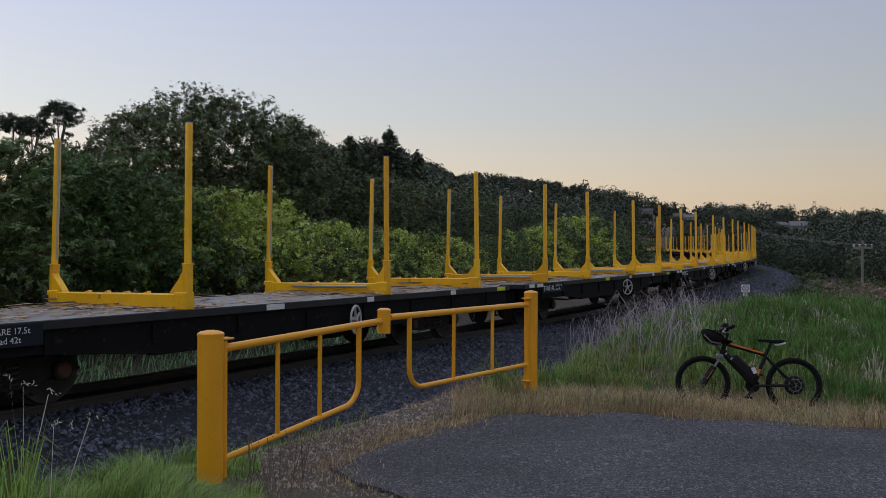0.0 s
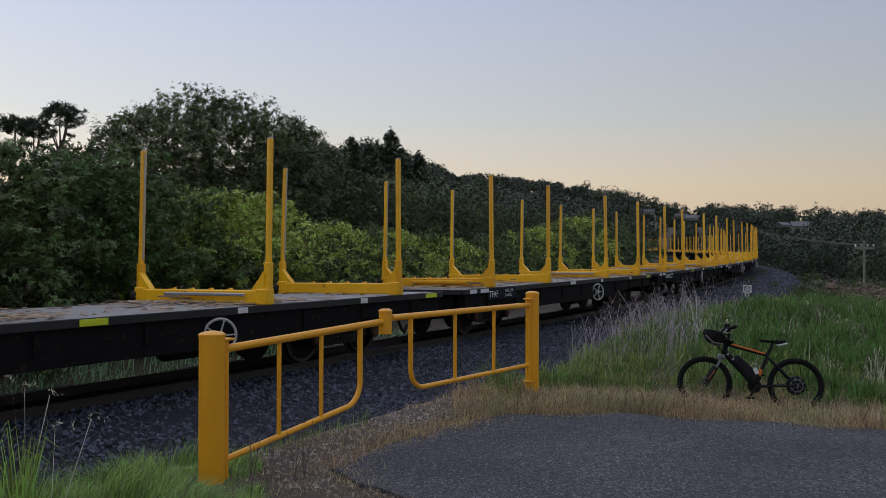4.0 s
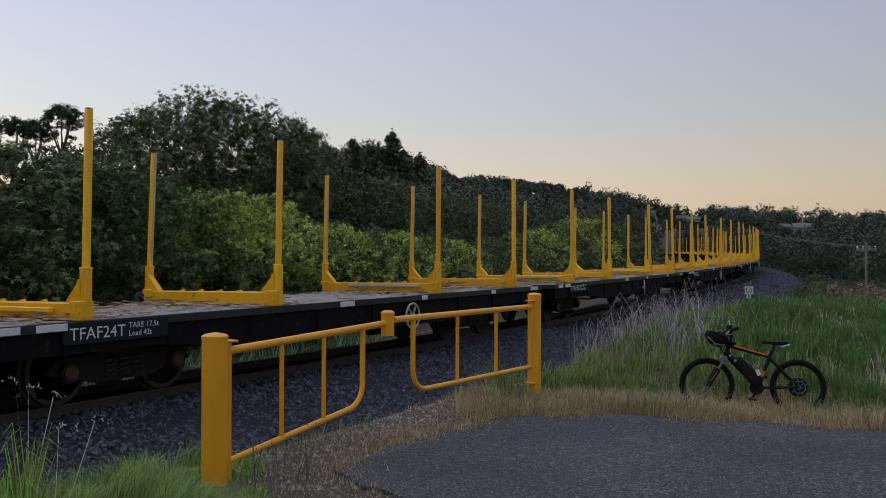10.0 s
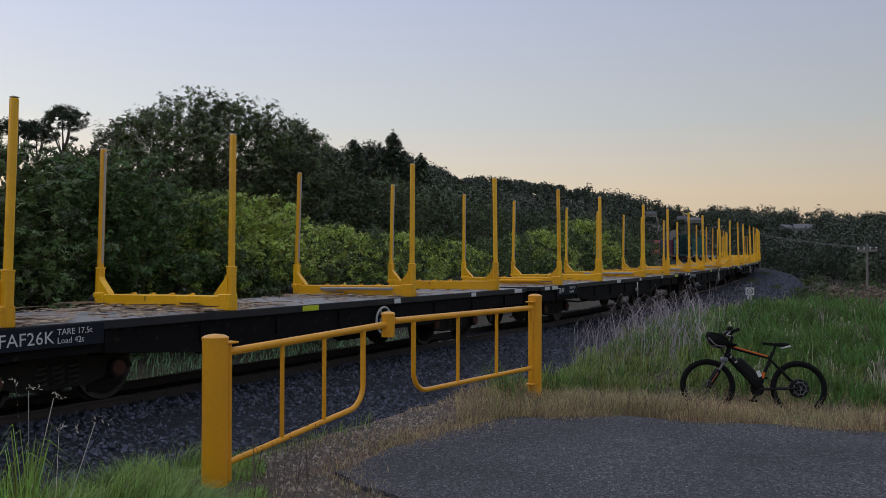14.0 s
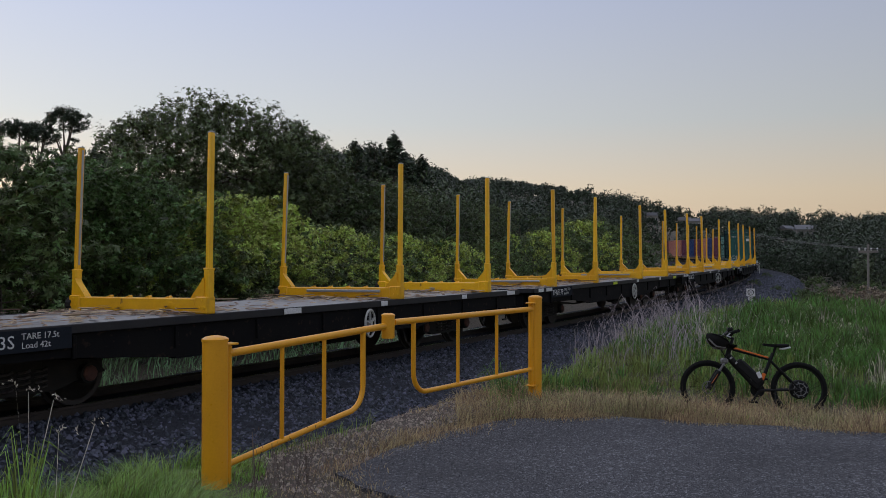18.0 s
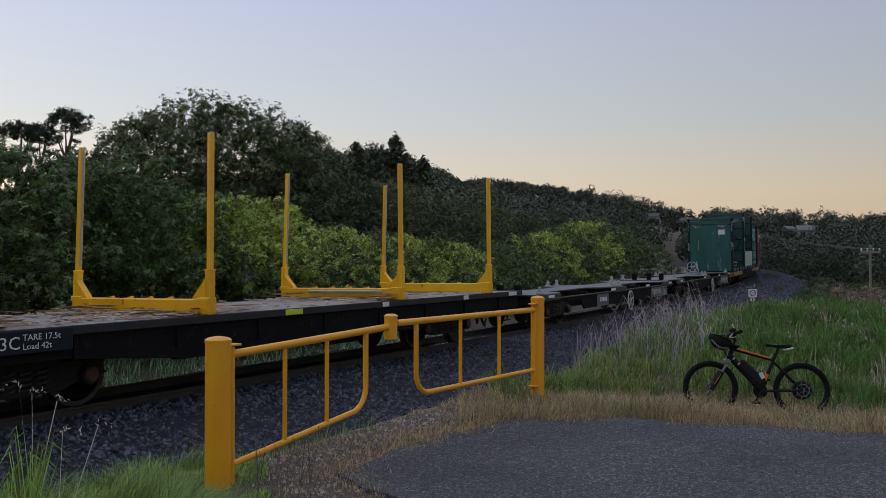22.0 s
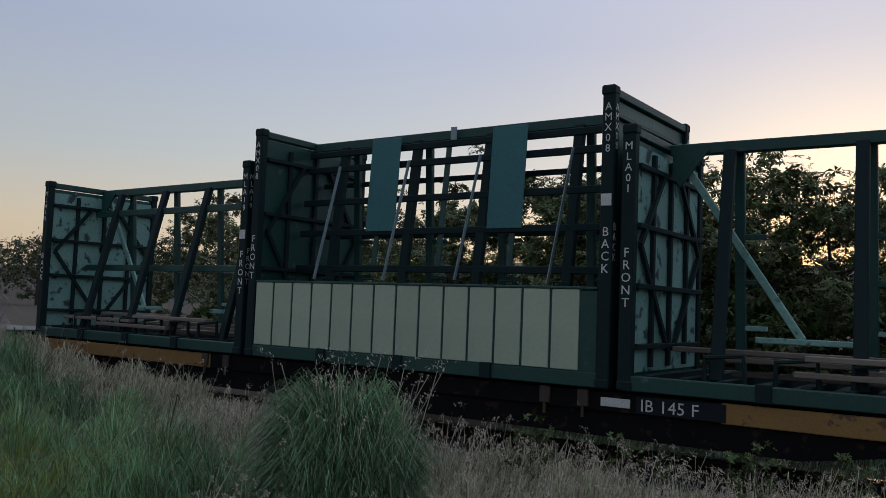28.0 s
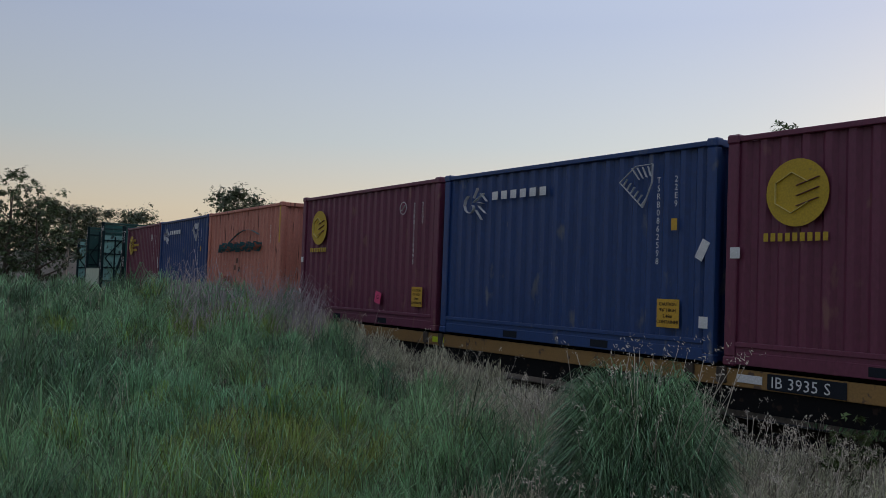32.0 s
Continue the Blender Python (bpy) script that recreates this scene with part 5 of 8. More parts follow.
def flat_rack(u, H, code, front_word, back_word, boards, label):
    """front_word stands on the end that leads."""
    w = thing("flat_rack", label, "flat rack", "green flat racks on the train")
    base = Shape()
    for y in (-1.17, 1.17):
        base.box((CL / 2, y, 0.09), (CL - 0.3, 0.12, 0.17), 0.01)
    part("base_rail", base, GREEN, w)
    floor_ = Shape()
    for x in np.arange(0.3, CL, 0.42):
        floor_.box((x, 0, 0.14), (0.1, 2.25, 0.1), 0.006)
    floor_.box((CL / 2, 0, 0.08), (CL - 0.3, 2.2, 0.03), 0.004)
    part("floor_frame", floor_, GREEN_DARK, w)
    for end, m in ((0, Matrix()), (1, FLIP)):
        for y in (-1.18, 1.18):
            part("corner_post", Shape().box((0.08, y, H / 2), (0.16, 0.13, H - 0.02), 0.015), GREEN_DARK, w, at=m)
            for z in (0.06, H - 0.04):
                part("corner_casting", Shape().box((0.085, y, z), (0.178, 0.16, 0.12), 0.02), GREEN_DARK, w, at=m)
        part("end_wall", Shape().box((0.08, 0, H / 2 - 0.05), (0.04, 2.25, H - 0.16), 0.004), END_GREEN, w, "weather-streaked green steel end wall", at=m)
        lining = MINT if not boards and (end == 0 or code == "MLA01") else GREEN
        inner = Shape().box((0.112, 0, H / 2), (0.02, 2.24, H - 0.4), 0.003)
        part("end_lining", inner, lining, w, "worn mint-green inner face" if lining is MINT else "", at=m)
        ribs = Shape()
        for z in np.linspace(0.5, H - 0.45, 4):
            ribs.box((0.16, 0, z), (0.07, 2.24, 0.06), 0.006)
        for y in (-0.6, 0.0, 0.6):
            ribs.box((0.15, y, H / 2), (0.05, 0.07, H - 0.5), 0.006)
        for s in (-1, 1):
            ribs.bar((0.17, s * 0.1, 0.45), (0.17, s * 1.05, H * 0.55), 0.05, 0.06)
            ribs.bar((0.17, s * 1.05, H * 0.55), (0.17, s * 0.3, H - 0.45), 0.05, 0.06)
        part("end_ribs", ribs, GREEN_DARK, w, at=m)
        part("end_cap", Shape().box((0.08, 0, H - 0.06), (0.14, 2.24, 0.1), 0.01), GREEN, w, at=m)
        part("end_cap", Shape().box((0.04, 0, H - 0.32), (0.06, 2.24, 0.06), 0.01), GREEN, w, at=m)
        word = front_word if end == 0 else back_word
        for y in (-1.18, 1.18):
            words(w, (m @ pose(-0.002, y, H - 0.28, 0, 0, -90)), "\n".join(code), 0.12)
            words(w, (m @ pose(-0.002, y, H * 0.52, 0, 0, -90)), "\n".join(word), 0.125)
        side = -1.247
        x = 0.08 if end == 0 else CL - 0.08
        words(w, pose(x, side, H - 0.28), "\n".join(code), 0.13)
        words(w, pose(x, side, H * 0.5), "\n".join(word), 0.15)
    words(w, pose(-0.002 + 0.06, 0.75, H - 0.42, 0, 0, -90), "HEIGHT 9'.10\"\n3000mm" if H < 3.2 else "HEIGHT 11'.6\"", 0.09)
    words(w, pose(-0.002 + 0.06, -0.65, H - 0.42, 0, 0, -90), "TARE WEIGHT\n4180kg", 0.09)
    part("notice", Shape().box((0.052, -0.62, H - 0.78), (0.008, 0.36, 0.28), 0.002), WHITE, w, "white notice plate")
    # the A-frame down the middle
    top = H - 0.1
    part("ridge_beam", Shape().box((CL / 2, 0, top), (CL - 0.3, 0.14, 0.14), 0.01), GREEN, w, "teal ridge beam of the A-frame")
    for x in (0.9, 2.35, 3.65, 5.05):
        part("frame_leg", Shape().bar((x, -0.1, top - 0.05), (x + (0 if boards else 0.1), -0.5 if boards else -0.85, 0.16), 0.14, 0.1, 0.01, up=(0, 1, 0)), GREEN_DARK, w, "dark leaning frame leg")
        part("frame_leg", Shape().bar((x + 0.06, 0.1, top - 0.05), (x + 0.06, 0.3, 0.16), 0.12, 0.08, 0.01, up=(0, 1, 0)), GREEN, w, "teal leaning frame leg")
        for z in (0.75, 1.3, 1.85):
            k = 0.1 + 0.2 * (top - z) / top
            part("rung", Shape().box((x + 0.2, k, z), (0.34, 0.05, 0.06), 0.006), MINT if z < 1 else GREEN, w)
    if boards:
        for z in (H - 0.25, 3.0, 2.46, 1.96, 1.4):
            k = 0.1 + 0.38 * (top - z) / top
            part("frame_rail", Shape().box((CL / 2, -k - 0.04, z), (CL - 0.32, 0.06, 0.1), 0.01), GREEN_DARK, w, "dark steel lattice rail")
        for z in (0.8, 1.96, 2.8):
            k = 0.1 + 0.38 * (top - z) / top
            part("frame_rail", Shape().box((CL / 2, k + 0.03, z), (CL - 0.32, 0.05, 0.08), 0.01), GREEN_DARK, w)
        for x in (1.75, 2.95, 4.15):
            part("slat", Shape().bar((x, -0.14, top - 0.1), (x, -0.34, 1.35), 0.09, 0.03, 0.005, up=(0, 1, 0)), GREEN, w, "narrow teal slat")
    else:
        for z in ((1.38, 2.48) if code == "MLA19" else ()):
            k = 0.1 + 0.38 * (top - z) / top
            part("frame_rail", Shape().box((CL / 2, -k - 0.03, z), (CL - 0.32, 0.05, 0.12), 0.01), GREEN, w)
        for x0, m in ((0.2, 1), (CL - 0.2, -1)):
            part("brace", Shape().bar((x0 + 0.1 * m, 0, 2.77), (x0 + 1.52 * m, 0, 0.64), 0.09, 0.05, 0.008, up=(0, 1, 0)), MINT, w, "pale green diagonal brace")
            part("gusset", Shape().plate([(x0, 2.9), (x0 + 0.45 * m, 2.9), (x0 + 0.1 * m, 2.45), (x0, 2.6)], -0.12, -0.09), GREEN, w)
            part("foot_bar", Shape().box((x0 + 1.55 * m, 0, 0.62), (1.1, 0.08, 0.07), 0.01), MINT, w)
    if boards:
        lower = Shape().box((CL / 2, -1.2, 0.62), (CL - 0.34, 0.03, 1.0), 0.004)
        part("side_board", lower, GREEN, w)
        n = 14
        step = (5.68 - 0.17) / n
        pm = Shape().box((0, 0, 0), (step - 0.035, 0.02, 0.94), 0.006).mesh("board_panel", CREAM)
        for k in range(n):
            part("board_panel", pm, None, w, "pale green painted panel", at=Matrix.Translation((0.17 + step * (k + 0.5), -1.222, 0.66)))
        part("board_rail", Shape().box((CL / 2, -1.2, 1.15), (CL - 0.34, 0.08, 0.03), 0.006), GREEN, w)
        for k in range(7):
            part("board_handle", Shape().tube([(0.8 + 0.75 * k, -1.2, 1.16), (0.8 + 0.75 * k, -1.2, 1.21), (0.98 + 0.75 * k, -1.2, 1.21), (0.98 + 0.75 * k, -1.2, 1.16)], 0.012, 6), GREEN_DARK, w)
        for x in (1.85, 4.05):
            part("infill_panel", Shape().bar((x, -0.25, H - 0.1), (x, -0.34, 1.97), 0.56, 0.02, 0.004, up=(0, 1, 0)), TEAL_PANEL, w, "dark teal steel infill panel")
        for x in (0.95, 2.33, 3.6, 5.05):
            part("lashing_strap", Shape().bar((x, -0.3, 3.02), (x - 0.15, -0.62, 1.22), 0.055, 0.012, up=(1, 0, 0)), STRAP, w, "pale blue lashing strap")
        part("notice", Shape().box((CL / 2, -0.16, H - 0.12), (0.1, 0.02, 0.22), 0.002), STRAP, w)
    else:
        rng = random.Random(int(u))
        for k in range(18):
            x, y = rng.uniform(0.9, 4.2), rng.uniform(-1.0, 0.9)
            part("dunnage_plank", Shape().box((x + 0.5, y, 0.22 + 0.085 * (k % 4)), (rng.uniform(0.9, 2.6), 0.18, 0.06), 0.008), PALE_TIMBER, w, "grey-brown timber plank")
        for k in range(6):
            x = 0.9 + 0.75 * k
            part("floor_hoop", Shape().tube([(x, -0.95, 0.16), (x, -0.95, 0.42), (x + 0.4, -0.9, 0.46), (x + 0.42, -0.9, 0.16)], 0.03, 8), GREEN_DARK, w)
        part("notice", Shape().box((CL - 0.22, 0.3, H * 0.45), (0.01, 0.4, 0.3), 0.002), WHITE, w, "white notice plate")
    for x in (1.6, 3.0, 4.4):
        part("stake_pocket", Shape().box((x, -1.22, 0.1), (0.16, 0.1, 0.2), 0.01), GREEN_DARK, w)
    part("post_plate", Shape().box((CL - 0.08, -1.25, H * 0.62), (0.13, 0.01, 0.14), 0.002), WHITE, w)
    return rides(w, u, CL, CZ)


flat_rack(U_RACK, 3.026, "MLA19", "BACK", "FRONT", False, "dark green steel flat rack with open timber-strewn floor")
flat_rack(U_RACK + 6.134, 3.51, "AMX08", "FRONT", "BACK", True, "tall dark green flat rack with pale green side boards")
flat_rack(U_RACK + 12.268, 3.026, "MLA01", "FRONT", "BACK", False, "dark green steel flat rack with open timber-strewn floor")

# ---- gate ----
POST_L, POST_R = Vector((4.715, 5.16, 0.10)), Vector((9.77, 4.93, 0.23))


def gate_line(x, z):
    k = (x - POST_L.x) / (POST_R.x - POST_L.x)
    return (x, POST_L.y + (POST_R.y - POST_L.y) * k, z)


gate = thing("level_crossing_gate", "yellow tubular steel double gate chained shut between round posts", "gate")
for p, r, h in ((POST_L, 0.1, 1.2), (POST_R, 0.085, 1.2)):
    q = part("gate_post", Shape().tube([p - Vector((0, 0, 0.25)), p + Vector((0, 0, h - 0.03))], r, 28), GATE_YELLOW, gate, "round yellow steel post", True)
    part("post_cap", Shape().disc(p + Vector((0, 0, h - 0.03)), (0, 0, 1), [(0, r * 1.04), (0.02, r * 1.04), (0.035, r * 0.8), (0.045, r * 0.3), (0.047, 0)], 28), GATE_YELLOW, q, "", True)


def arc(c, r, a0, a1, n=7):
    return [gate_line(c[0] + r * math.cos(radians(a0 + (a1 - a0) * k / n)), c[1] + r * math.sin(radians(a0 + (a1 - a0) * k / n))) for k in range(n + 1)]


def gate_leaf(hinge_x, end_x, z_top0, z_top1, z_low0, z_low1, bars, way):
    leaf = part("gate_leaf", Shape().tube([gate_line(hinge_x, z_top0 + 0.06), gate_line(hinge_x, z_low0 - 0.22)], 0.03, 14), GATE_YELLOW, gate, "yellow tubular gate leaf", True)
    part("top_tube", Shape().tube([gate_line(hinge_x, z_top0), gate_line(end_x + 0.32 * way, z_top1)], 0.033, 14), GATE_YELLOW, leaf, "", True)
    r = 0.22
    path = [gate_line(hinge_x, z_low0)] + arc((end_x - r * way, z_low1 + r), r, 270, 270 + 90 * way) + [gate_line(end_x, z_top1 - 0.02)]
    part("lower_tube", Shape().tube(path, 0.026, 12), GATE_YELLOW, leaf, "", True)
    for x in bars:
        k = (x - hinge_x) / (end_x - hinge_x)
        part("upright", Shape().tube([gate_line(x, z_low0 + (z_low1 - z_low0) * k), gate_line(x, z_top0 + (z_top1 - z_top0) * k)], 0.02, 10), GATE_YELLOW, leaf, "", True)
    for z in (z_top0 + 0.075, z_low0 - 0.2):
        x = hinge_x
        part("hinge", Shape().box(gate_line(x - 0.03 * way, z), (0.2, 0.1, 0.016), 0.004), GATE_YELLOW, leaf)


gate_leaf(4.845, 6.475, 1.163, 1.25, 0.285, 0.485, (5.43, 5.945), 1)
gate_leaf(9.68, 7.26, 1.275, 1.28, 0.525, 0.53, (8.86, 8.06), -1)
part("latch_sleeve", Shape().tube([gate_line(6.85, 1.13), gate_line(6.85, 1.345)], 0.065, 20).disc(gate_line(6.85, 1.345), (0, 0, 1), [(0, 0.07), (0.015, 0.068), (0.03, 0.04), (0.032, 0)], 20), GATE_YELLOW, gate, "yellow latch sleeve", True)

# ---- track sign ----
BLACK_PAINT = paint("black_sign_paint", (0.02, 0.02, 0.02), 0.5, bump=0)
at = Vector((33.6, 7.95, -0.06))
sign = thing("track_sign", "small white square sign with a crossed circle, on a grey post", "sign", at=Matrix.Translation(at) @ Matrix.Rotation(radians(-78), 4, "Z"))
part("sign_post", Shape().tube([(0, 0, -0.6), (0, 0, 0.74)], 0.022, 10), GREY_METAL, sign, "", True)
board = part("sign_board", Shape().box((0, -0.03, 0.62), (0.31, 0.012, 0.29), 0.004), WHITE, sign, "white square board")
o = Shape().ring((0, -0.04, 0.62), (0, 1, 0), 0.1, 0.013, 28, 6)
for s in (-1, 1):
    o.bar((-0.07, -0.04, 0.62 - 0.07 * s), (0.07, -0.04, 0.62 + 0.07 * s), 0.006, 0.026, up=(0, 1, 0))
part("crossed_circle", o, BLACK_PAINT, board)
lower = part("number_board", Shape().box((0, -0.03, 0.39), (0.17, 0.012, 0.14), 0.004), WHITE, sign, "small white number board")
part("lettering", lettering("2", 0.16, BLACK_PAINT, 1, 1, "CENTER"), None, lower, at=Matrix.Translation((0, -0.04, 0.335)))

# ---- utility pole and wires ----
POLE_WOOD = paint("grey_pole_timber", (0.24, 0.22, 0.2), 0.85, stretch=(4, 4, 0.4), scale=3, fine=25)
WIRE = paint("dark_wire", (0.03, 0.03, 0.03), 0.5, bump=0)


def utility_pole(x, y, z, h, arm):
    p = thing("utility_pole", "grey timber utility pole with a crossarm", "utility pole", "poles in the valley", at=Matrix.Translation((x, y, z)))
    part("pole", Shape().tube([(0, 0, -0.3), (0, 0, h)], [0.06, 0.05], 12), POLE_WOOD, p, "", True)
    part("crossarm", Shape().box((0, 0, h - 0.4), (0.1, arm, 0.12), 0.01), POLE_WOOD, p)
    for k in (-0.45, -0.15, 0.15, 0.45):
        part("insulator", Shape().disc((0, arm * k, h - 0.34), (0, 0, 1), [(0, 0.03), (0.05, 0.05), (0.12, 0.04), (0.14, 0.01)], 8), WHITE, p)
    return p


P1 = (47.5, 5.6, -0.4)
utility_pole(*P1, 2.95, 0.9)
utility_pole(-115.2, 33.7, -0.3, 8.2, 1.2)
for k in (-0.45, 0.0, 0.45):
    a = Vector((P1[0], P1[1] + 0.9 * k, P1[2] + 2.7))
    for b in (Vector((120.0, 30.0 + k, 5.5)), Vector((44.0, -12.0 + k, 2.4))):
        pts = [a.lerp(b, q / 12) - Vector((0, 0, 1.2 * (q / 12) * (1 - q / 12))) for q in range(13)]
        tagged(new("overhead_wire", Shape().tube(pts, 0.012, 5).mesh("overhead_wire", WIRE)), "dark sagging overhead wire", "wire", "overhead wires")

# ---- leaves, bushes and trees ----
def leaf_paint(name, colour, other, trans=0.1, isl=0.75, rough=0.5):
    return paint(name, colour, rough, other=other, amount=0.9, scale=0.5, fine=3.0, bump=0, island=isl, translucent=trans, spec=0.3)


LEAF_DARK = leaf_paint("dark_hawthorn_leaf", (0.11, 0.165, 0.052), (0.06, 0.1, 0.036))
LEAF_MID = leaf_paint("green_willow_leaf", (0.098, 0.14, 0.044), (0.05, 0.08, 0.032))
LEAF_LIGHT = leaf_paint("fresh_yellow_green_leaf", (0.4, 0.48, 0.1), (0.17, 0.25, 0.055))
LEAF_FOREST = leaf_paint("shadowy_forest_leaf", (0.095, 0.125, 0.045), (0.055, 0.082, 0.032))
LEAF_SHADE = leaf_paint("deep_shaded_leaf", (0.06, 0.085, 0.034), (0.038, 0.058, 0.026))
LEAF_HAW = leaf_paint("deep_hedge_leaf", (0.09, 0.152, 0.04), (0.047, 0.085, 0.029))
LEAF_GUM = leaf_paint("grey_green_gum_leaf", (0.07, 0.09, 0.045), (0.045, 0.062, 0.032))
LEAF_PINE = leaf_paint("dark_pine_needles", (0.035, 0.055, 0.028), (0.022, 0.036, 0.02), 0.1)
TRUNK = paint("rough_trunk_bark", (0.075, 0.06, 0.045), 0.95, stretch=(3, 3, 0.6), scale=3, fine=20, bump=0.6, depth=0.03)
TRUNK_PALE = paint("pale_gum_bark", (0.3, 0.27, 0.23), 0.85, stretch=(3, 3, 0.5), scale=2, fine=20, other=(0.16, 0.13, 0.1))


def leaf_mesh(name, rng, clumps, count, size, material, flat_=0.7):
    """Leaves spread over clumps (x, y, z, radius, squash)."""
    clumps = np.array(clumps, float)
    count = count // 5
    w = clumps[:, 3] ** 2
    k = rng.choice(len(clumps), count, p=w / w.sum())
    d = rng.normal(0, 1, (count, 3))
    d /= np.linalg.norm(d, axis=1)[:, None]
    r = rng.uniform(0.1, 1.0, count) ** 0.6
    spray = clumps[:, :3] * np.array([1, 1, 0.25])
    spray = spray / (np.linalg.norm(spray, axis=1)[:, None] + 1e-6) + rng.normal(0, 0.5, spray.shape) + np.array([0, 0, 0.35])
    spray /= np.linalg.norm(spray, axis=1)[:, None]
    reach_ = rng.uniform(0.1, 0.9, len(clumps))
    c = clumps[k, :3] + d * (clumps[k, 3] * r)[:, None] * np.stack([np.ones(count), np.ones(count), clumps[k, 4]], -1)
    c += spray[k] * ((d * spray[k]).sum(1) * clumps[k, 3] * r * reach_[k])[:, None]
    up = d * 0.7 + rng.normal(0, 0.5, (count, 3)) + np.array([0, 0, flat_])
    up /= np.linalg.norm(up, axis=1)[:, None]
    a = np.cross(up, rng.normal(0, 1, (count, 3)))
    a /= np.linalg.norm(a, axis=1)[:, None] + 1e-9
    b = np.cross(up, a)
    # each spray is a fan of leaves on one twig end
    fan = 5
    s = 1.45 * size * rng.uniform(0.55, 1.35, count) * np.interp(r, [0.3, 0.55, 0.8], [1.4, 1.15, 0.85])
    q = (np.arange(fan)[None] + rng.uniform(-0.3, 0.3, (count, fan))) * 2 * math.pi / fan
    s = s[:, None] * rng.uniform(0.7, 1.2, (count, fan))
    d1 = a[:, None] * np.cos(q)[..., None] + b[:, None] * np.sin(q)[..., None]
    d2 = b[:, None] * np.cos(q)[..., None] - a[:, None] * np.sin(q)[..., None]
    sag = up[:, None] * rng.uniform(-0.5, 0.15, (count, fan))[..., None]
    left = c[:, None] + s[..., None] * (0.45 * d1 + 0.38 * d2 + 0.4 * sag)
    tip = c[:, None] + s[..., None] * (d1 - 0.12 * d2 + sag)
    v = np.concatenate([c[:, None], left, tip], 1).reshape(-1, 3)
    k = np.arange(fan)
    f = np.stack([0 * k, 1 + k, 1 + fan + k], -1)
    f = (f[None] + (1 + 2 * fan) * np.arange(count)[:, None, None]).reshape(-1, 3)
    return net(name, v, f, material)


def limbs_mesh(rng, height, spread, r0, count, material, lean=0.0, start=0.25):
    sh = Shape()
    tips = []
    top = Vector((rng.normal(0, 0.05) * height + lean, rng.normal(0, 0.05) * height, height * 0.9))
    trunk = [Vector((0, 0, -0.3)), top * 0.3 + Vector((rng.normal(0, 0.1), rng.normal(0, 0.1), 0)), top * 0.65, top]
    sh.tube(trunk, [r0, r0 * 0.75, r0 * 0.45, r0 * 0.12], 9)
    for k in range(count):
        h = start + (0.85 - start) * (k + rng.uniform(0, 1)) / count
        p = top * h
        a = k * 2.4 + rng.uniform(-0.5, 0.5)
        ln = spread * (1.15 - 0.7 * h) * rng.uniform(0.7, 1.1)
        e = p + Vector((math.cos(a) * ln, math.sin(a) * ln, ln * rng.uniform(0.2, 0.7)))
        mid = p.lerp(e, 0.5) + Vector((0, 0, -0.08 * ln))
        sh.tube([p, mid, e], [r0 * 0.4 * (1 - 0.6 * h), r0 * 0.22 * (1 - 0.5 * h), r0 * 0.05], 6)
        tips.append(e)
    return sh.mesh("trunk", material, True), tips


def make_tree(name, label, category, seed, height, spread, clump_n, leaves, leaf_size, leaf, bark, r0, crown_low=0.3, squash=0.75, group=""):
    """A broad-crowned tree, or a bush when it is low, at the origin."""
    rng = np.random.default_rng(seed)
    t = thing(name, label, category, group)
    trunk, tips = limbs_mesh(rng, height * (1.04 if crown_low > 0.4 else 0.82), spread * 0.8, r0, 9, bark, start=max(0.12, crown_low))
    part("trunk", trunk, None, t)
    clumps = [(*p, spread * rng.uniform(0.12, 0.2), squash) for p in tips]
    # the crown is made of lobes with gaps between them
    lobes = []
    for p in tips if crown_low > 0.4 else ():
        lobes.append((p.x, p.y, p.z + 0.03 * height, spread * rng.uniform(0.28, 0.42)))
    if crown_low > 0.4:
        lobes.append((0, 0, 0.9 * height, spread * 0.42))
    for k in range(max(7, clump_n // 6) if crown_low <= 0.4 else 0):
        a, u = k * 2.4 + rng.uniform(-0.4, 0.4), (k + rng.uniform(0, 1)) / max(7, clump_n // 6)
        prof = math.sin(math.pi * min(0.97, 0.16 + 0.8 * u)) ** 0.7
        r = spread * prof * rng.uniform(0.5, 0.95)
        lobes.append((r * math.cos(a), r * math.sin(a), height * (crown_low + (0.9 - crown_low) * u), spread * rng.uniform(0.13, 0.24)))
    for k in range(clump_n):
        x, y, z, size = lobes[k % len(lobes)]
        d = rng.normal(0, 0.55, 3)
        clumps.append((x + size * d[0], y + size * d[1], max(0.02 * height, z + size * d[2] * 0.7), size * (rng.uniform(0.3, 0.6) if crown_low <= 0.4 else rng.uniform(0.5, 0.85)), squash))
    # shoots that stand out of the crown
    for _ in range(clump_n):
        a, u = rng.uniform(0, 6.28), rng.uniform(0.25, 1) ** 0.7
        z = height * (crown_low + (0.93 - crown_low) * u)
        prof = math.sin(math.pi * min(0.97, 0.16 + 0.8 * u)) ** 0.7
        r = spread * prof * rng.uniform(0.8, 1.0)
        if rng.uniform(0, 1) < 0.6 and crown_low <= 0.4:
            clumps.append((r * math.cos(a), r * math.sin(a), z, spread * rng.uniform(0.035, 0.07), rng.uniform(0.8, 2.4)))
    part("crown", leaf_mesh("crown", rng, clumps, leaves, leaf_size, leaf), None, t)
    return t


def polar(turn, dist, dz=0.0):
    a = radians(turn)
    x, y = dist * math.sin(a), dist * math.cos(a)
    return x, y, ground_at(x, y) + dz


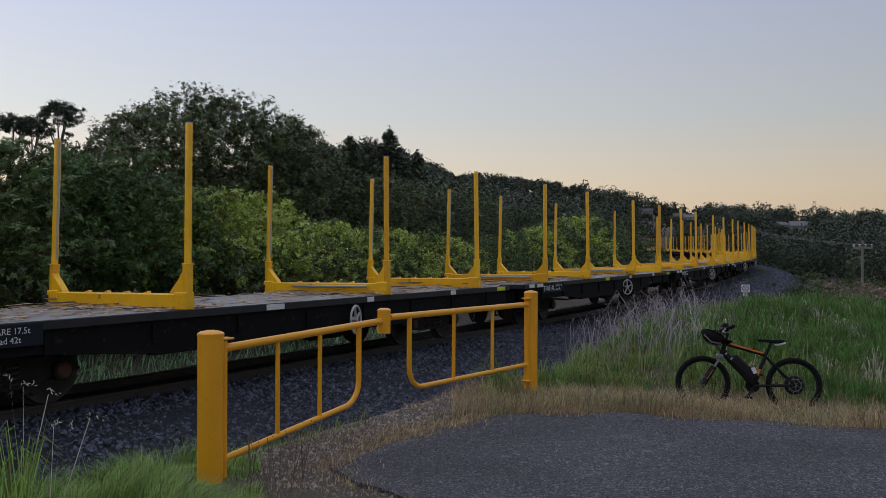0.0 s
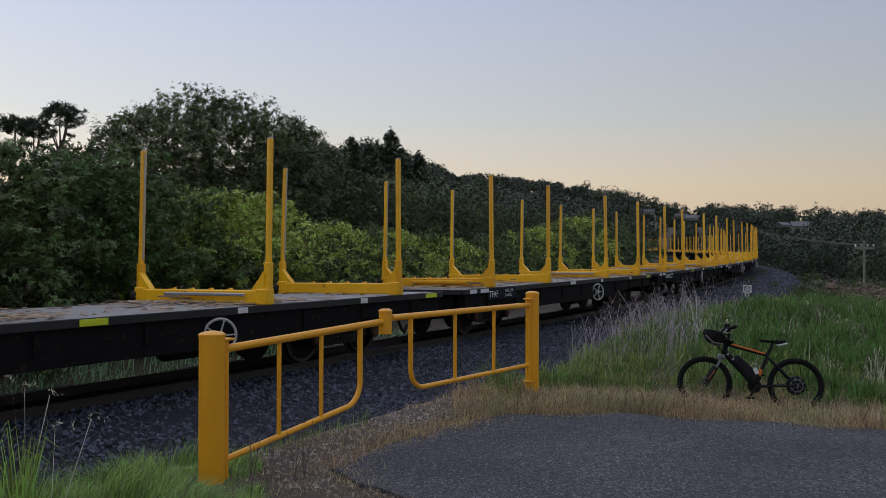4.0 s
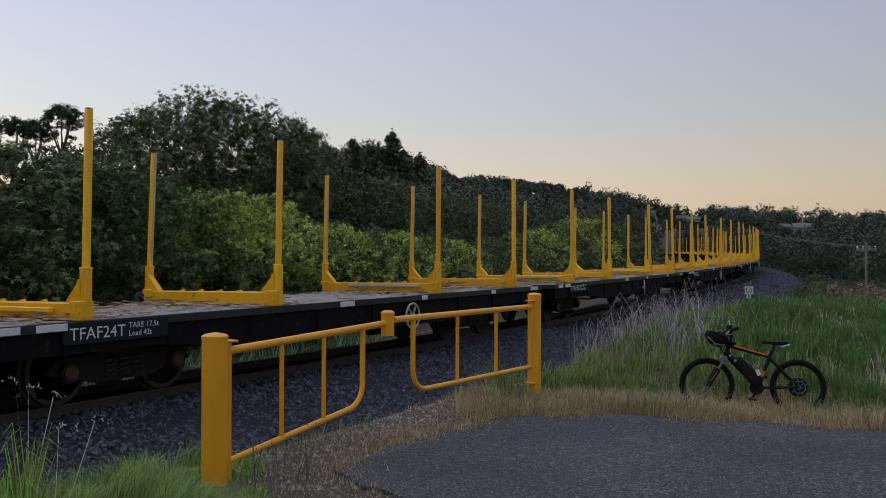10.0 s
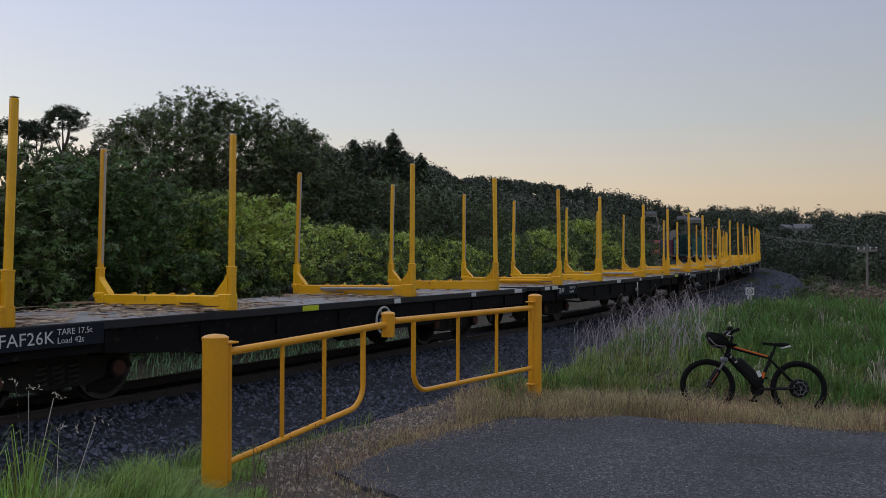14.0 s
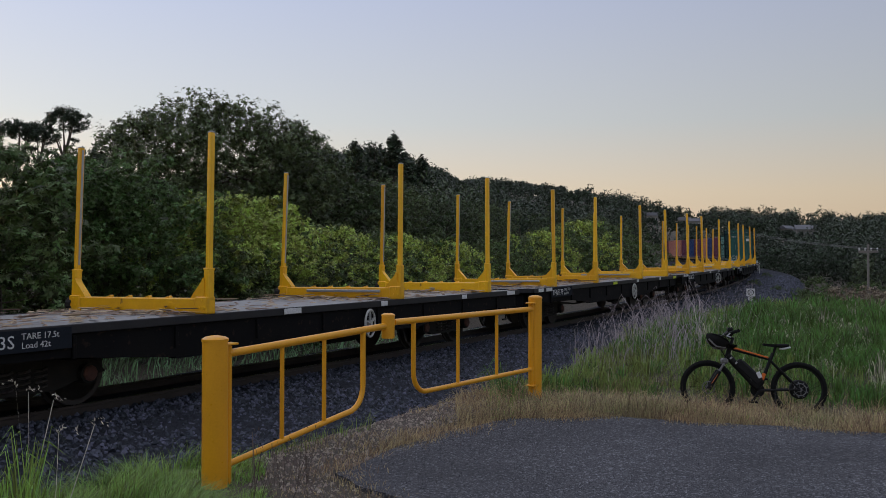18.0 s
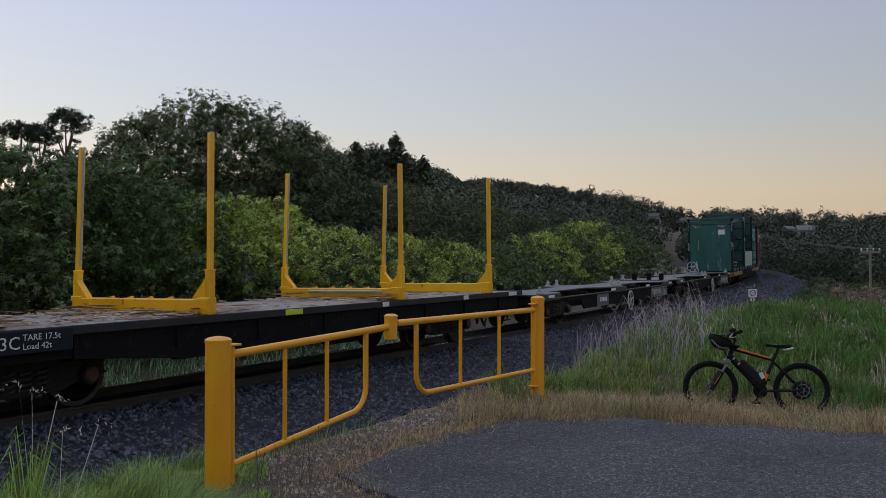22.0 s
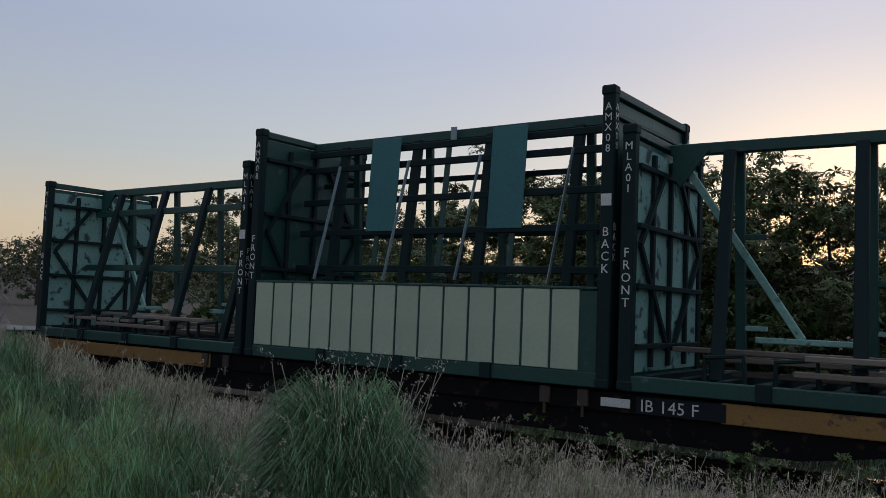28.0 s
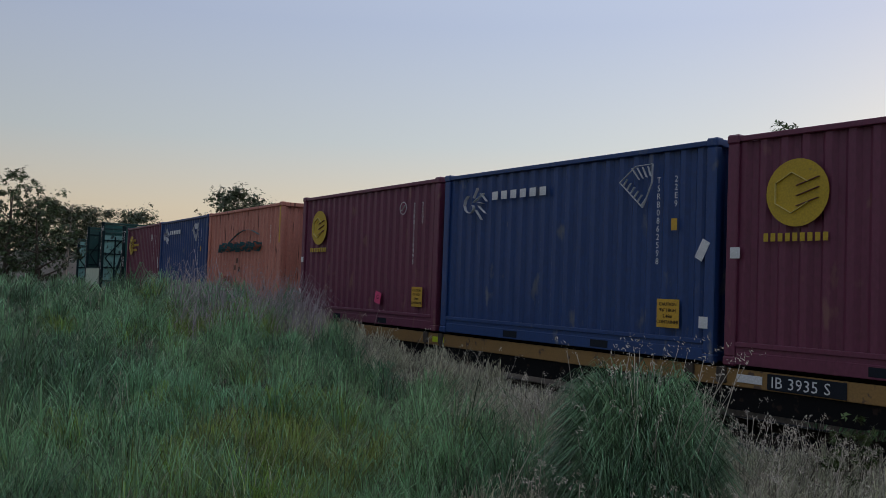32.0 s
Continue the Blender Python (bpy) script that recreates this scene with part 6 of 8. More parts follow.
HAW, FRESH, MIDB = "dense dark green hawthorn bush behind the track", "fresh yellow-green leafy bush behind the track", "mid-green feathery bush behind the track"
PROTO = {
    "dark": make_tree("hedge_bush", HAW, "bush", 11, 5.0, 2.7, 150, 26000, 0.064, LEAF_DARK, TRUNK, 0.12, 0.04, 0.5, "hedge along the railway"),
    "near": make_tree("hedge_bush", HAW, "bush", 12, 5.0, 2.9, 230, 70000, 0.042, LEAF_HAW, TRUNK, 0.12, 0.04, 0.5, "hedge along the railway"),
    "light": make_tree("hedge_bush", FRESH, "bush", 13, 4.0, 2.6, 190, 44000, 0.044, LEAF_LIGHT, TRUNK, 0.1, 0.05, 0.5, "hedge along the railway"),
    "mid": make_tree("hedge_bush", MIDB, "bush", 14, 4.0, 2.8, 140, 24000, 0.06, LEAF_MID, TRUNK, 0.1, 0.04, 0.45, "hedge along the railway"),
    # the backlit hedge's shade is put into this bush's darker leaf
    "holm": make_tree("hedge_bush", "bush behind the track, shade put into its dark leaf colour", "bush", 21, 4.0, 2.8, 130, 30000, 0.058, LEAF_FOREST, TRUNK, 0.1, 0.04, 0.5, "hedge along the railway"),
    "fill": make_tree("hedge_bush", HAW, "bush", 20, 4.0, 2.9, 60, 5000, 0.115, LEAF_DARK, TRUNK, 0.1, 0.04, 0.7, "hedge along the railway"),
    "oak": make_tree("oak_tree", "large dark broad-leaved tree above the hedge", "tree", 15, 11.0, 5.2, 300, 46000, 0.092, LEAF_FOREST, TRUNK, 0.35, 0.12, 0.65, "trees behind the railway"),
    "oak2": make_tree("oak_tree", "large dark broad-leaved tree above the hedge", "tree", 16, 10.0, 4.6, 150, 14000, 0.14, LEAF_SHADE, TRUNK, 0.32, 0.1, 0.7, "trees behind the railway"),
    "gum": make_tree("gum_tree", "open-crowned gum tree on the skyline", "tree", 17, 11.0, 4.5, 70, 9000, 0.17, LEAF_GUM, TRUNK_PALE, 0.3, 0.42, 0.6, "gum trees"),
    "pine": make_tree("pine_tree", "dark flat-topped pine on the skyline", "tree", 18, 12.0, 1.9, 80, 9000, 0.1, LEAF_PINE, TRUNK, 0.2, 0.68, 0.5, "pines on the skyline"),
}


def make_conifer():
    rng = np.random.default_rng(19)
    t = thing("conifer_tree", "tall dark pointed conifer on the skyline", "tree", "conifers on the skyline")
    sh = Shape().tube([(0, 0, -0.3), (0, 0, 6), (0, 0, 11.8)], [0.28, 0.18, 0.03], 8)
    clumps = []
    for k in range(60):
        z = 1.5 + 10.2 * k / 60
        a, r = k * 2.4, 2.9 * (1 - (z / 12.3) ** 2.4) * rng.uniform(0.55, 1.1)
        sh.tube([(0, 0, z), (r * math.cos(a), r * math.sin(a), z - 0.2 * r)], [0.05, 0.01], 5)
        for q in (0.45, 0.8, 1.0):
            clumps.append((q * r * math.cos(a), q * r * math.sin(a), z - 0.2 * r * q, 0.38, 0.6))
    clumps.append((0, 0, 11.6, 0.3, 2.0))
    part("trunk", sh, TRUNK, t, "", True)
    part("crown", leaf_mesh("crown", rng, clumps, 18000, 0.14, LEAF_PINE), None, t)
    return t


def make_stone_pine():
    """An umbrella crown of flat clouds on bare forked limbs."""
    rng = np.random.default_rng(22)
    t = thing("stone_pine", "umbrella pine with a flat dark crown and bare trunk", "tree", "pines on the skyline")
    sh = Shape().tube([(0, 0, -0.3), (0.1, 0.1, 4), (0, 0.1, 8.6)], [0.3, 0.24, 0.16], 9)
    clumps = []
    for k in range(13):
        a, out = k * 2.4, 1.45 * math.sqrt((k + 0.5) / 13)
        tip = (out * math.cos(a), out * math.sin(a), 11.0 - 0.7 * (out / 1.45) ** 2 + rng.uniform(-0.15, 0.15))
        if k % 3 == 1:
            sh.tube([(0, 0.1, 8.2 - 0.1 * k), (0.6 * tip[0], 0.6 * tip[1], 9.3), tip], [0.08, 0.055, 0.015], 6)
        for _ in range(7):
            clumps.append((tip[0] + rng.normal(0, 0.24), tip[1] + rng.normal(0, 0.24), tip[2] + rng.uniform(-0.55, 0.35), rng.uniform(0.2, 0.42), 0.6))
    for a in (0.6, 3.5):
        tip = (1.1 * math.cos(a), 1.1 * math.sin(a), 9.0)
        sh.tube([(0, 0, 7.4), tip], [0.07, 0.02], 6)
        clumps += [(tip[0] + rng.normal(0, 0.15), tip[1] + rng.normal(0, 0.15), tip[2] + 0.1, rng.uniform(0.15, 0.3), 0.5) for _ in range(5)]
    part("trunk", sh, TRUNK, t, "", True)
    part("crown", leaf_mesh("crown", rng, clumps, 14000, 0.075, LEAF_PINE), None, t)
    return t


SCRUB_LEAF = leaf_paint("dry_brown_scrub", (0.26, 0.2, 0.15), (0.16, 0.13, 0.09))
scrub = make_tree("scrub_bush", "low brown dry scrub on the bank", "bush", 23, 1.3, 1.2, 50, 16000, 0.035, SCRUB_LEAF, TRUNK, 0.03, 0.08, 0.6, "scrub on the bank")
for k, (turn, dist, size) in enumerate(((82.6, 31, 0.75), (83.6, 29, 0.8), (84.8, 27, 0.75), (86.0, 28, 0.9), (82.9, 42, 0.9))):
    x, y, z = polar(turn, dist)
    here = Matrix.Translation((x, y, z - 0.05)) @ Matrix.Rotation(1.7 * k, 4, "Z")
    if k:
        bush = copy_thing(scrub, here)
        bush.scale = (size, size, size)
    else:
        scrub.matrix_basis = here
PROTO["conifer"] = make_conifer()
PROTO["stone"] = make_stone_pine()
used = set()


def grow(kind, turn, dist, height, spin=None):
    """Plants a tree of that kind so that it stands height metres tall."""
    base = {"dark": 5.0, "near": 5.0, "light": 4.0, "mid": 4.0, "fill": 4.0, "holm": 4.0, "oak": 11.0, "oak2": 10.0, "gum": 11.0, "pine": 12.0, "conifer": 12.0, "stone": 11.6}[kind]
    spin = random.uniform(0, 6.28) if spin is None else spin
    x, y, z = polar(turn, dist)
    s = height / base
    if kind not in used:
        used.add(kind)
        ob = PROTO[kind]
        ob.matrix_basis = Matrix.Translation((x, y, z - 0.05)) @ Matrix.Rotation(spin, 4, "Z") @ Matrix.Diagonal((s, s, s, 1))
    else:
        ob = copy_thing(PROTO[kind], Matrix.Translation((x, y, z - 0.05)) @ Matrix.Rotation(spin, 4, "Z"))
        ob.scale = (s, s, s)
    return ob


def line_dist(turn, lat):
    """How far off the line lat metres behind the track lies in that direction."""
    a = radians(turn)
    d = np.linspace(8, 170, 1500)
    _, l = track_coords(d * math.sin(a), d * math.cos(a))
    i = int(np.argmax(l >= lat))
    return float(d[i]) if l[i] >= lat else 0.0


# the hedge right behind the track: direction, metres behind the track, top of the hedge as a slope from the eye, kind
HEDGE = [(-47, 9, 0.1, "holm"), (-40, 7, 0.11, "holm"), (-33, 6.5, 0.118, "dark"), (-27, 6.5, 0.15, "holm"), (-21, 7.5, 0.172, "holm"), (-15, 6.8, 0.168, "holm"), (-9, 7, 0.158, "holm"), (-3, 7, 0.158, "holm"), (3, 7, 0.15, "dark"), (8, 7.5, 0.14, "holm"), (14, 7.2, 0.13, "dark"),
         (20, 7, 0.12, "dark"), (25.5, 6.5, 0.13, "mid"), (29, 6, 0.13, "dark"), (32, 7, 0.12, "near"), (34, 6.6, 0.105, "near"), (35.8, 6.7, 0.112, "near"), (38, 6.5, 0.09, "near"), (41, 6.5, 0.07, "light"), (43, 6.2, 0.07, "light"), (45.5, 6.4, 0.06, "light"),
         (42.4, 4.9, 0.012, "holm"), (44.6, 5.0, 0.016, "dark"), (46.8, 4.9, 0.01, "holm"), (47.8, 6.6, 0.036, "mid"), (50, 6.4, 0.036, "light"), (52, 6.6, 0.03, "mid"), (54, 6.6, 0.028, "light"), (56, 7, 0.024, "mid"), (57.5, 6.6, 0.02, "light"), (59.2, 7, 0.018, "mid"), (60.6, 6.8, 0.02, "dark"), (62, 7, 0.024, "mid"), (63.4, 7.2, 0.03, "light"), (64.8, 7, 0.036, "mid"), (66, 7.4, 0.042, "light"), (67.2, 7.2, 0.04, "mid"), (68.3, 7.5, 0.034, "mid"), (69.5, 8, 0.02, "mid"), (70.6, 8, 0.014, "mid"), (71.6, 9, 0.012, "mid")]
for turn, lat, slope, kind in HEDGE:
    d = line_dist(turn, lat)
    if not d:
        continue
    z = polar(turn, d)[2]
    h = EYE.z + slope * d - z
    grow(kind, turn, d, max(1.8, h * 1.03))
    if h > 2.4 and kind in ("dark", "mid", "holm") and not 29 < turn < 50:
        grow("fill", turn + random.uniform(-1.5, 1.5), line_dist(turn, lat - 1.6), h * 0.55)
    if turn < 15:
        for back, share in ((2.2, 0.7),):
            grow("fill", turn + random.uniform(-2.5, 2.5), line_dist(turn, lat + back), h * share)

# the trees behind it: direction, distance, slope of the top, kind
WOOD = [(27, 30, 0.13, "oak2"), (30.9, 115, 0.142, "stone"), (32.0, 118, 0.141, "stone"), (33.45, 110, 0.159, "stone"), (35, 38, 0.125, "oak2"), (37, 44, 0.15, "oak2"), (39, 42, 0.17, "oak"), (41.5, 44, 0.19, "oak"), (44, 43, 0.183, "oak"), (46.3, 44, 0.165, "oak"), (47.5, 70, 0.16, "pine"), (51.3, 75, 0.132, "conifer"), (52.2, 78, 0.137, "pine"), (53.8, 76, 0.141, "conifer"), (54.5, 78, 0.12, "conifer"), (55.7, 80, 0.115, "conifer"), (48.5, 45, 0.13, "oak2"), (50, 48, 0.115, "oak2"),
        (52, 48, 0.095, "oak2"), (53.5, 52, 0.095, "oak"), (55.5, 55, 0.085, "oak2"), (57.5, 58, 0.072, "oak2"), (60, 62, 0.065, "oak"), (62.3, 66, 0.058, "oak2"), (64.5, 72, 0.06, "oak2"), (67, 78, 0.05, "oak"), (69.5, 84, 0.045, "oak2"),
        (-80, 42, 0.11, "oak2"), (-78.2, 40, 0.08, "oak2"), (-76.8, 75, 0.075, "gum"), (-75.6, 115, 0.068, "gum"), (-72.9, 115, 0.072, "gum"), (-70.8, 120, 0.05, "oak2"), (-69, 110, 0.05, "oak2"), (-66.6, 105, 0.102, "gum"), (-64.3, 105, 0.058, "oak2"), (-62, 100, 0.05, "oak2"), (-59, 95, 0.05, "oak2"), (-56, 85, 0.055, "oak2"), (-52, 75, 0.06, "oak2"), (-48, 50, 0.118, "oak2"), (-45, 47, 0.11, "oak2"), (-42.3, 45, 0.122, "oak2"), (-36, 42, 0.1, "oak2"), (-22, 36, 0.17, "oak2"), (14, 60, 0.09, "oak2"), (18, 60, 0.1, "oak2"), (22, 45, 0.12, "oak")]
for turn, dist, slope, kind in WOOD:
    z = polar(turn, dist)[2]
    grow(kind, turn, dist, EYE.z + slope * dist - z)

# green bushes down the bank beyond the bicycle: direction, distance, slope of the top
for turn, dist, slope in ((75.6, 66, -0.03), (76.9, 60, -0.032), (78.2, 56, -0.031), (79.6, 53, -0.033), (81.0, 50, -0.03), (82.4, 56, -0.026), (83.6, 52, -0.024), (77.6, 78, -0.022), (80.3, 74, -0.02)):
    grow("mid", turn, dist, max(0.9, EYE.z + slope * dist - polar(turn, dist)[2]))

# ---- far woods over the hills ----
LEAF_FAR = leaf_paint("far_wood_leaf", (0.042, 0.06, 0.034), (0.028, 0.042, 0.025), 0.1, 0.7)
SKY_TURN = [20, 30, 46, 50, 52, 54, 56, 58, 61.6, 65.3, 68.9, 72.5, 76, 79, 82.3, 84.1, 92, 110]
SKY_SLOPE = [0.1, 0.12, 0.14, 0.125, 0.13, 0.13, 0.11, 0.088, 0.086, 0.077, 0.07, 0.055, 0.053, 0.052, 0.044, 0.044, 0.04, 0.03]


HOUSES = [(79.85, 300, 10, 7, 2.6, 1, -70), (78.75, 310, 6, 5, 2.4, 1, -30), (72.6, 390, 9, 6, 2.6, 0, -70), (73.4, 385, 8, 6, 2.6, 1, -80), (70.6, 350, 9, 6, 2.6, 0, -55)]
HOUSE_VIEWS = []
for row in HOUSES:
    px, py, pz = polar(row[0], row[1])
    HOUSE_VIEWS.append((row[0], row[1], (pz + 0.8 - 1.95) / row[1]))


def far_woods(seed, count, turn0, turn1, d0, d1, leaves, leaf):
    rng = np.random.default_rng(seed)
    vs = []
    turn = rng.uniform(turn0, turn1, count)
    dist = d0 * (d1 / d0) ** rng.uniform(0, 1, count)
    x, y = dist * np.sin(np.radians(turn)), dist * np.cos(np.radians(turn))
    s, lat = track_coords(x, y)
    keep = (np.abs(lat) > 12) | (np.abs(s) > 215)
    x, y, dist, turn = x[keep], y[keep], dist[keep], turn[keep]
    z = ground_height(x, y)
    cap = np.interp(turn, SKY_TURN, SKY_SLOPE) * dist + 1.95 - z
    for ht, hd, hs_ in HOUSE_VIEWS:
        hide = (np.abs(turn - ht) < 0.75) & (dist < hd)
        cap = np.where(hide, np.minimum(cap, hs_ * dist + 1.95 - z), cap)
    h = np.minimum(rng.uniform(4, 11, len(x)), np.maximum(cap * (rng.uniform(0.68, 1.1, len(x)) + 0.3 * (rng.uniform(0, 1, len(x)) > 0.94)), 1.6))
    r = h * rng.uniform(0.25, 0.45, len(x))
    n = len(x)
    k = np.repeat(np.arange(n), leaves)
    d = rng.normal(0, 1, (len(k), 3))
    d /= np.linalg.norm(d, axis=1)[:, None]
    lump = 1 + 0.25 * np.sin(d[:, 0] * 5 + k) * np.cos(d[:, 2] * 4 + k * 1.7)
    c = np.stack([x[k], y[k], z[k] + h[k] * 0.55], -1) + d * np.stack([r[k], r[k], h[k] * 0.45], -1) * (lump * rng.uniform(0.7, 1.0, len(k)))[:, None]
    a = rng.normal(0, 1, (len(k), 3))
    a /= np.linalg.norm(a, axis=1)[:, None]
    b = np.cross(a, d)
    sz = (dist[k] * 0.0014 + 0.09) * rng.uniform(0.6, 1.3, len(k))
    v = np.stack([c - a * sz[:, None], c + b * sz[:, None], c + a * sz[:, None]], 1).reshape(-1, 3)
    me = net("far_woods", v, np.arange(len(v)).reshape(-1, 3), leaf)
    return tagged(new("far_woods", me), "dark wooded hillside across the valley", "woodland", kind="stuff")


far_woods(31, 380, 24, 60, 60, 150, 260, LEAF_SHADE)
far_woods(32, 1900, 46, 92, 110, 450, 240, LEAF_FAR)
far_woods(33, 420, -90, -30, 110, 350, 150, LEAF_FAR)
far_woods(35, 170, 72, 95, 48, 110, 420, LEAF_GUM)

# ---- grass ----
GRASS = paint("green_grass_blade", (0.2, 0.3, 0.06), 0.5, other=(0.28, 0.28, 0.1), amount=0.9, scale=0.45, fine=3, bump=0, island=0.65, translucent=0.2)
GRASS_DRY = paint("dry_grass_blade", (0.47, 0.33, 0.19), 0.75, other=(0.27, 0.25, 0.13), amount=0.9, scale=0.9, fine=3, bump=0, island=0.6, translucent=0.25)
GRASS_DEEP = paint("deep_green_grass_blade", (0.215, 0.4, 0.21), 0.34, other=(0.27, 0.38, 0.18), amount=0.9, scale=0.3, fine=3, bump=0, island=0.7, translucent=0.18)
GRASS_PALE = paint("pale_bleached_grass", (0.56, 0.52, 0.4), 0.75, other=(0.24, 0.27, 0.16), amount=0.9, scale=1.3, fine=3, bump=0, island=0.65, translucent=0.3)


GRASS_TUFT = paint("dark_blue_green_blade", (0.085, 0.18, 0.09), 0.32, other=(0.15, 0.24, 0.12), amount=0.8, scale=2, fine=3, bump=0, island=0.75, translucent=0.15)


GRASS_LUSH = paint("lush_green_blade", (0.095, 0.2, 0.04), 0.5, other=(0.14, 0.24, 0.055), amount=0.9, scale=0.6, fine=3, bump=0, island=0.6, translucent=0.2)
GRASS_FRESH = paint("fresh_bright_grass_blade", (0.25, 0.37, 0.07), 0.5, other=(0.13, 0.24, 0.055), amount=0.9, scale=1.6, fine=3, bump=0, island=0.75, translucent=0.25)


def blades(name, label, seed, x, y, height, width, material, lean=0.35, z=None, wind=(0.25, 0.1), arch=0.0, away=None):
    """Grass as one sheet of bent, tapered blades; arch lets their tips fall over."""
    rng = np.random.default_rng(seed)
    n = len(x)
    z = ground_height(x, y) - 0.03 if z is None else z
    h = height * rng.uniform(0.5, 1.3, n)
    a = rng.uniform(0, 6.28, n)
    swirl = 1.7 * np.sin(x * 1.1 + 0.6 * y) + 1.3 * np.sin(y * 1.7 - 0.8 * x) + 0.8 * np.sin(3.1 * x + 2.2 * y)
    lx = rng.normal(0, lean, n) + wind[0] + 0.35 * np.cos(swirl)
    ly = rng.normal(0, lean, n) + wind[1] + 0.35 * np.sin(swirl)
    h = h * (1 + 0.3 * np.sin(x * 2.3 + 1.3) * np.cos(y * 2.9 + 0.4)) * (1 + 0.22 * np.sin(x * 6.1 + y) * np.cos(y * 5.3 - x))
    w = width * (0.45 + 0.06 * np.hypot(x, y)) * rng.uniform(0.6, 1.4, n)
    sx, sy = np.cos(a) * w, np.sin(a) * w
    p = np.stack([x, y, z], -1)
    side = np.stack([sx, sy, np.zeros(n)], -1)
    if arch:
        k = arch * rng.uniform(0.5, 1.3, n)
        ln = np.hypot(lx, ly) + 0.15
        ux, uy = lx / ln, ly / ln
        if away is not None:
            ux, uy = 0.75 * away[0] + 0.35 * ux, 0.75 * away[1] + 0.35 * uy

        def along(out, up):
            return p + np.stack([ux * h * out * k, uy * h * out * k, h * up], -1)
        m1, m2, tip = along(0.12, 0.52), along(0.42, 0.9 - 0.1 * k), along(0.85, 0.95 - 0.5 * k)
        v = np.stack([p - side * 0.8, p + side * 0.8, m1 - side, m1 + side, m2 - side * 0.7, m2 + side * 0.7, tip], 1).reshape(-1, 3)
        b = 7 * np.arange(n)[:, None]
        f = np.concatenate([b + np.array([q]) for q in ([0, 1, 3], [0, 3, 2], [2, 3, 5], [2, 5, 4], [4, 5, 6])])
    else:
        mid = p + np.stack([lx * h * 0.28, ly * h * 0.28, h * 0.58], -1)
        tip = p + np.stack([lx * h * 0.95, ly * h * 0.95, h * (1 - 0.3 * np.clip(np.hypot(lx, ly), 0, 1.4))], -1)
        v = np.stack([p - side, p + side, mid - side * 0.75, mid + side * 0.75, tip], 1).reshape(-1, 3)
        b = 5 * np.arange(n)[:, None]
        f = np.concatenate([b + np.array([q]) for q in ([0, 1, 3], [0, 3, 2], [2, 3, 4])])
    return tagged(new(name, net(name, v, f, material)), label, "grass", kind="stuff")


def scatter(seed, n, turn0, turn1, d0, d1, power=1.0):
    rng = np.random.default_rng(seed)
    a = np.radians(rng.uniform(turn0, turn1, n))
    d = d0 + (d1 - d0) * rng.uniform(0, 1, n) ** power
    return d * np.sin(a), d * np.cos(a)


def off_asphalt(x, y, edge=0.0):
    left = np.interp(y, [-6, 0, 2.4, 3.4, 4.5], [3.0, 4.2, 4.8, 5.05, 5.4])
    right = np.interp(y, [-9, -2, 0.98, 2.6, 3.6, 4.45, 4.7], [12, 10.3, 9.72, 9.3, 9.05, 8.3, 7.3])
    return ~((y < np.interp(x, [5.4, 6.4, 7.3], [4.52, 4.68, 4.72]) - edge) & (x > left + edge) & (x < right - edge))


def lat_of(x, y):
    return track_coords(x, y)[1]


def tussocks(seed, x, y, count, radius):
    """Spreads count blades round each clump, with the way each leans."""
    rng = np.random.default_rng(seed)
    k = np.repeat(np.arange(len(x)), count)
    a, r = rng.uniform(0, 6.28, len(k)), rng.uniform(0, 1, len(k))
    size = (radius * rng.uniform(0.6, 1.4, len(x)))[k]
    tall = rng.uniform(0.65, 1.3, len(x))[k] * (1.05 - 0.35 * r)
    return x[k] + size * r * np.cos(a), y[k] + size * r * np.sin(a), (np.cos(a) * (0.3 + 0.7 * r), np.sin(a) * (0.3 + 0.7 * r)), tall


def edge_of_grass(x):
    """How near to the track the grass grows, along its length."""
    return np.interp(x, [-20, -1, 2.5, 14, 18, 26, 60], [-1.75, -1.75, -4.2, -4.3, -3.5, -2.9, -2.9])


# the long verge on the far left of the gate
x, y = scatter(41, 56000, -82, -14, 4.4, 30, 1.3)
l = lat_of(x, y)


def pale_side(x, l):
    """Above nought where the verge is bleached, below where it is lush."""
    return np.maximum(l - np.interp(x, [-20, -9, -6], [-3.0, -3.9, -4.9]), (x + 4.9) * 0.9)


lush = pale_side(x, l) + 0.35 * np.sin(2.3 * x + y)
k = lush < 0
# the dark blade colour stands in for shade between the tussocks
blades("verge_grass", "long green grass bending on the railway verge, darkened for shaded gaps", 42, x[k], y[k], 0.15, 0.0038, GRASS_TUFT, 0.6)
x, y = scatter(40, 2000, -82, -30, 4.4, 21, 1.3)
l = lat_of(x, y)
k = pale_side(x, l) + 0.2 + 0.4 * np.sin(2.3 * x + y) < 0
spot_x, spot_y = x[k], y[k]
kind_of = np.sin(0.9 * spot_x + 1.7) + np.sin(1.3 * spot_y + 0.4 * spot_x) + np.random.default_rng(24).normal(0, 0.9, len(spot_x))
for low_, high_, seed, blade, label in ((-9, -0.7, 39, GRASS_TUFT, "dark green tussocks of long grass arching over on the verge"), (-0.7, 1.5, 25, GRASS_DEEP, "blue-green tussocks of long grass arching over on the verge"), (1.5, 9, 23, GRASS, "yellow-green tussocks of long grass on the verge")):
    m = (kind_of > low_) & (kind_of <= high_)
    x, y, away, tall = tussocks(seed, spot_x[m], spot_y[m], 62, 0.19)
    blades("grass_tussocks", label, seed + 1, x, y, 0.44 * tall, 0.0038, blade, 0.3, arch=1.15, away=away)
x, y = scatter(43, 60000, -80, -8, 4.4, 22, 1.1)
l = lat_of(x, y)
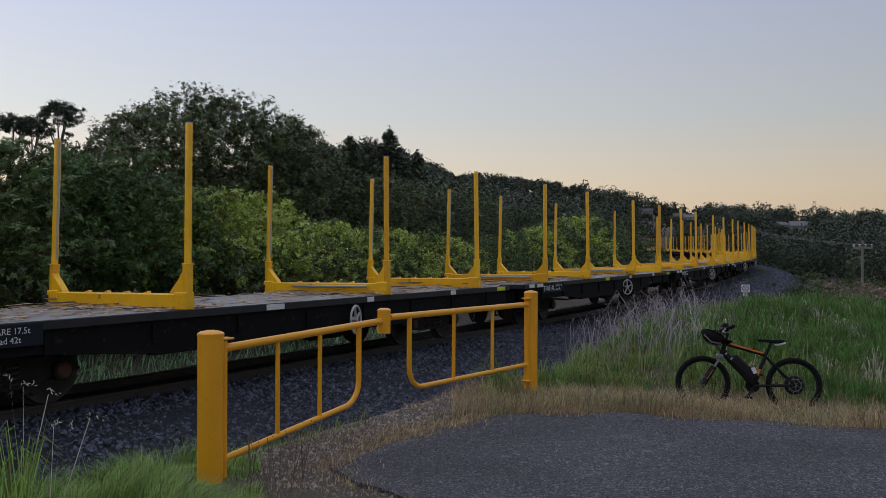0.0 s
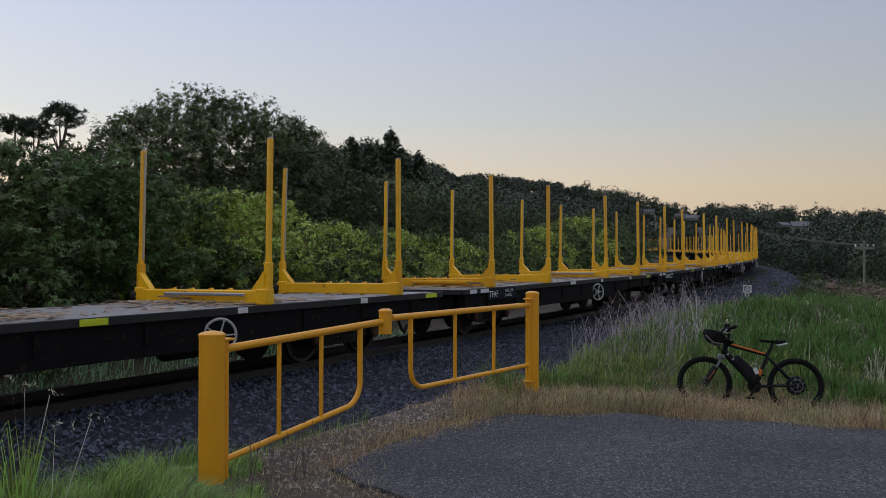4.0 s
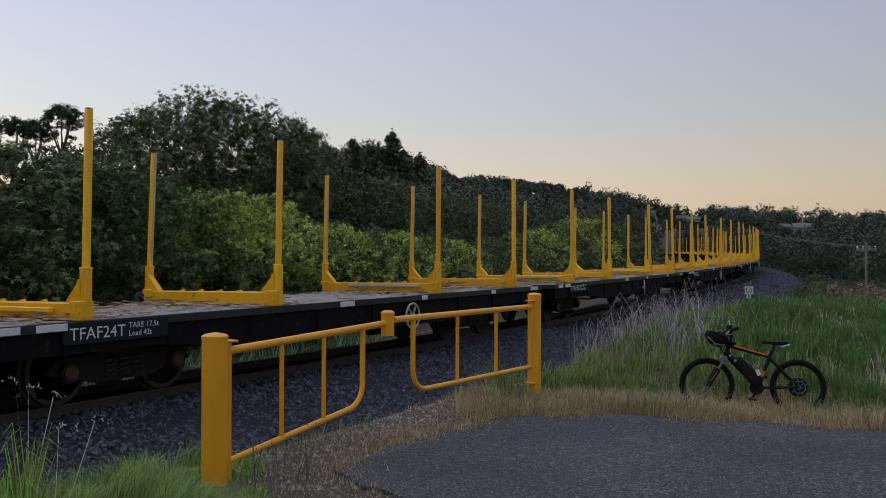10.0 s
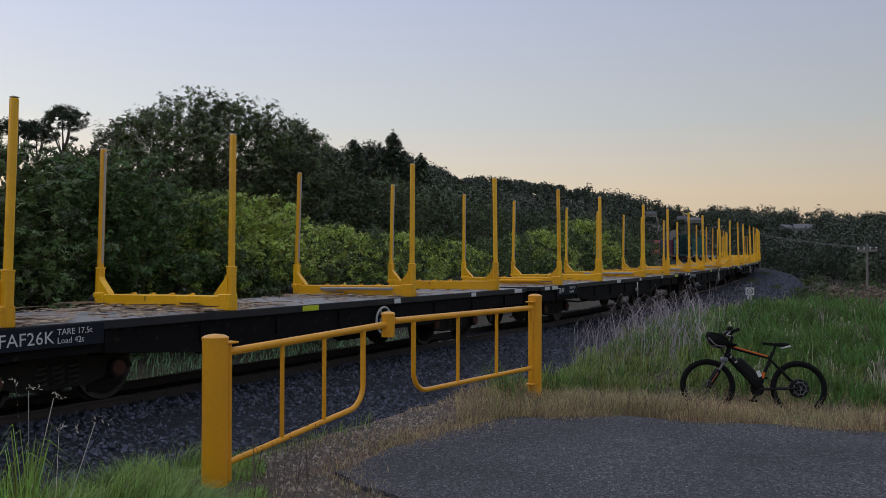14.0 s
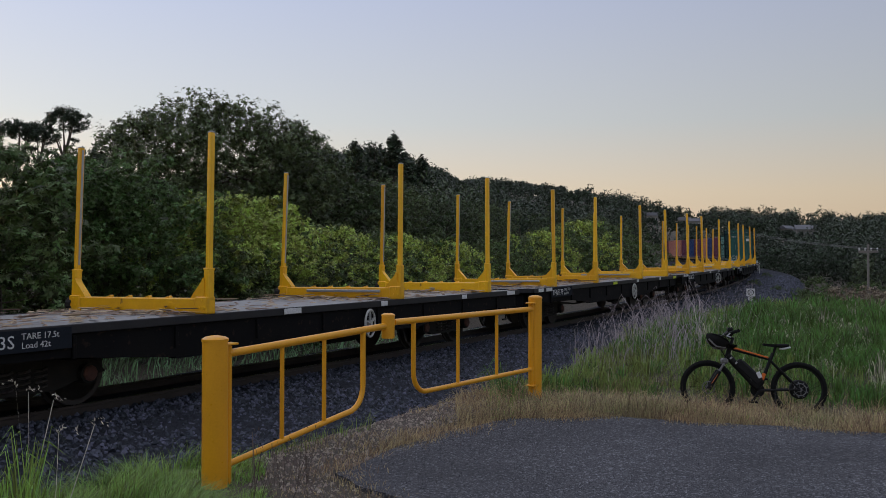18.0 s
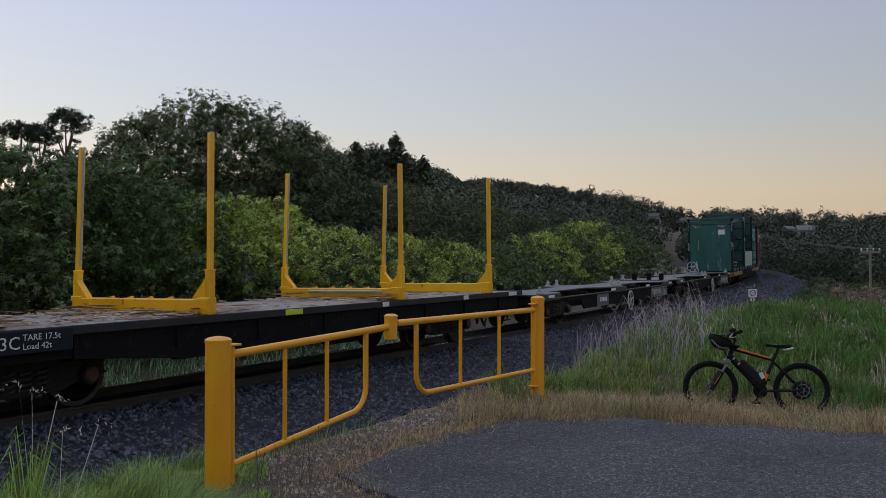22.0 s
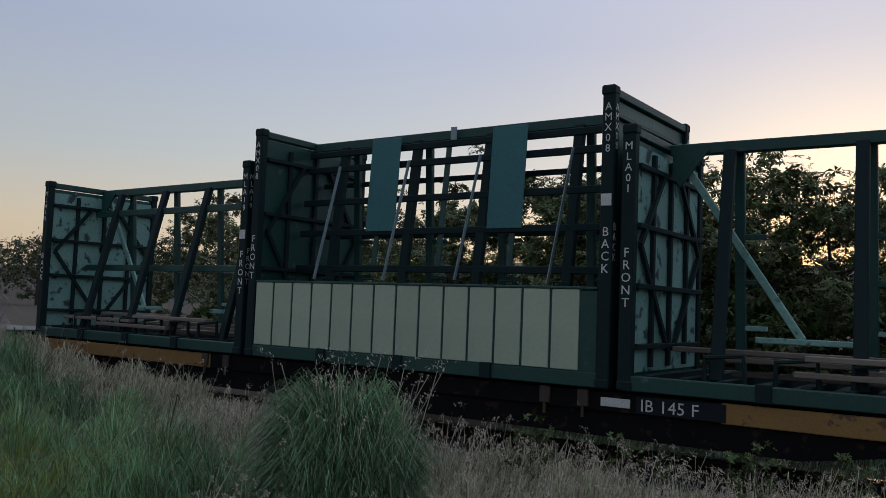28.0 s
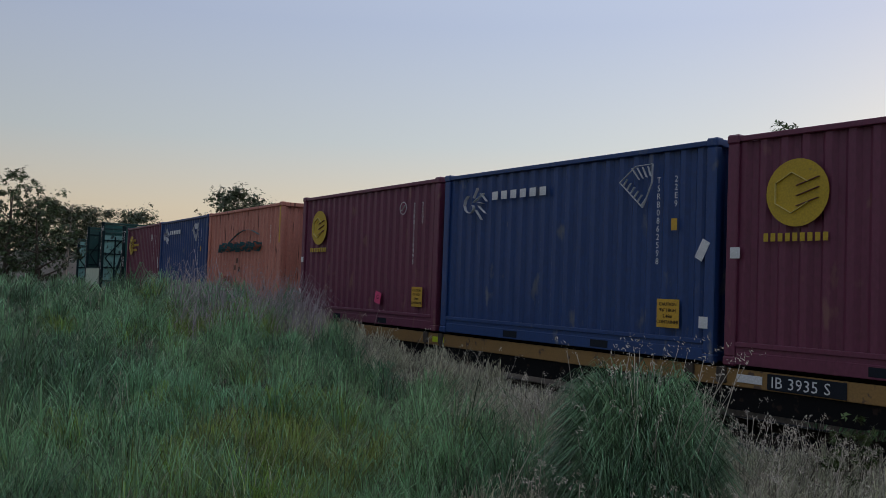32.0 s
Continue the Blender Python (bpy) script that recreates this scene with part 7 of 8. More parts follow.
k = (l < edge_of_grass(x) + 0.25) & (pale_side(x, l) + 0.35 * np.sin(2.3 * x + y) > -0.35) & (l > -6.5)
blades("dry_verge_grass", "short pale bleached grass along the overgrown ballast", 44, x[k], y[k], 0.22, 0.0046, GRASS_PALE, 0.45, arch=0.8)
x, y = scatter(20, 1900, -76, -8, 4.4, 20, 1.0)
l = lat_of(x, y)
k = (l < edge_of_grass(x) - 0.1) & (pale_side(x, l) + 0.35 * np.sin(2.3 * x + y) > -0.2)
x, y, away, tall = tussocks(19, x[k], y[k], 38, 0.15)
blades("grass_tussocks", "bleached tussocks of dry grass beside the rails", 18, x, y, 0.32 * tall, 0.0042, GRASS_PALE, 0.3, arch=0.95, away=away)
x, y = scatter(38, 9000, -84, -14, 5, 22, 1.1)
k = lat_of(x, y) < edge_of_grass(x) - 1.0
blades("dry_verge_grass", "scattered dry stalks in the green verge", 37, x[k], y[k], 0.45, 0.003, GRASS_PALE, 0.25)
# round the near gate post
x, y = scatter(45, 40000, 22, 45.5, 4.2, 8.2)
k = (lat_of(x, y) < -3.75 - 0.25 * np.sin(4 * x)) & off_asphalt(x, y) & (x < 5.3 - 0.5 * (y < 5.0))
low = np.clip(np.hypot(x - 4.75, y - 4.95) / 1.1, 0.3, 1.0) * (0.7 + 0.6 * (np.sin(5 * x + 2 * y) * np.sin(4.3 * y - x) > 0.1))
blades("verge_grass", "short bright green grass by the gate post", 46, x[k], y[k], 0.27 * low[k], 0.0036, GRASS_FRESH, 0.32)
x, y = scatter(47, 26000, 36, 66, 4.6, 12.5)
l = lat_of(x, y)
wander = 0.16 + 0.14 * np.sin(3.3 * x) + 0.1 * np.sin(7.1 * x + 2 * y)
k = (l < -4.75) & off_asphalt(x, y, np.where(x < 6.0, -0.15, 0.5 * wander)) & (np.sin(2.3 * x + 1) + np.sin(3.1 * y + 1.7 * x) + 0.9 * (4.75 - y) > -0.9)
blades("dry_verge_grass", "short straw-coloured grass under the gate", 48, x[k], y[k], np.where(x[k] < 6.0, 0.06, 0.1), 0.0032, GRASS_DRY, 0.6)
x, y = scatter(36, 5000, 43, 66, 6.2, 12.5)
l = lat_of(x, y)
k = (l < -4.3) & (l > -5.2) & off_asphalt(x, y, -0.3) & (np.sin(1.4 * x - 0.8) > 0.2)
blades("verge_grass", "patches of green grass between ballast and asphalt", 35, x[k], y[k], 0.16, 0.004, GRASS)
# right of the gate, round the bicycle
x, y = scatter(49, 85000, 60, 94, 8.5, 40, 1.5)
l = lat_of(x, y)
k = (l < edge_of_grass(x)) & off_asphalt(x, y, -0.35)
low = np.clip((np.hypot(x, y) - 10.0) / 4.0, 0.6, 1.0)
blades("verge_grass", "long green grass on the bank beside the track", 50, x[k], y[k], 0.2 * low[k], 0.0042, GRASS, 0.55)
x, y = scatter(34, 1300, 61, 94, 9, 26, 1.2)
l = lat_of(x, y)
k = (l < edge_of_grass(x) - 0.6) & off_asphalt(x, y, -0.9) & (np.hypot(x, y) > 12.6 - 2.5 * (l > -5.6))
spot_x, spot_y = x[k], y[k]
kind_of = np.sin(0.7 * spot_x + 2.2) + np.sin(0.9 * spot_y) + np.random.default_rng(17).normal(0, 0.8, len(spot_x))
for low_, high_, seed, blade, label in ((-9, -0.9, 32, GRASS, "olive tussocks of long grass on the bank"), (-0.9, 1.3, 16, GRASS_LUSH, "lush dark green tussocks on the bank"), (1.3, 9, 14, GRASS_PALE, "bleached tussocks on the bank")):
    m = (kind_of > low_) & (kind_of <= high_)
    x, y, away, tall = tussocks(seed, spot_x[m], spot_y[m], 38, 0.22)
    blades("grass_tussocks", label, seed + 1, x, y, 0.31 * tall, 0.005, blade, 0.3, arch=0.8, away=away)
x, y = scatter(51, 75000, 58, 97, 8.0, 13.5)
luck = np.random.default_rng(9).uniform(0, 1, len(x)) + 0.15 * np.sin(3 * y) + 0.15 * np.sin(4.1 * x)
near_edge = (~off_asphalt(x, y, -0.7) & (luck > 0.1)) | (~off_asphalt(x, y, -1.7) & (luck > 0.35)) | (~off_asphalt(x, y, -2.8) & (luck > 0.62)) | (luck > 0.88)
k = (lat_of(x, y) < -4.4) & off_asphalt(x, y, 0.03) & near_edge
blades("dry_verge_grass", "straw-coloured dry grass at the asphalt's edge", 52, x[k], y[k], 0.09 + 0.2 * np.random.default_rng(8).uniform(0, 1, int(k.sum())), 0.0031, GRASS_DRY, 0.5)
x, y = scatter(29, 800, 62, 92, 12.8, 26, 1.1)
k = (lat_of(x, y) < edge_of_grass(x) - 0.2) & off_asphalt(x, y, -0.5)
blades("dry_verge_grass", "thin dry seeding stalks over the bank", 28, x[k], y[k], 0.5, 0.0028, GRASS_PALE, 0.25)
# a lush patch on the crest
x, y = scatter(5, 300, 76.5, 88, 14.5, 22)
x, y, away, tall = tussocks(4, x, y, 60, 0.28)
blades("grass_tussocks", "lush green grass on the crest of the bank", 3, x, y, 0.36 * tall, 0.0045, GRASS_LUSH, 0.3, arch=0.9, away=away)
# down the bank beside the far curve
x, y = scatter(12, 26000, 66, 90, 34, 105, 1.4)
l = lat_of(x, y)
k = (l < -2.9) & (l > -34)
blades("verge_grass", "rough green growth beside the far curve", 11, x[k], y[k], 0.5, 0.0048, GRASS, 0.5)
# a fringe of dry grass on the crumbling asphalt edge
rng = np.random.default_rng(77)
edge_x, edge_y = [], []
for (x0, y0), (x1, y1) in zip(EDGE[10:] + EDGE[:7], EDGE[11:] + EDGE[:8]):
    m = int((250 if x0 < 5.4 else 900) * math.hypot(x1 - x0, y1 - y0)) if y0 > -4 and abs(x1 - x0) < 4 else 0
    q = rng.uniform(0, 1, m)
    spread_ = rng.normal(-0.04, 0.09, m)
    edge_x.append(x0 + (x1 - x0) * q + spread_)
    edge_y.append(y0 + (y1 - y0) * q + rng.normal(0, 0.13, m))
x, y = np.concatenate(edge_x), np.concatenate(edge_y)
k = np.sin(2.9 * x + 1.3 * y) + np.sin(5.3 * y) + rng.normal(0, 0.5, len(x)) > -0.9
blades("dry_verge_grass", "thin dry grass growing over the asphalt's edge", 78, x[k], y[k], np.where(x[k] < 5.6, 0.05, 0.09), 0.003, GRASS_DRY, 0.6, z=np.full(int(k.sum()), 0.15))
# beyond the track
x, y = scatter(53, 26000, -30, 62, 13, 26)
l = lat_of(x, y)
k = (l > 2.6) & (l < 8)
blades("verge_grass", "dark grass between the track and the hedge", 54, x[k], y[k], 0.35, 0.008, GRASS_DEEP)


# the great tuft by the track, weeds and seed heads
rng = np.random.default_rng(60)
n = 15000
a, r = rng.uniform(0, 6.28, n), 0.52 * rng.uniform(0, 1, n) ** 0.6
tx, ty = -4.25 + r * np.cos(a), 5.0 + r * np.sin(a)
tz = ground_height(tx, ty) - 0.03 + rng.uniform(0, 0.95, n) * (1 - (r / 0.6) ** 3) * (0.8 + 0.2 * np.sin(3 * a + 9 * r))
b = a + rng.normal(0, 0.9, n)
# the tuft's inner shade is put into these dark blades
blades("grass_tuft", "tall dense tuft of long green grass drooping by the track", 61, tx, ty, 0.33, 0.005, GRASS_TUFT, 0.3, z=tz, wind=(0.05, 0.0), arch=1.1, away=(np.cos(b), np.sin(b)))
tagged(bpy.data.objects["grass_tuft"], category="grass tuft")


def seed_heads(name, label, seed, x, y, height, material, drop=0.25, heads=14):
    """Thin stalks with drooping seed heads."""
    rng = np.random.default_rng(seed)
    n = len(x)
    z = ground_height(x, y) - 0.03
    h = height * rng.uniform(0.6, 1.15, n)
    lx, ly = rng.normal(0.1, 0.22, n), rng.normal(0, 0.22, n)
    base = np.stack([x, y, z], -1)
    tip = base + np.stack([lx * h, ly * h, h], -1)
    a = rng.uniform(0, 6.28, n)
    side = np.stack([np.cos(a), np.sin(a), 0 * a], -1) * 0.0025
    v = [np.stack([base - side, base + side, tip + side, tip - side], 1).reshape(-1, 3)]
    k = np.repeat(np.arange(n), heads)
    w = rng.uniform(0, 1, len(k))
    bow = np.stack([np.sign(lx[k]) * 0.12 * w**2, 0.05 * w**2 * np.sign(ly[k]), -drop * 0.35 * w**2 + 0.1 * w], -1) * (h[k] / height)[:, None]
    c = tip[k] + bow + rng.normal(0, 0.012, (len(k), 3))
    d = rng.normal(0, 0.5, (len(k), 3)) + np.array([0.4, 0, -0.5])
    d /= np.linalg.norm(d, axis=1)[:, None]
    b = np.cross(d, rng.normal(0, 1, (len(k), 3)))
    b /= np.linalg.norm(b, axis=1)[:, None]
    s = rng.uniform(0.008, 0.018, len(k))[:, None]
    v.append(np.stack([c - d * s, c + b * s * 0.28, c + d * s, c - b * s * 0.28], 1).reshape(-1, 3))
    v = np.concatenate(v)
    return tagged(new(name, net(name, v, np.arange(len(v)).reshape(-1, 4), material)), label, "weeds", kind="stuff")


SEED = paint("pale_seed_head", (0.62, 0.56, 0.47), 0.8, other=(0.44, 0.38, 0.3), island=0.3, bump=0, translucent=0.2)
WEED = paint("grey_purple_weed", (0.4, 0.34, 0.36), 0.85, other=(0.26, 0.22, 0.23), island=0.3, bump=0)
x, y = scatter(22, 800, -50, -2, 5.6, 10.5)
l = lat_of(x, y)
k = (l < -1.8) & (pale_side(x, l) > 0)
seed_heads("seeding_grass", "pale grass with long nodding seed heads by the rails", 21, x[k], y[k], 0.5, SEED, 0.6, 22)
x, y = scatter(13, 360, 0, 20, 5.8, 8.4)
k = lat_of(x, y) < -1.7
seed_heads("dry_weeds", "grey-purple dry weed stalks in front of the rails", 10, x[k], y[k], 1.15, WEED, 0.15, 22)
x, y = scatter(7, 9000, -12, 29, 5.2, 9.2)
k = lat_of(x, y) < -1.75
blades("dry_verge_grass", "bleached grass in front of the rails", 6, x[k], y[k], 0.36, 0.0042, GRASS_PALE, 0.45, arch=0.8)
weed = make_tree("leafy_weed", "leafy green weed growing beside the rails", "weed", 88, 0.75, 0.26, 16, 900, 0.03, LEAF_MID, TRUNK, 0.012, 0.1, 1.2, "weeds beside the rails")
weed.matrix_basis = Matrix.Translation((-3.3, 8.1, ground_at(-3.3, 8.1)))
for wx, wy in ((-1.9, 7.6), (-1.2, 7.9), (-3.9, 7.4)):
    copy_thing(weed, Matrix.Translation((wx, wy, ground_at(wx, wy))) @ Matrix.Rotation(5 * wx, 4, "Z"))
copy_thing(weed, Matrix.Translation((-2.85, 8.35, ground_at(-2.85, 8.35))) @ Matrix.Rotation(2.1, 4, "Z"))
# brighter outer blades: the light on the tuft's surface is in their colour
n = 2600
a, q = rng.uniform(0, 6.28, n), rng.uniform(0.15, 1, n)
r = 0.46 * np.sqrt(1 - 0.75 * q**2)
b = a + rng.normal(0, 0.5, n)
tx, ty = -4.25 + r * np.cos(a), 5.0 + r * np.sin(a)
blades("grass_tuft", "outer blades fountaining over the tuft, coloured bright as if lit", 57, tx, ty, 0.3, 0.004, GRASS_DEEP, 0.3, z=ground_height(tx, ty) + 0.85 * q, wind=(0.05, 0.0), arch=1.0, away=(np.cos(b), np.sin(b)))
a, r = rng.uniform(0, 6.28, 1300), 0.45 * rng.uniform(0, 1, 1300) ** 0.6
blades("tall_grass", "upright green shoots rising out of the tuft", 58, -4.25 + r * np.cos(a), 5.0 + r * np.sin(a), 1.08 * (1 - 0.5 * r), 0.0042, GRASS_TUFT, 0.1, wind=(0.03, 0.0), arch=0.45)
a, r = rng.uniform(0, 6.28, 110), 0.42 * rng.uniform(0, 1, 110) ** 0.6
seed_heads("seeding_grass", "upright pale seed spikes over the tuft", 59, -4.2 + r * np.cos(a), 5.0 + r * np.sin(a), 1.15, SEED, 0.0, 12)
x, y = scatter(62, 900, -80, -14, 6.5, 24, 1.1)
l = lat_of(x, y)
k = (l > edge_of_grass(x) - 1.3) & (l < edge_of_grass(x) + 0.2)
seed_heads("seeding_grass", "dry grass stalks with drooping seed heads along the ballast", 63, x[k], y[k], 0.55, SEED)
x, y = scatter(57, 750, -70.5, -61, 14, 18)
k = lat_of(x, y) < edge_of_grass(x) - 0.3
blades("dry_weeds", "grey-purple dry weed stems arching over the mound", 56, x[k], y[k], 0.75, 0.0032, WEED, 0.3, arch=0.85)
x, y = scatter(64, 260, -71, -61, 15.5, 20)
seed_heads("dry_weeds", "grey-purple dry weed stalks on the mound", 65, x, y, 0.75, WEED, 0.0, 8)
x, y = scatter(27, 520, 65.5, 74, 14, 24)
l = lat_of(x, y)
k = (l < edge_of_grass(x)) & (l > edge_of_grass(x) - 3.0)
blades("dry_weeds", "grey dry weed stems arching beside the ballast", 26, x[k], y[k], 0.8, 0.003, WEED, 0.4, arch=1.15)
x, y = scatter(66, 160, 66, 77, 15, 30)
l = lat_of(x, y)
k = (l < edge_of_grass(x)) & (l > edge_of_grass(x) - 3.5)
seed_heads("dry_weeds", "grey-brown dry weed stalks beside the ballast", 67, x[k], y[k], 0.8, WEED, 0.1, 18)
x, y = scatter(68, 5, 29.5, 33.0, 5.2, 6.4)
seed_heads("seeding_grass", "green grass with nodding oat heads by the track", 69, x, y, 0.95, SEED, 0.35, 16)
x, y = scatter(70, 800, 25, 32.0, 4.3, 6.0)
blades("tall_grass", "tall green grass blades by the track", 71, x, y, 0.66, 0.0048, GRASS_FRESH, 0.15, arch=0.5)
TWIG = paint("dark_dry_twig", (0.1, 0.075, 0.06), 0.9, other=(0.16, 0.12, 0.09), island=0.3, bump=0)
x, y = scatter(72, 40, 44.5, 48.5, 6.2, 7.0)
seed_heads("dry_weeds", "thin dark dry weed stalks by the gate post", 73, x, y, 0.4, TWIG, 0.1, 2)

# ---- bicycle ----
RUBBER = paint("black_tyre_rubber", (0.01, 0.01, 0.01), 0.9, fine=80, spec=0.2)
BIKE_BLACK = paint("satin_black_frame", (0.009, 0.009, 0.01), 0.6, bump=0.02, spec=0.25)
BIKE_ORANGE = paint("orange_frame_paint", (0.75, 0.16, 0.02), 0.35, bump=0.02)
BIKE_SILVER = paint("dull_silver_fork", (0.2, 0.2, 0.21), 0.5, 0.3, fine=60, bump=0.02)
REAR, FRONT = Vector((11.8, 2.18, 0.0)), Vector((11.34, 3.22, 0.0))
heading = math.atan2(FRONT.y - REAR.y, FRONT.x - REAR.x)
bike = thing("electric_bicycle", "black and orange electric mountain bike parked in the grass", "bicycle", at=Matrix.Translation((REAR.x, REAR.y, ground_at(11.6, 2.6) + 0.0)) @ Matrix.Rotation(heading, 4, "Z") @ Matrix.Rotation(radians(5), 4, "X"))
RH, FH, BB, ST, HT, HB = Vector((0, 0, 0.345)), Vector((1.13, 0, 0.345)), Vector((0.5, 0, 0.32)), Vector((0.34, 0, 0.72)), Vector((0.84, 0, 0.88)), Vector((0.9, 0, 0.7))
V = Vector
frame_ = part("frame", Shape().tube([BB, ST + V((-0.03, 0, 0.08))], 0.022, 12).tube([HT, HB], 0.03, 12).tube([BB + V((0, 0, 0.02)), HB + V((-0.02, 0, 0.06))], [0.04, 0.046], 14), BIKE_BLACK, bike, "satin black frame", True)
part("top_tube", Shape().tube([ST, HT - V((0, 0, 0.03))], 0.02, 12), BIKE_BLACK, frame_, "", True)
part("paint_stripe", Shape().bar(ST + V((0.03, 0.008, 0.021)), HT + V((-0.03, 0.008, -0.018)), 0.034, 0.022, 0.008), BIKE_ORANGE, frame_, "orange stripe along the top tube")
part("paint_stripe", Shape().bar(BB + V((-0.045, 0.02, 0.14)), BB + V((-0.075, 0.02, 0.22)), 0.014, 0.045, 0.004), BIKE_ORANGE, frame_, "orange band on the seat tube")
for k in range(6):
    p = (BB + V((0.02, 0.043, 0.09))).lerp(HB + V((-0.06, 0.048, 0.03)), k / 5.0)
    part("frame_mark", Shape().box(p, (0.02, 0.004, 0.035), 0.001, pose(0, 0, 0, 0, -42, 0)), GREY_METAL, frame_)
for y in (-0.075, 0.075):
    part("chain_stay", Shape().tube([BB + V((0, y * 0.5, 0)), RH + V((0, y, 0))], 0.015, 8), BIKE_BLACK, frame_, "", True)
    part("seat_stay", Shape().tube([ST + V((0, y * 0.3, -0.02)), RH + V((0, y, 0))], 0.013, 8), BIKE_BLACK, frame_, "", True)
    part("fork_leg", Shape().tube([HB + V((0.02, y, -0.02)), FH.lerp(HB, 0.5) + V((0, y, 0)), FH + V((0, y, 0))], [0.014, 0.016, 0.016], 12), BIKE_SILVER, bike, "silver suspension fork leg", True)
    part("fork_sleeve", Shape().tube([FH.lerp(HB, 0.6) + V((0, y, 0)), FH + V((0, y, -0.02))], 0.03, 12), BIKE_BLACK, bike, "", True)
part("fork_crown", Shape().box(HB + V((0.02, 0, -0.01)), (0.08, 0.2, 0.07), 0.02), BIKE_SILVER, bike, "silver fork crown")
for hub, r_hub, name in ((RH, 0.12, "rear_wheel"), (FH, 0.03, "front_wheel")):
    wheel = part(name, Shape().ring(hub, (0, 1, 0), 0.29, 0.016, 40, 8), BIKE_BLACK, bike, "", True)
    part("tyre", Shape().ring(hub, (0, 1, 0), 0.318, 0.031, 44, 10), RUBBER, wheel, "black knobbly tyre", True)
    knobs = Shape()
    for k in range(64):
        q = 2 * math.pi * k / 64
        knobs.box(hub + V((0.347 * math.cos(q), 0.012 * (-1) ** k, 0.347 * math.sin(q))), (0.008, 0.022, 0.01), 0, Matrix.Rotation(-q, 4, "Y"))
    part("tread", knobs, RUBBER, wheel)
    part("hub", Shape().disc(hub - V((0, 0.05, 0)), (0, 1, 0), [(0, 0.02), (0, r_hub * 0.9), (0.015, r_hub), (0.085, r_hub), (0.1, r_hub * 0.9), (0.1, 0.02)], 24), BIKE_BLACK, wheel, "round black hub motor" if r_hub > 0.1 else "", True)
    rotor = Shape().ring(hub + V((0, 0.064, 0)), (0, 1, 0), 0.076, 0.006, 28, 4)
    rotor.disc(hub + V((0, 0.06, 0)), (0, 1, 0), [(0, 0.002), (0, 0.028), (0.008, 0.028), (0.008, 0.002)], 20)
    for k in range(6):
        q = math.pi * k / 3
        rotor.bar(hub + V((0.018 * math.cos(q), 0.064, 0.018 * math.sin(q))), hub + V((0.078 * math.cos(q + 0.4), 0.064, 0.078 * math.sin(q + 0.4))), 0.004, 0.008, up=(0, 1, 0))
    part("brake_disc", rotor, BIKE_SILVER, wheel, "drilled steel brake disc")
    # pale discs stand in for the holes round the rear hub
    for k in range(9 if r_hub > 0.1 else 0):
        q = 2 * math.pi * k / 9
        part("hub_bolt", Shape().disc(hub + V((0.094 * math.cos(q), 0.049, 0.094 * math.sin(q))), (0, 1, 0), [(0, 0.009), (0.004, 0.009), (0.006, 0.004)], 8), BIKE_SILVER, wheel)
    sp = Shape()
    for k in range(28):
        q = 2 * math.pi * k / 28
        sp.tube([hub + V((math.cos(q + 0.3) * r_hub, 0.03 * (-1) ** k, math.sin(q + 0.3) * r_hub)), hub + V((math.cos(q) * 0.285, 0, math.sin(q) * 0.285))], 0.0018, 4)
    part("spokes", sp, BIKE_BLACK, wheel)
part("fork_badge", Shape().bar(FH.lerp(HB, 0.15) + V((0, 0.107, 0)), FH.lerp(HB, 0.5) + V((0, 0.107, 0)), 0.006, 0.02, 0.002, up=(0, 1, 0)), BIKE_ORANGE, bike)
part("seat_post", Shape().tube([ST + V((-0.03, 0, 0.06)), ST + V((-0.065, 0, 0.17))], 0.017, 10), BIKE_BLACK, bike, "", True)
SX = 0.1
sad = Shape().plate([(SX + 0.02, 0.885), (SX + 0.05, 0.925), (SX + 0.18, 0.915), (SX + 0.32, 0.925), (SX + 0.34, 0.91), (SX + 0.32, 0.89), (SX + 0.15, 0.875)], -0.035, 0.035)
sad.disc((SX + 0.09, 0, 0.872), (0, 0, 1), [(0, 0.05), (0.02, 0.085), (0.045, 0.08), (0.052, 0.01)], 18)
saddle = part("saddle", sad, RUBBER, bike, "black padded saddle", True)
part("saddle_tail", Shape().box((SX + 0.06, 0.0, 0.868), (0.12, 0.15, 0.022), 0.009, pose(0, 0, 0, 0, 14, 0)), WHITE, saddle, "white saddle tail")
part("stem", Shape().tube([HT, HT + V((-0.03, 0, 0.1)), HT + V((0.06, 0, 0.15))], 0.022, 10), BIKE_BLACK, bike, "", True)
bar_ = part("handlebar", Shape().tube([HT + V((-0.04, -0.34, 0.2)), HT + V((0.04, -0.12, 0.17)), HT + V((0.06, 0, 0.15)), HT + V((0.04, 0.12, 0.17)), HT + V((-0.04, 0.34, 0.2))], 0.015, 8), BIKE_BLACK, bike, "", True)
for s in (-1, 1):
    part("grip", Shape().tube([HT + V((0.0, 0.22 * s, 0.182)), HT + V((-0.045, 0.36 * s, 0.202))], 0.022, 10), RUBBER, bar_, "", True)
    part("brake_lever", Shape().tube([HT + V((0.03, 0.2 * s, 0.17)), HT + V((0.08, 0.24 * s, 0.13)), HT + V((0.05, 0.33 * s, 0.12))], 0.009, 6), GREY_METAL, bar_, "", True)
    part("gear_pod", Shape().box(HT + V((0.02, 0.18 * s, 0.16)), (0.06, 0.05, 0.05), 0.015), RUBBER, bar_)
part("display", Shape().box(HT + V((0.01, 0.06, 0.22)), (0.07, 0.11, 0.05), 0.015), BIKE_BLACK, bar_)
mid_ = BB.lerp(HB, 0.46) + V((-0.065, 0, 0.055))
down = math.degrees(math.atan2(HB.z - BB.z, HB.x - BB.x))
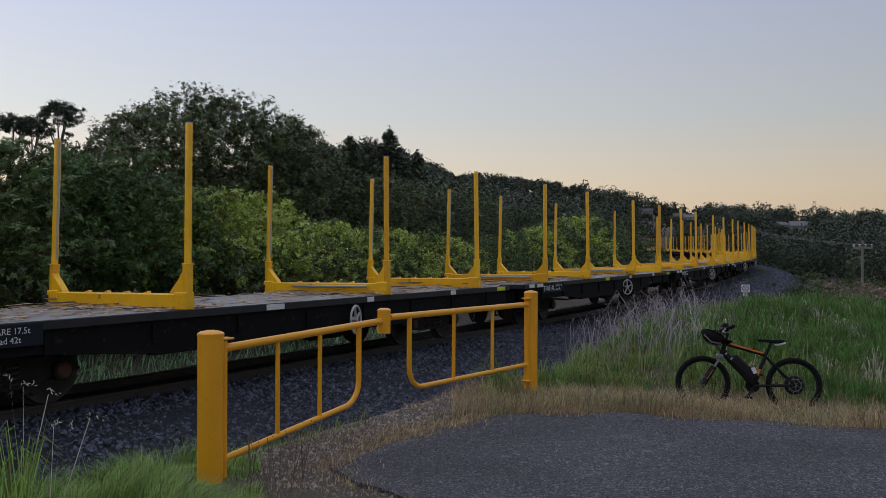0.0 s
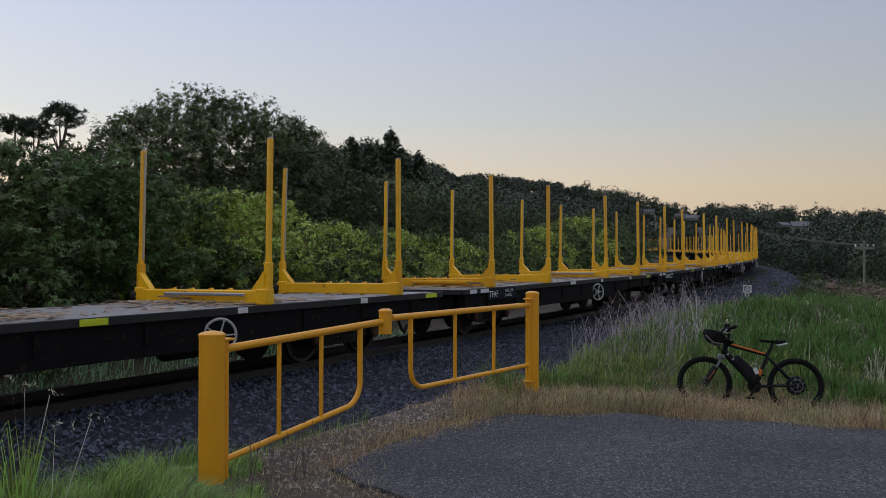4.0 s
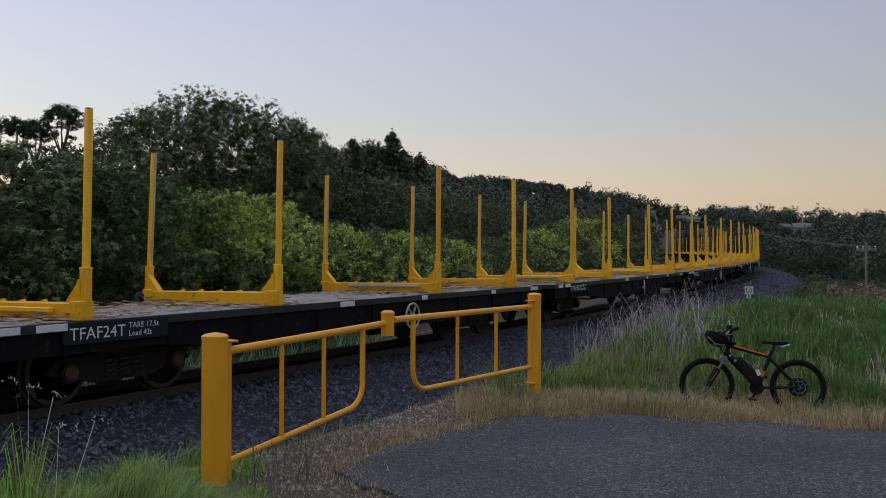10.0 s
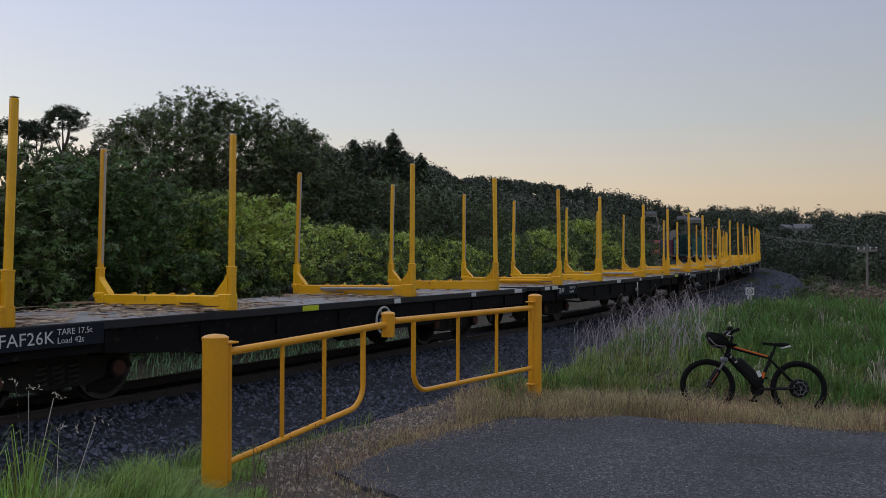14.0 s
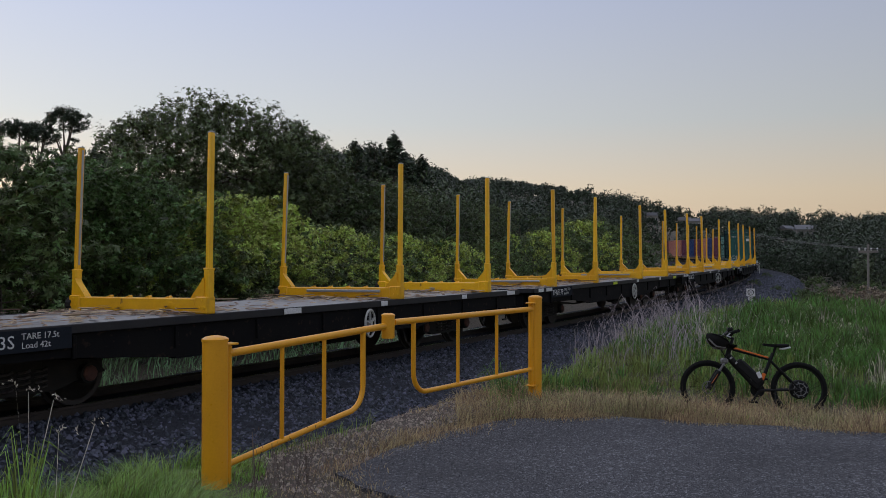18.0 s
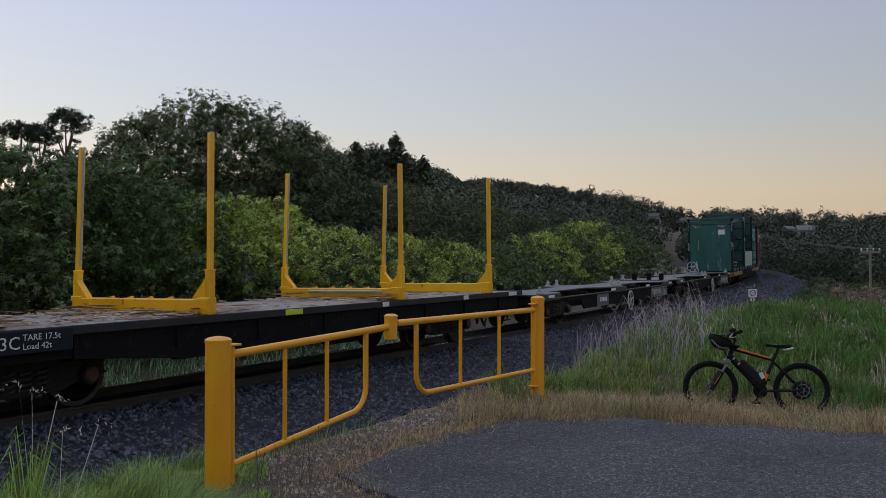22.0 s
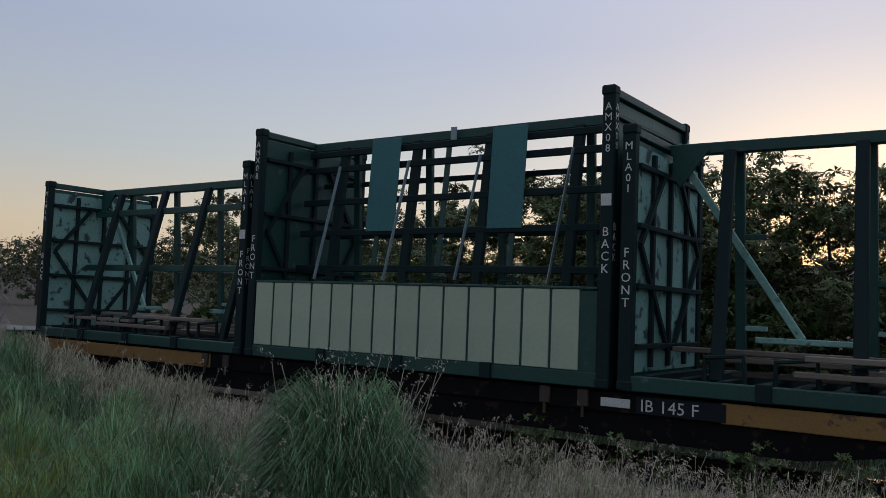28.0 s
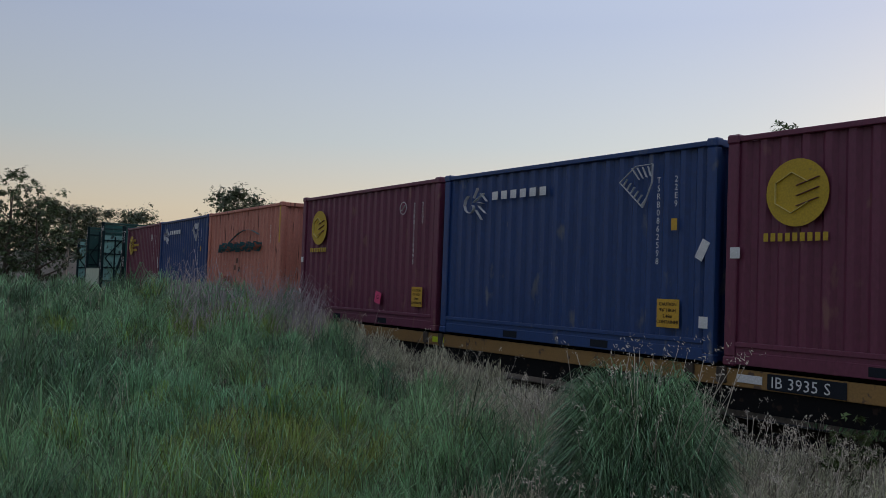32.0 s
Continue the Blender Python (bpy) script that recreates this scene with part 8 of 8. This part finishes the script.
bat = part("battery", Shape().box(mid_, (0.4, 0.11, 0.135), 0.03, pose(0, 0, 0, 0, -down, 0)), BIKE_BLACK, bike, "black battery case on the down tube", True)
part("battery_base", Shape().box(BB + V((0.02, 0, 0.1)), (0.14, 0.1, 0.16), 0.02, pose(0, 0, 0, 0, -down, 0)), RUBBER, bat)
part("battery_label", Shape().box(BB + V((-0.005, 0.054, 0.2)), (0.05, 0.004, 0.08), 0.001, pose(0, 0, 0, 0, 25, 0)), WHITE, bat, "white battery label")
part("crank", Shape().disc(BB + V((0, -0.05, 0)), (0, 1, 0), [(0, 0.02), (0, 0.09), (0.006, 0.09), (0.006, 0.02)], 20).bar(BB + V((0, 0.08, 0)), BB + V((0.09, 0.08, -0.14)), 0.018, 0.028).bar(BB + V((0, -0.08, 0)), BB + V((-0.09, -0.08, 0.14)), 0.018, 0.028), BIKE_BLACK, bike)
for s, dx, dz in ((1, 0.09, -0.14), (-1, -0.09, 0.14)):
    part("pedal", Shape().box(BB + V((dx, 0.13 * s, dz)), (0.1, 0.1, 0.025), 0.006), RUBBER, bike)
part("kickstand", Shape().tube([BB + V((-0.2, 0.06, 0)), BB + V((-0.16, 0.22, -0.3))], 0.01, 6), BIKE_BLACK, bike, "", True)
for y in (0.06, -0.05):
    part("cable", Shape().tube([HT + V((0.07, y * 3, 0.14)), HT + V((0.18, y, 0.1)), HT + V((0.12, y * 0.4, -0.05)), HB + V((-0.02, 0.045, 0.0))], 0.005, 6), RUBBER, bike, "", True)

hs = Shape()
rows_, n_ = 8, 18
pts = []
for a in range(rows_ + 1):
    lat_a = math.pi / 2 * a / rows_
    for b in range(n_):
        q = 2 * math.pi * b / n_
        dent = 0.88 if (b % 3 == 1 and 1 < a < 7) else 1.0
        pts.append((0.145 * math.cos(lat_a) * math.cos(q) * dent, 0.105 * math.cos(lat_a) * math.sin(q) * dent, 0.13 * math.sin(lat_a) * dent))
hs.add(pts, [(a * n_ + b, a * n_ + (b + 1) % n_, (a + 1) * n_ + (b + 1) % n_, (a + 1) * n_ + b) for a in range(rows_) for b in range(n_)])
helmet_at = bike.matrix_basis @ V((1.0, 0.08, 0.97))
helmet = thing("bicycle_helmet", "black vented cycling helmet hung on the handlebar", "helmet", at=Matrix.Translation(helmet_at) @ Matrix.Rotation(heading, 4, "Z") @ pose(0, 0, 0, -20, 155, 0) @ Matrix.Diagonal((1.15, 1.15, 0.95, 1)))
part("shell", hs, BIKE_BLACK, helmet, "glossy black shell", True)
part("rim", Shape().ring((0, 0, 0), (0, 0, 1), 0.118, 0.012, 28, 6), RUBBER, helmet, "", True)
for k in (-1, 0, 1):
    part("vent", Shape().tube([(-0.11, 0.045 * k, 0.075), (0.0, 0.05 * k, 0.128), (0.1, 0.045 * k, 0.085)], 0.011, 6), BIKE_SILVER, helmet, "grey vent rib", True)
part("visor", Shape().plate([(0.1, 0.02), (0.2, 0.0), (0.2, 0.012), (0.1, 0.04)], -0.08, 0.08), RUBBER, helmet)
part("strap", Shape().tube([(0.1, 0.08, 0), (0.02, 0.06, -0.06), (-0.08, 0.08, 0)], 0.005, 5), RUBBER, helmet, "black chin strap", True)

# ---- houses on the hill ----
ROOF_DARK = paint("dark_roof_sheet", (0.09, 0.09, 0.1), 0.7, scale=1, fine=10)
ROOF_PALE = paint("pale_roof_sheet", (0.15, 0.155, 0.17), 0.6, scale=1, fine=10)
WALL_PALE = paint("pale_house_wall", (0.3, 0.28, 0.25), 0.8, scale=0.8, fine=10)
GLASS = paint("dark_window_glass", (0.02, 0.025, 0.03), 0.1, bump=0)


def house(turn, dist, w, d, h, roof, spin):
    x, y, g = polar(turn, dist)
    w, d, h = 0.62 * w, 0.62 * d, 0.75 * h
    b = thing("house", "pale walled house with a gabled roof among the trees", "house", "houses on the hill", at=Matrix.Translation((x, y, g)) @ Matrix.Rotation(radians(spin), 4, "Z"))
    part("wall", Shape().box((0, 0, h / 2), (w, d, h + 1.0), 0.05), WALL_PALE, b)
    e = h + 0.45
    r = Shape().add([(-w / 2 - 0.4, -d / 2 - 0.4, e), (w / 2 + 0.4, -d / 2 - 0.4, e), (w / 2 + 0.4, d / 2 + 0.4, e), (-w / 2 - 0.4, d / 2 + 0.4, e), (-w / 2 - 0.4, 0, e + d * 0.35), (w / 2 + 0.4, 0, e + d * 0.35)],
                    [(0, 1, 5, 4), (2, 3, 4, 5), (0, 4, 3), (1, 2, 5), (0, 3, 2, 1)])
    part("roof", r, roof, b)
    for k in (-0.3, 0.0, 0.3):
        win = part("window", Shape().box((w * k, -d / 2 - 0.03, e - 1.4), (0.9, 0.08, 1.0), 0.02), WHITE, b)
        part("pane", Shape().box((w * k, -d / 2 - 0.08, e - 1.4), (0.75, 0.02, 0.85), 0.005), GLASS, win)


for turn, dist, w, d, h, roof, spin in HOUSES:
    house(turn, dist, w, d, h, (ROOF_DARK, ROOF_PALE)[roof], spin)


motions()
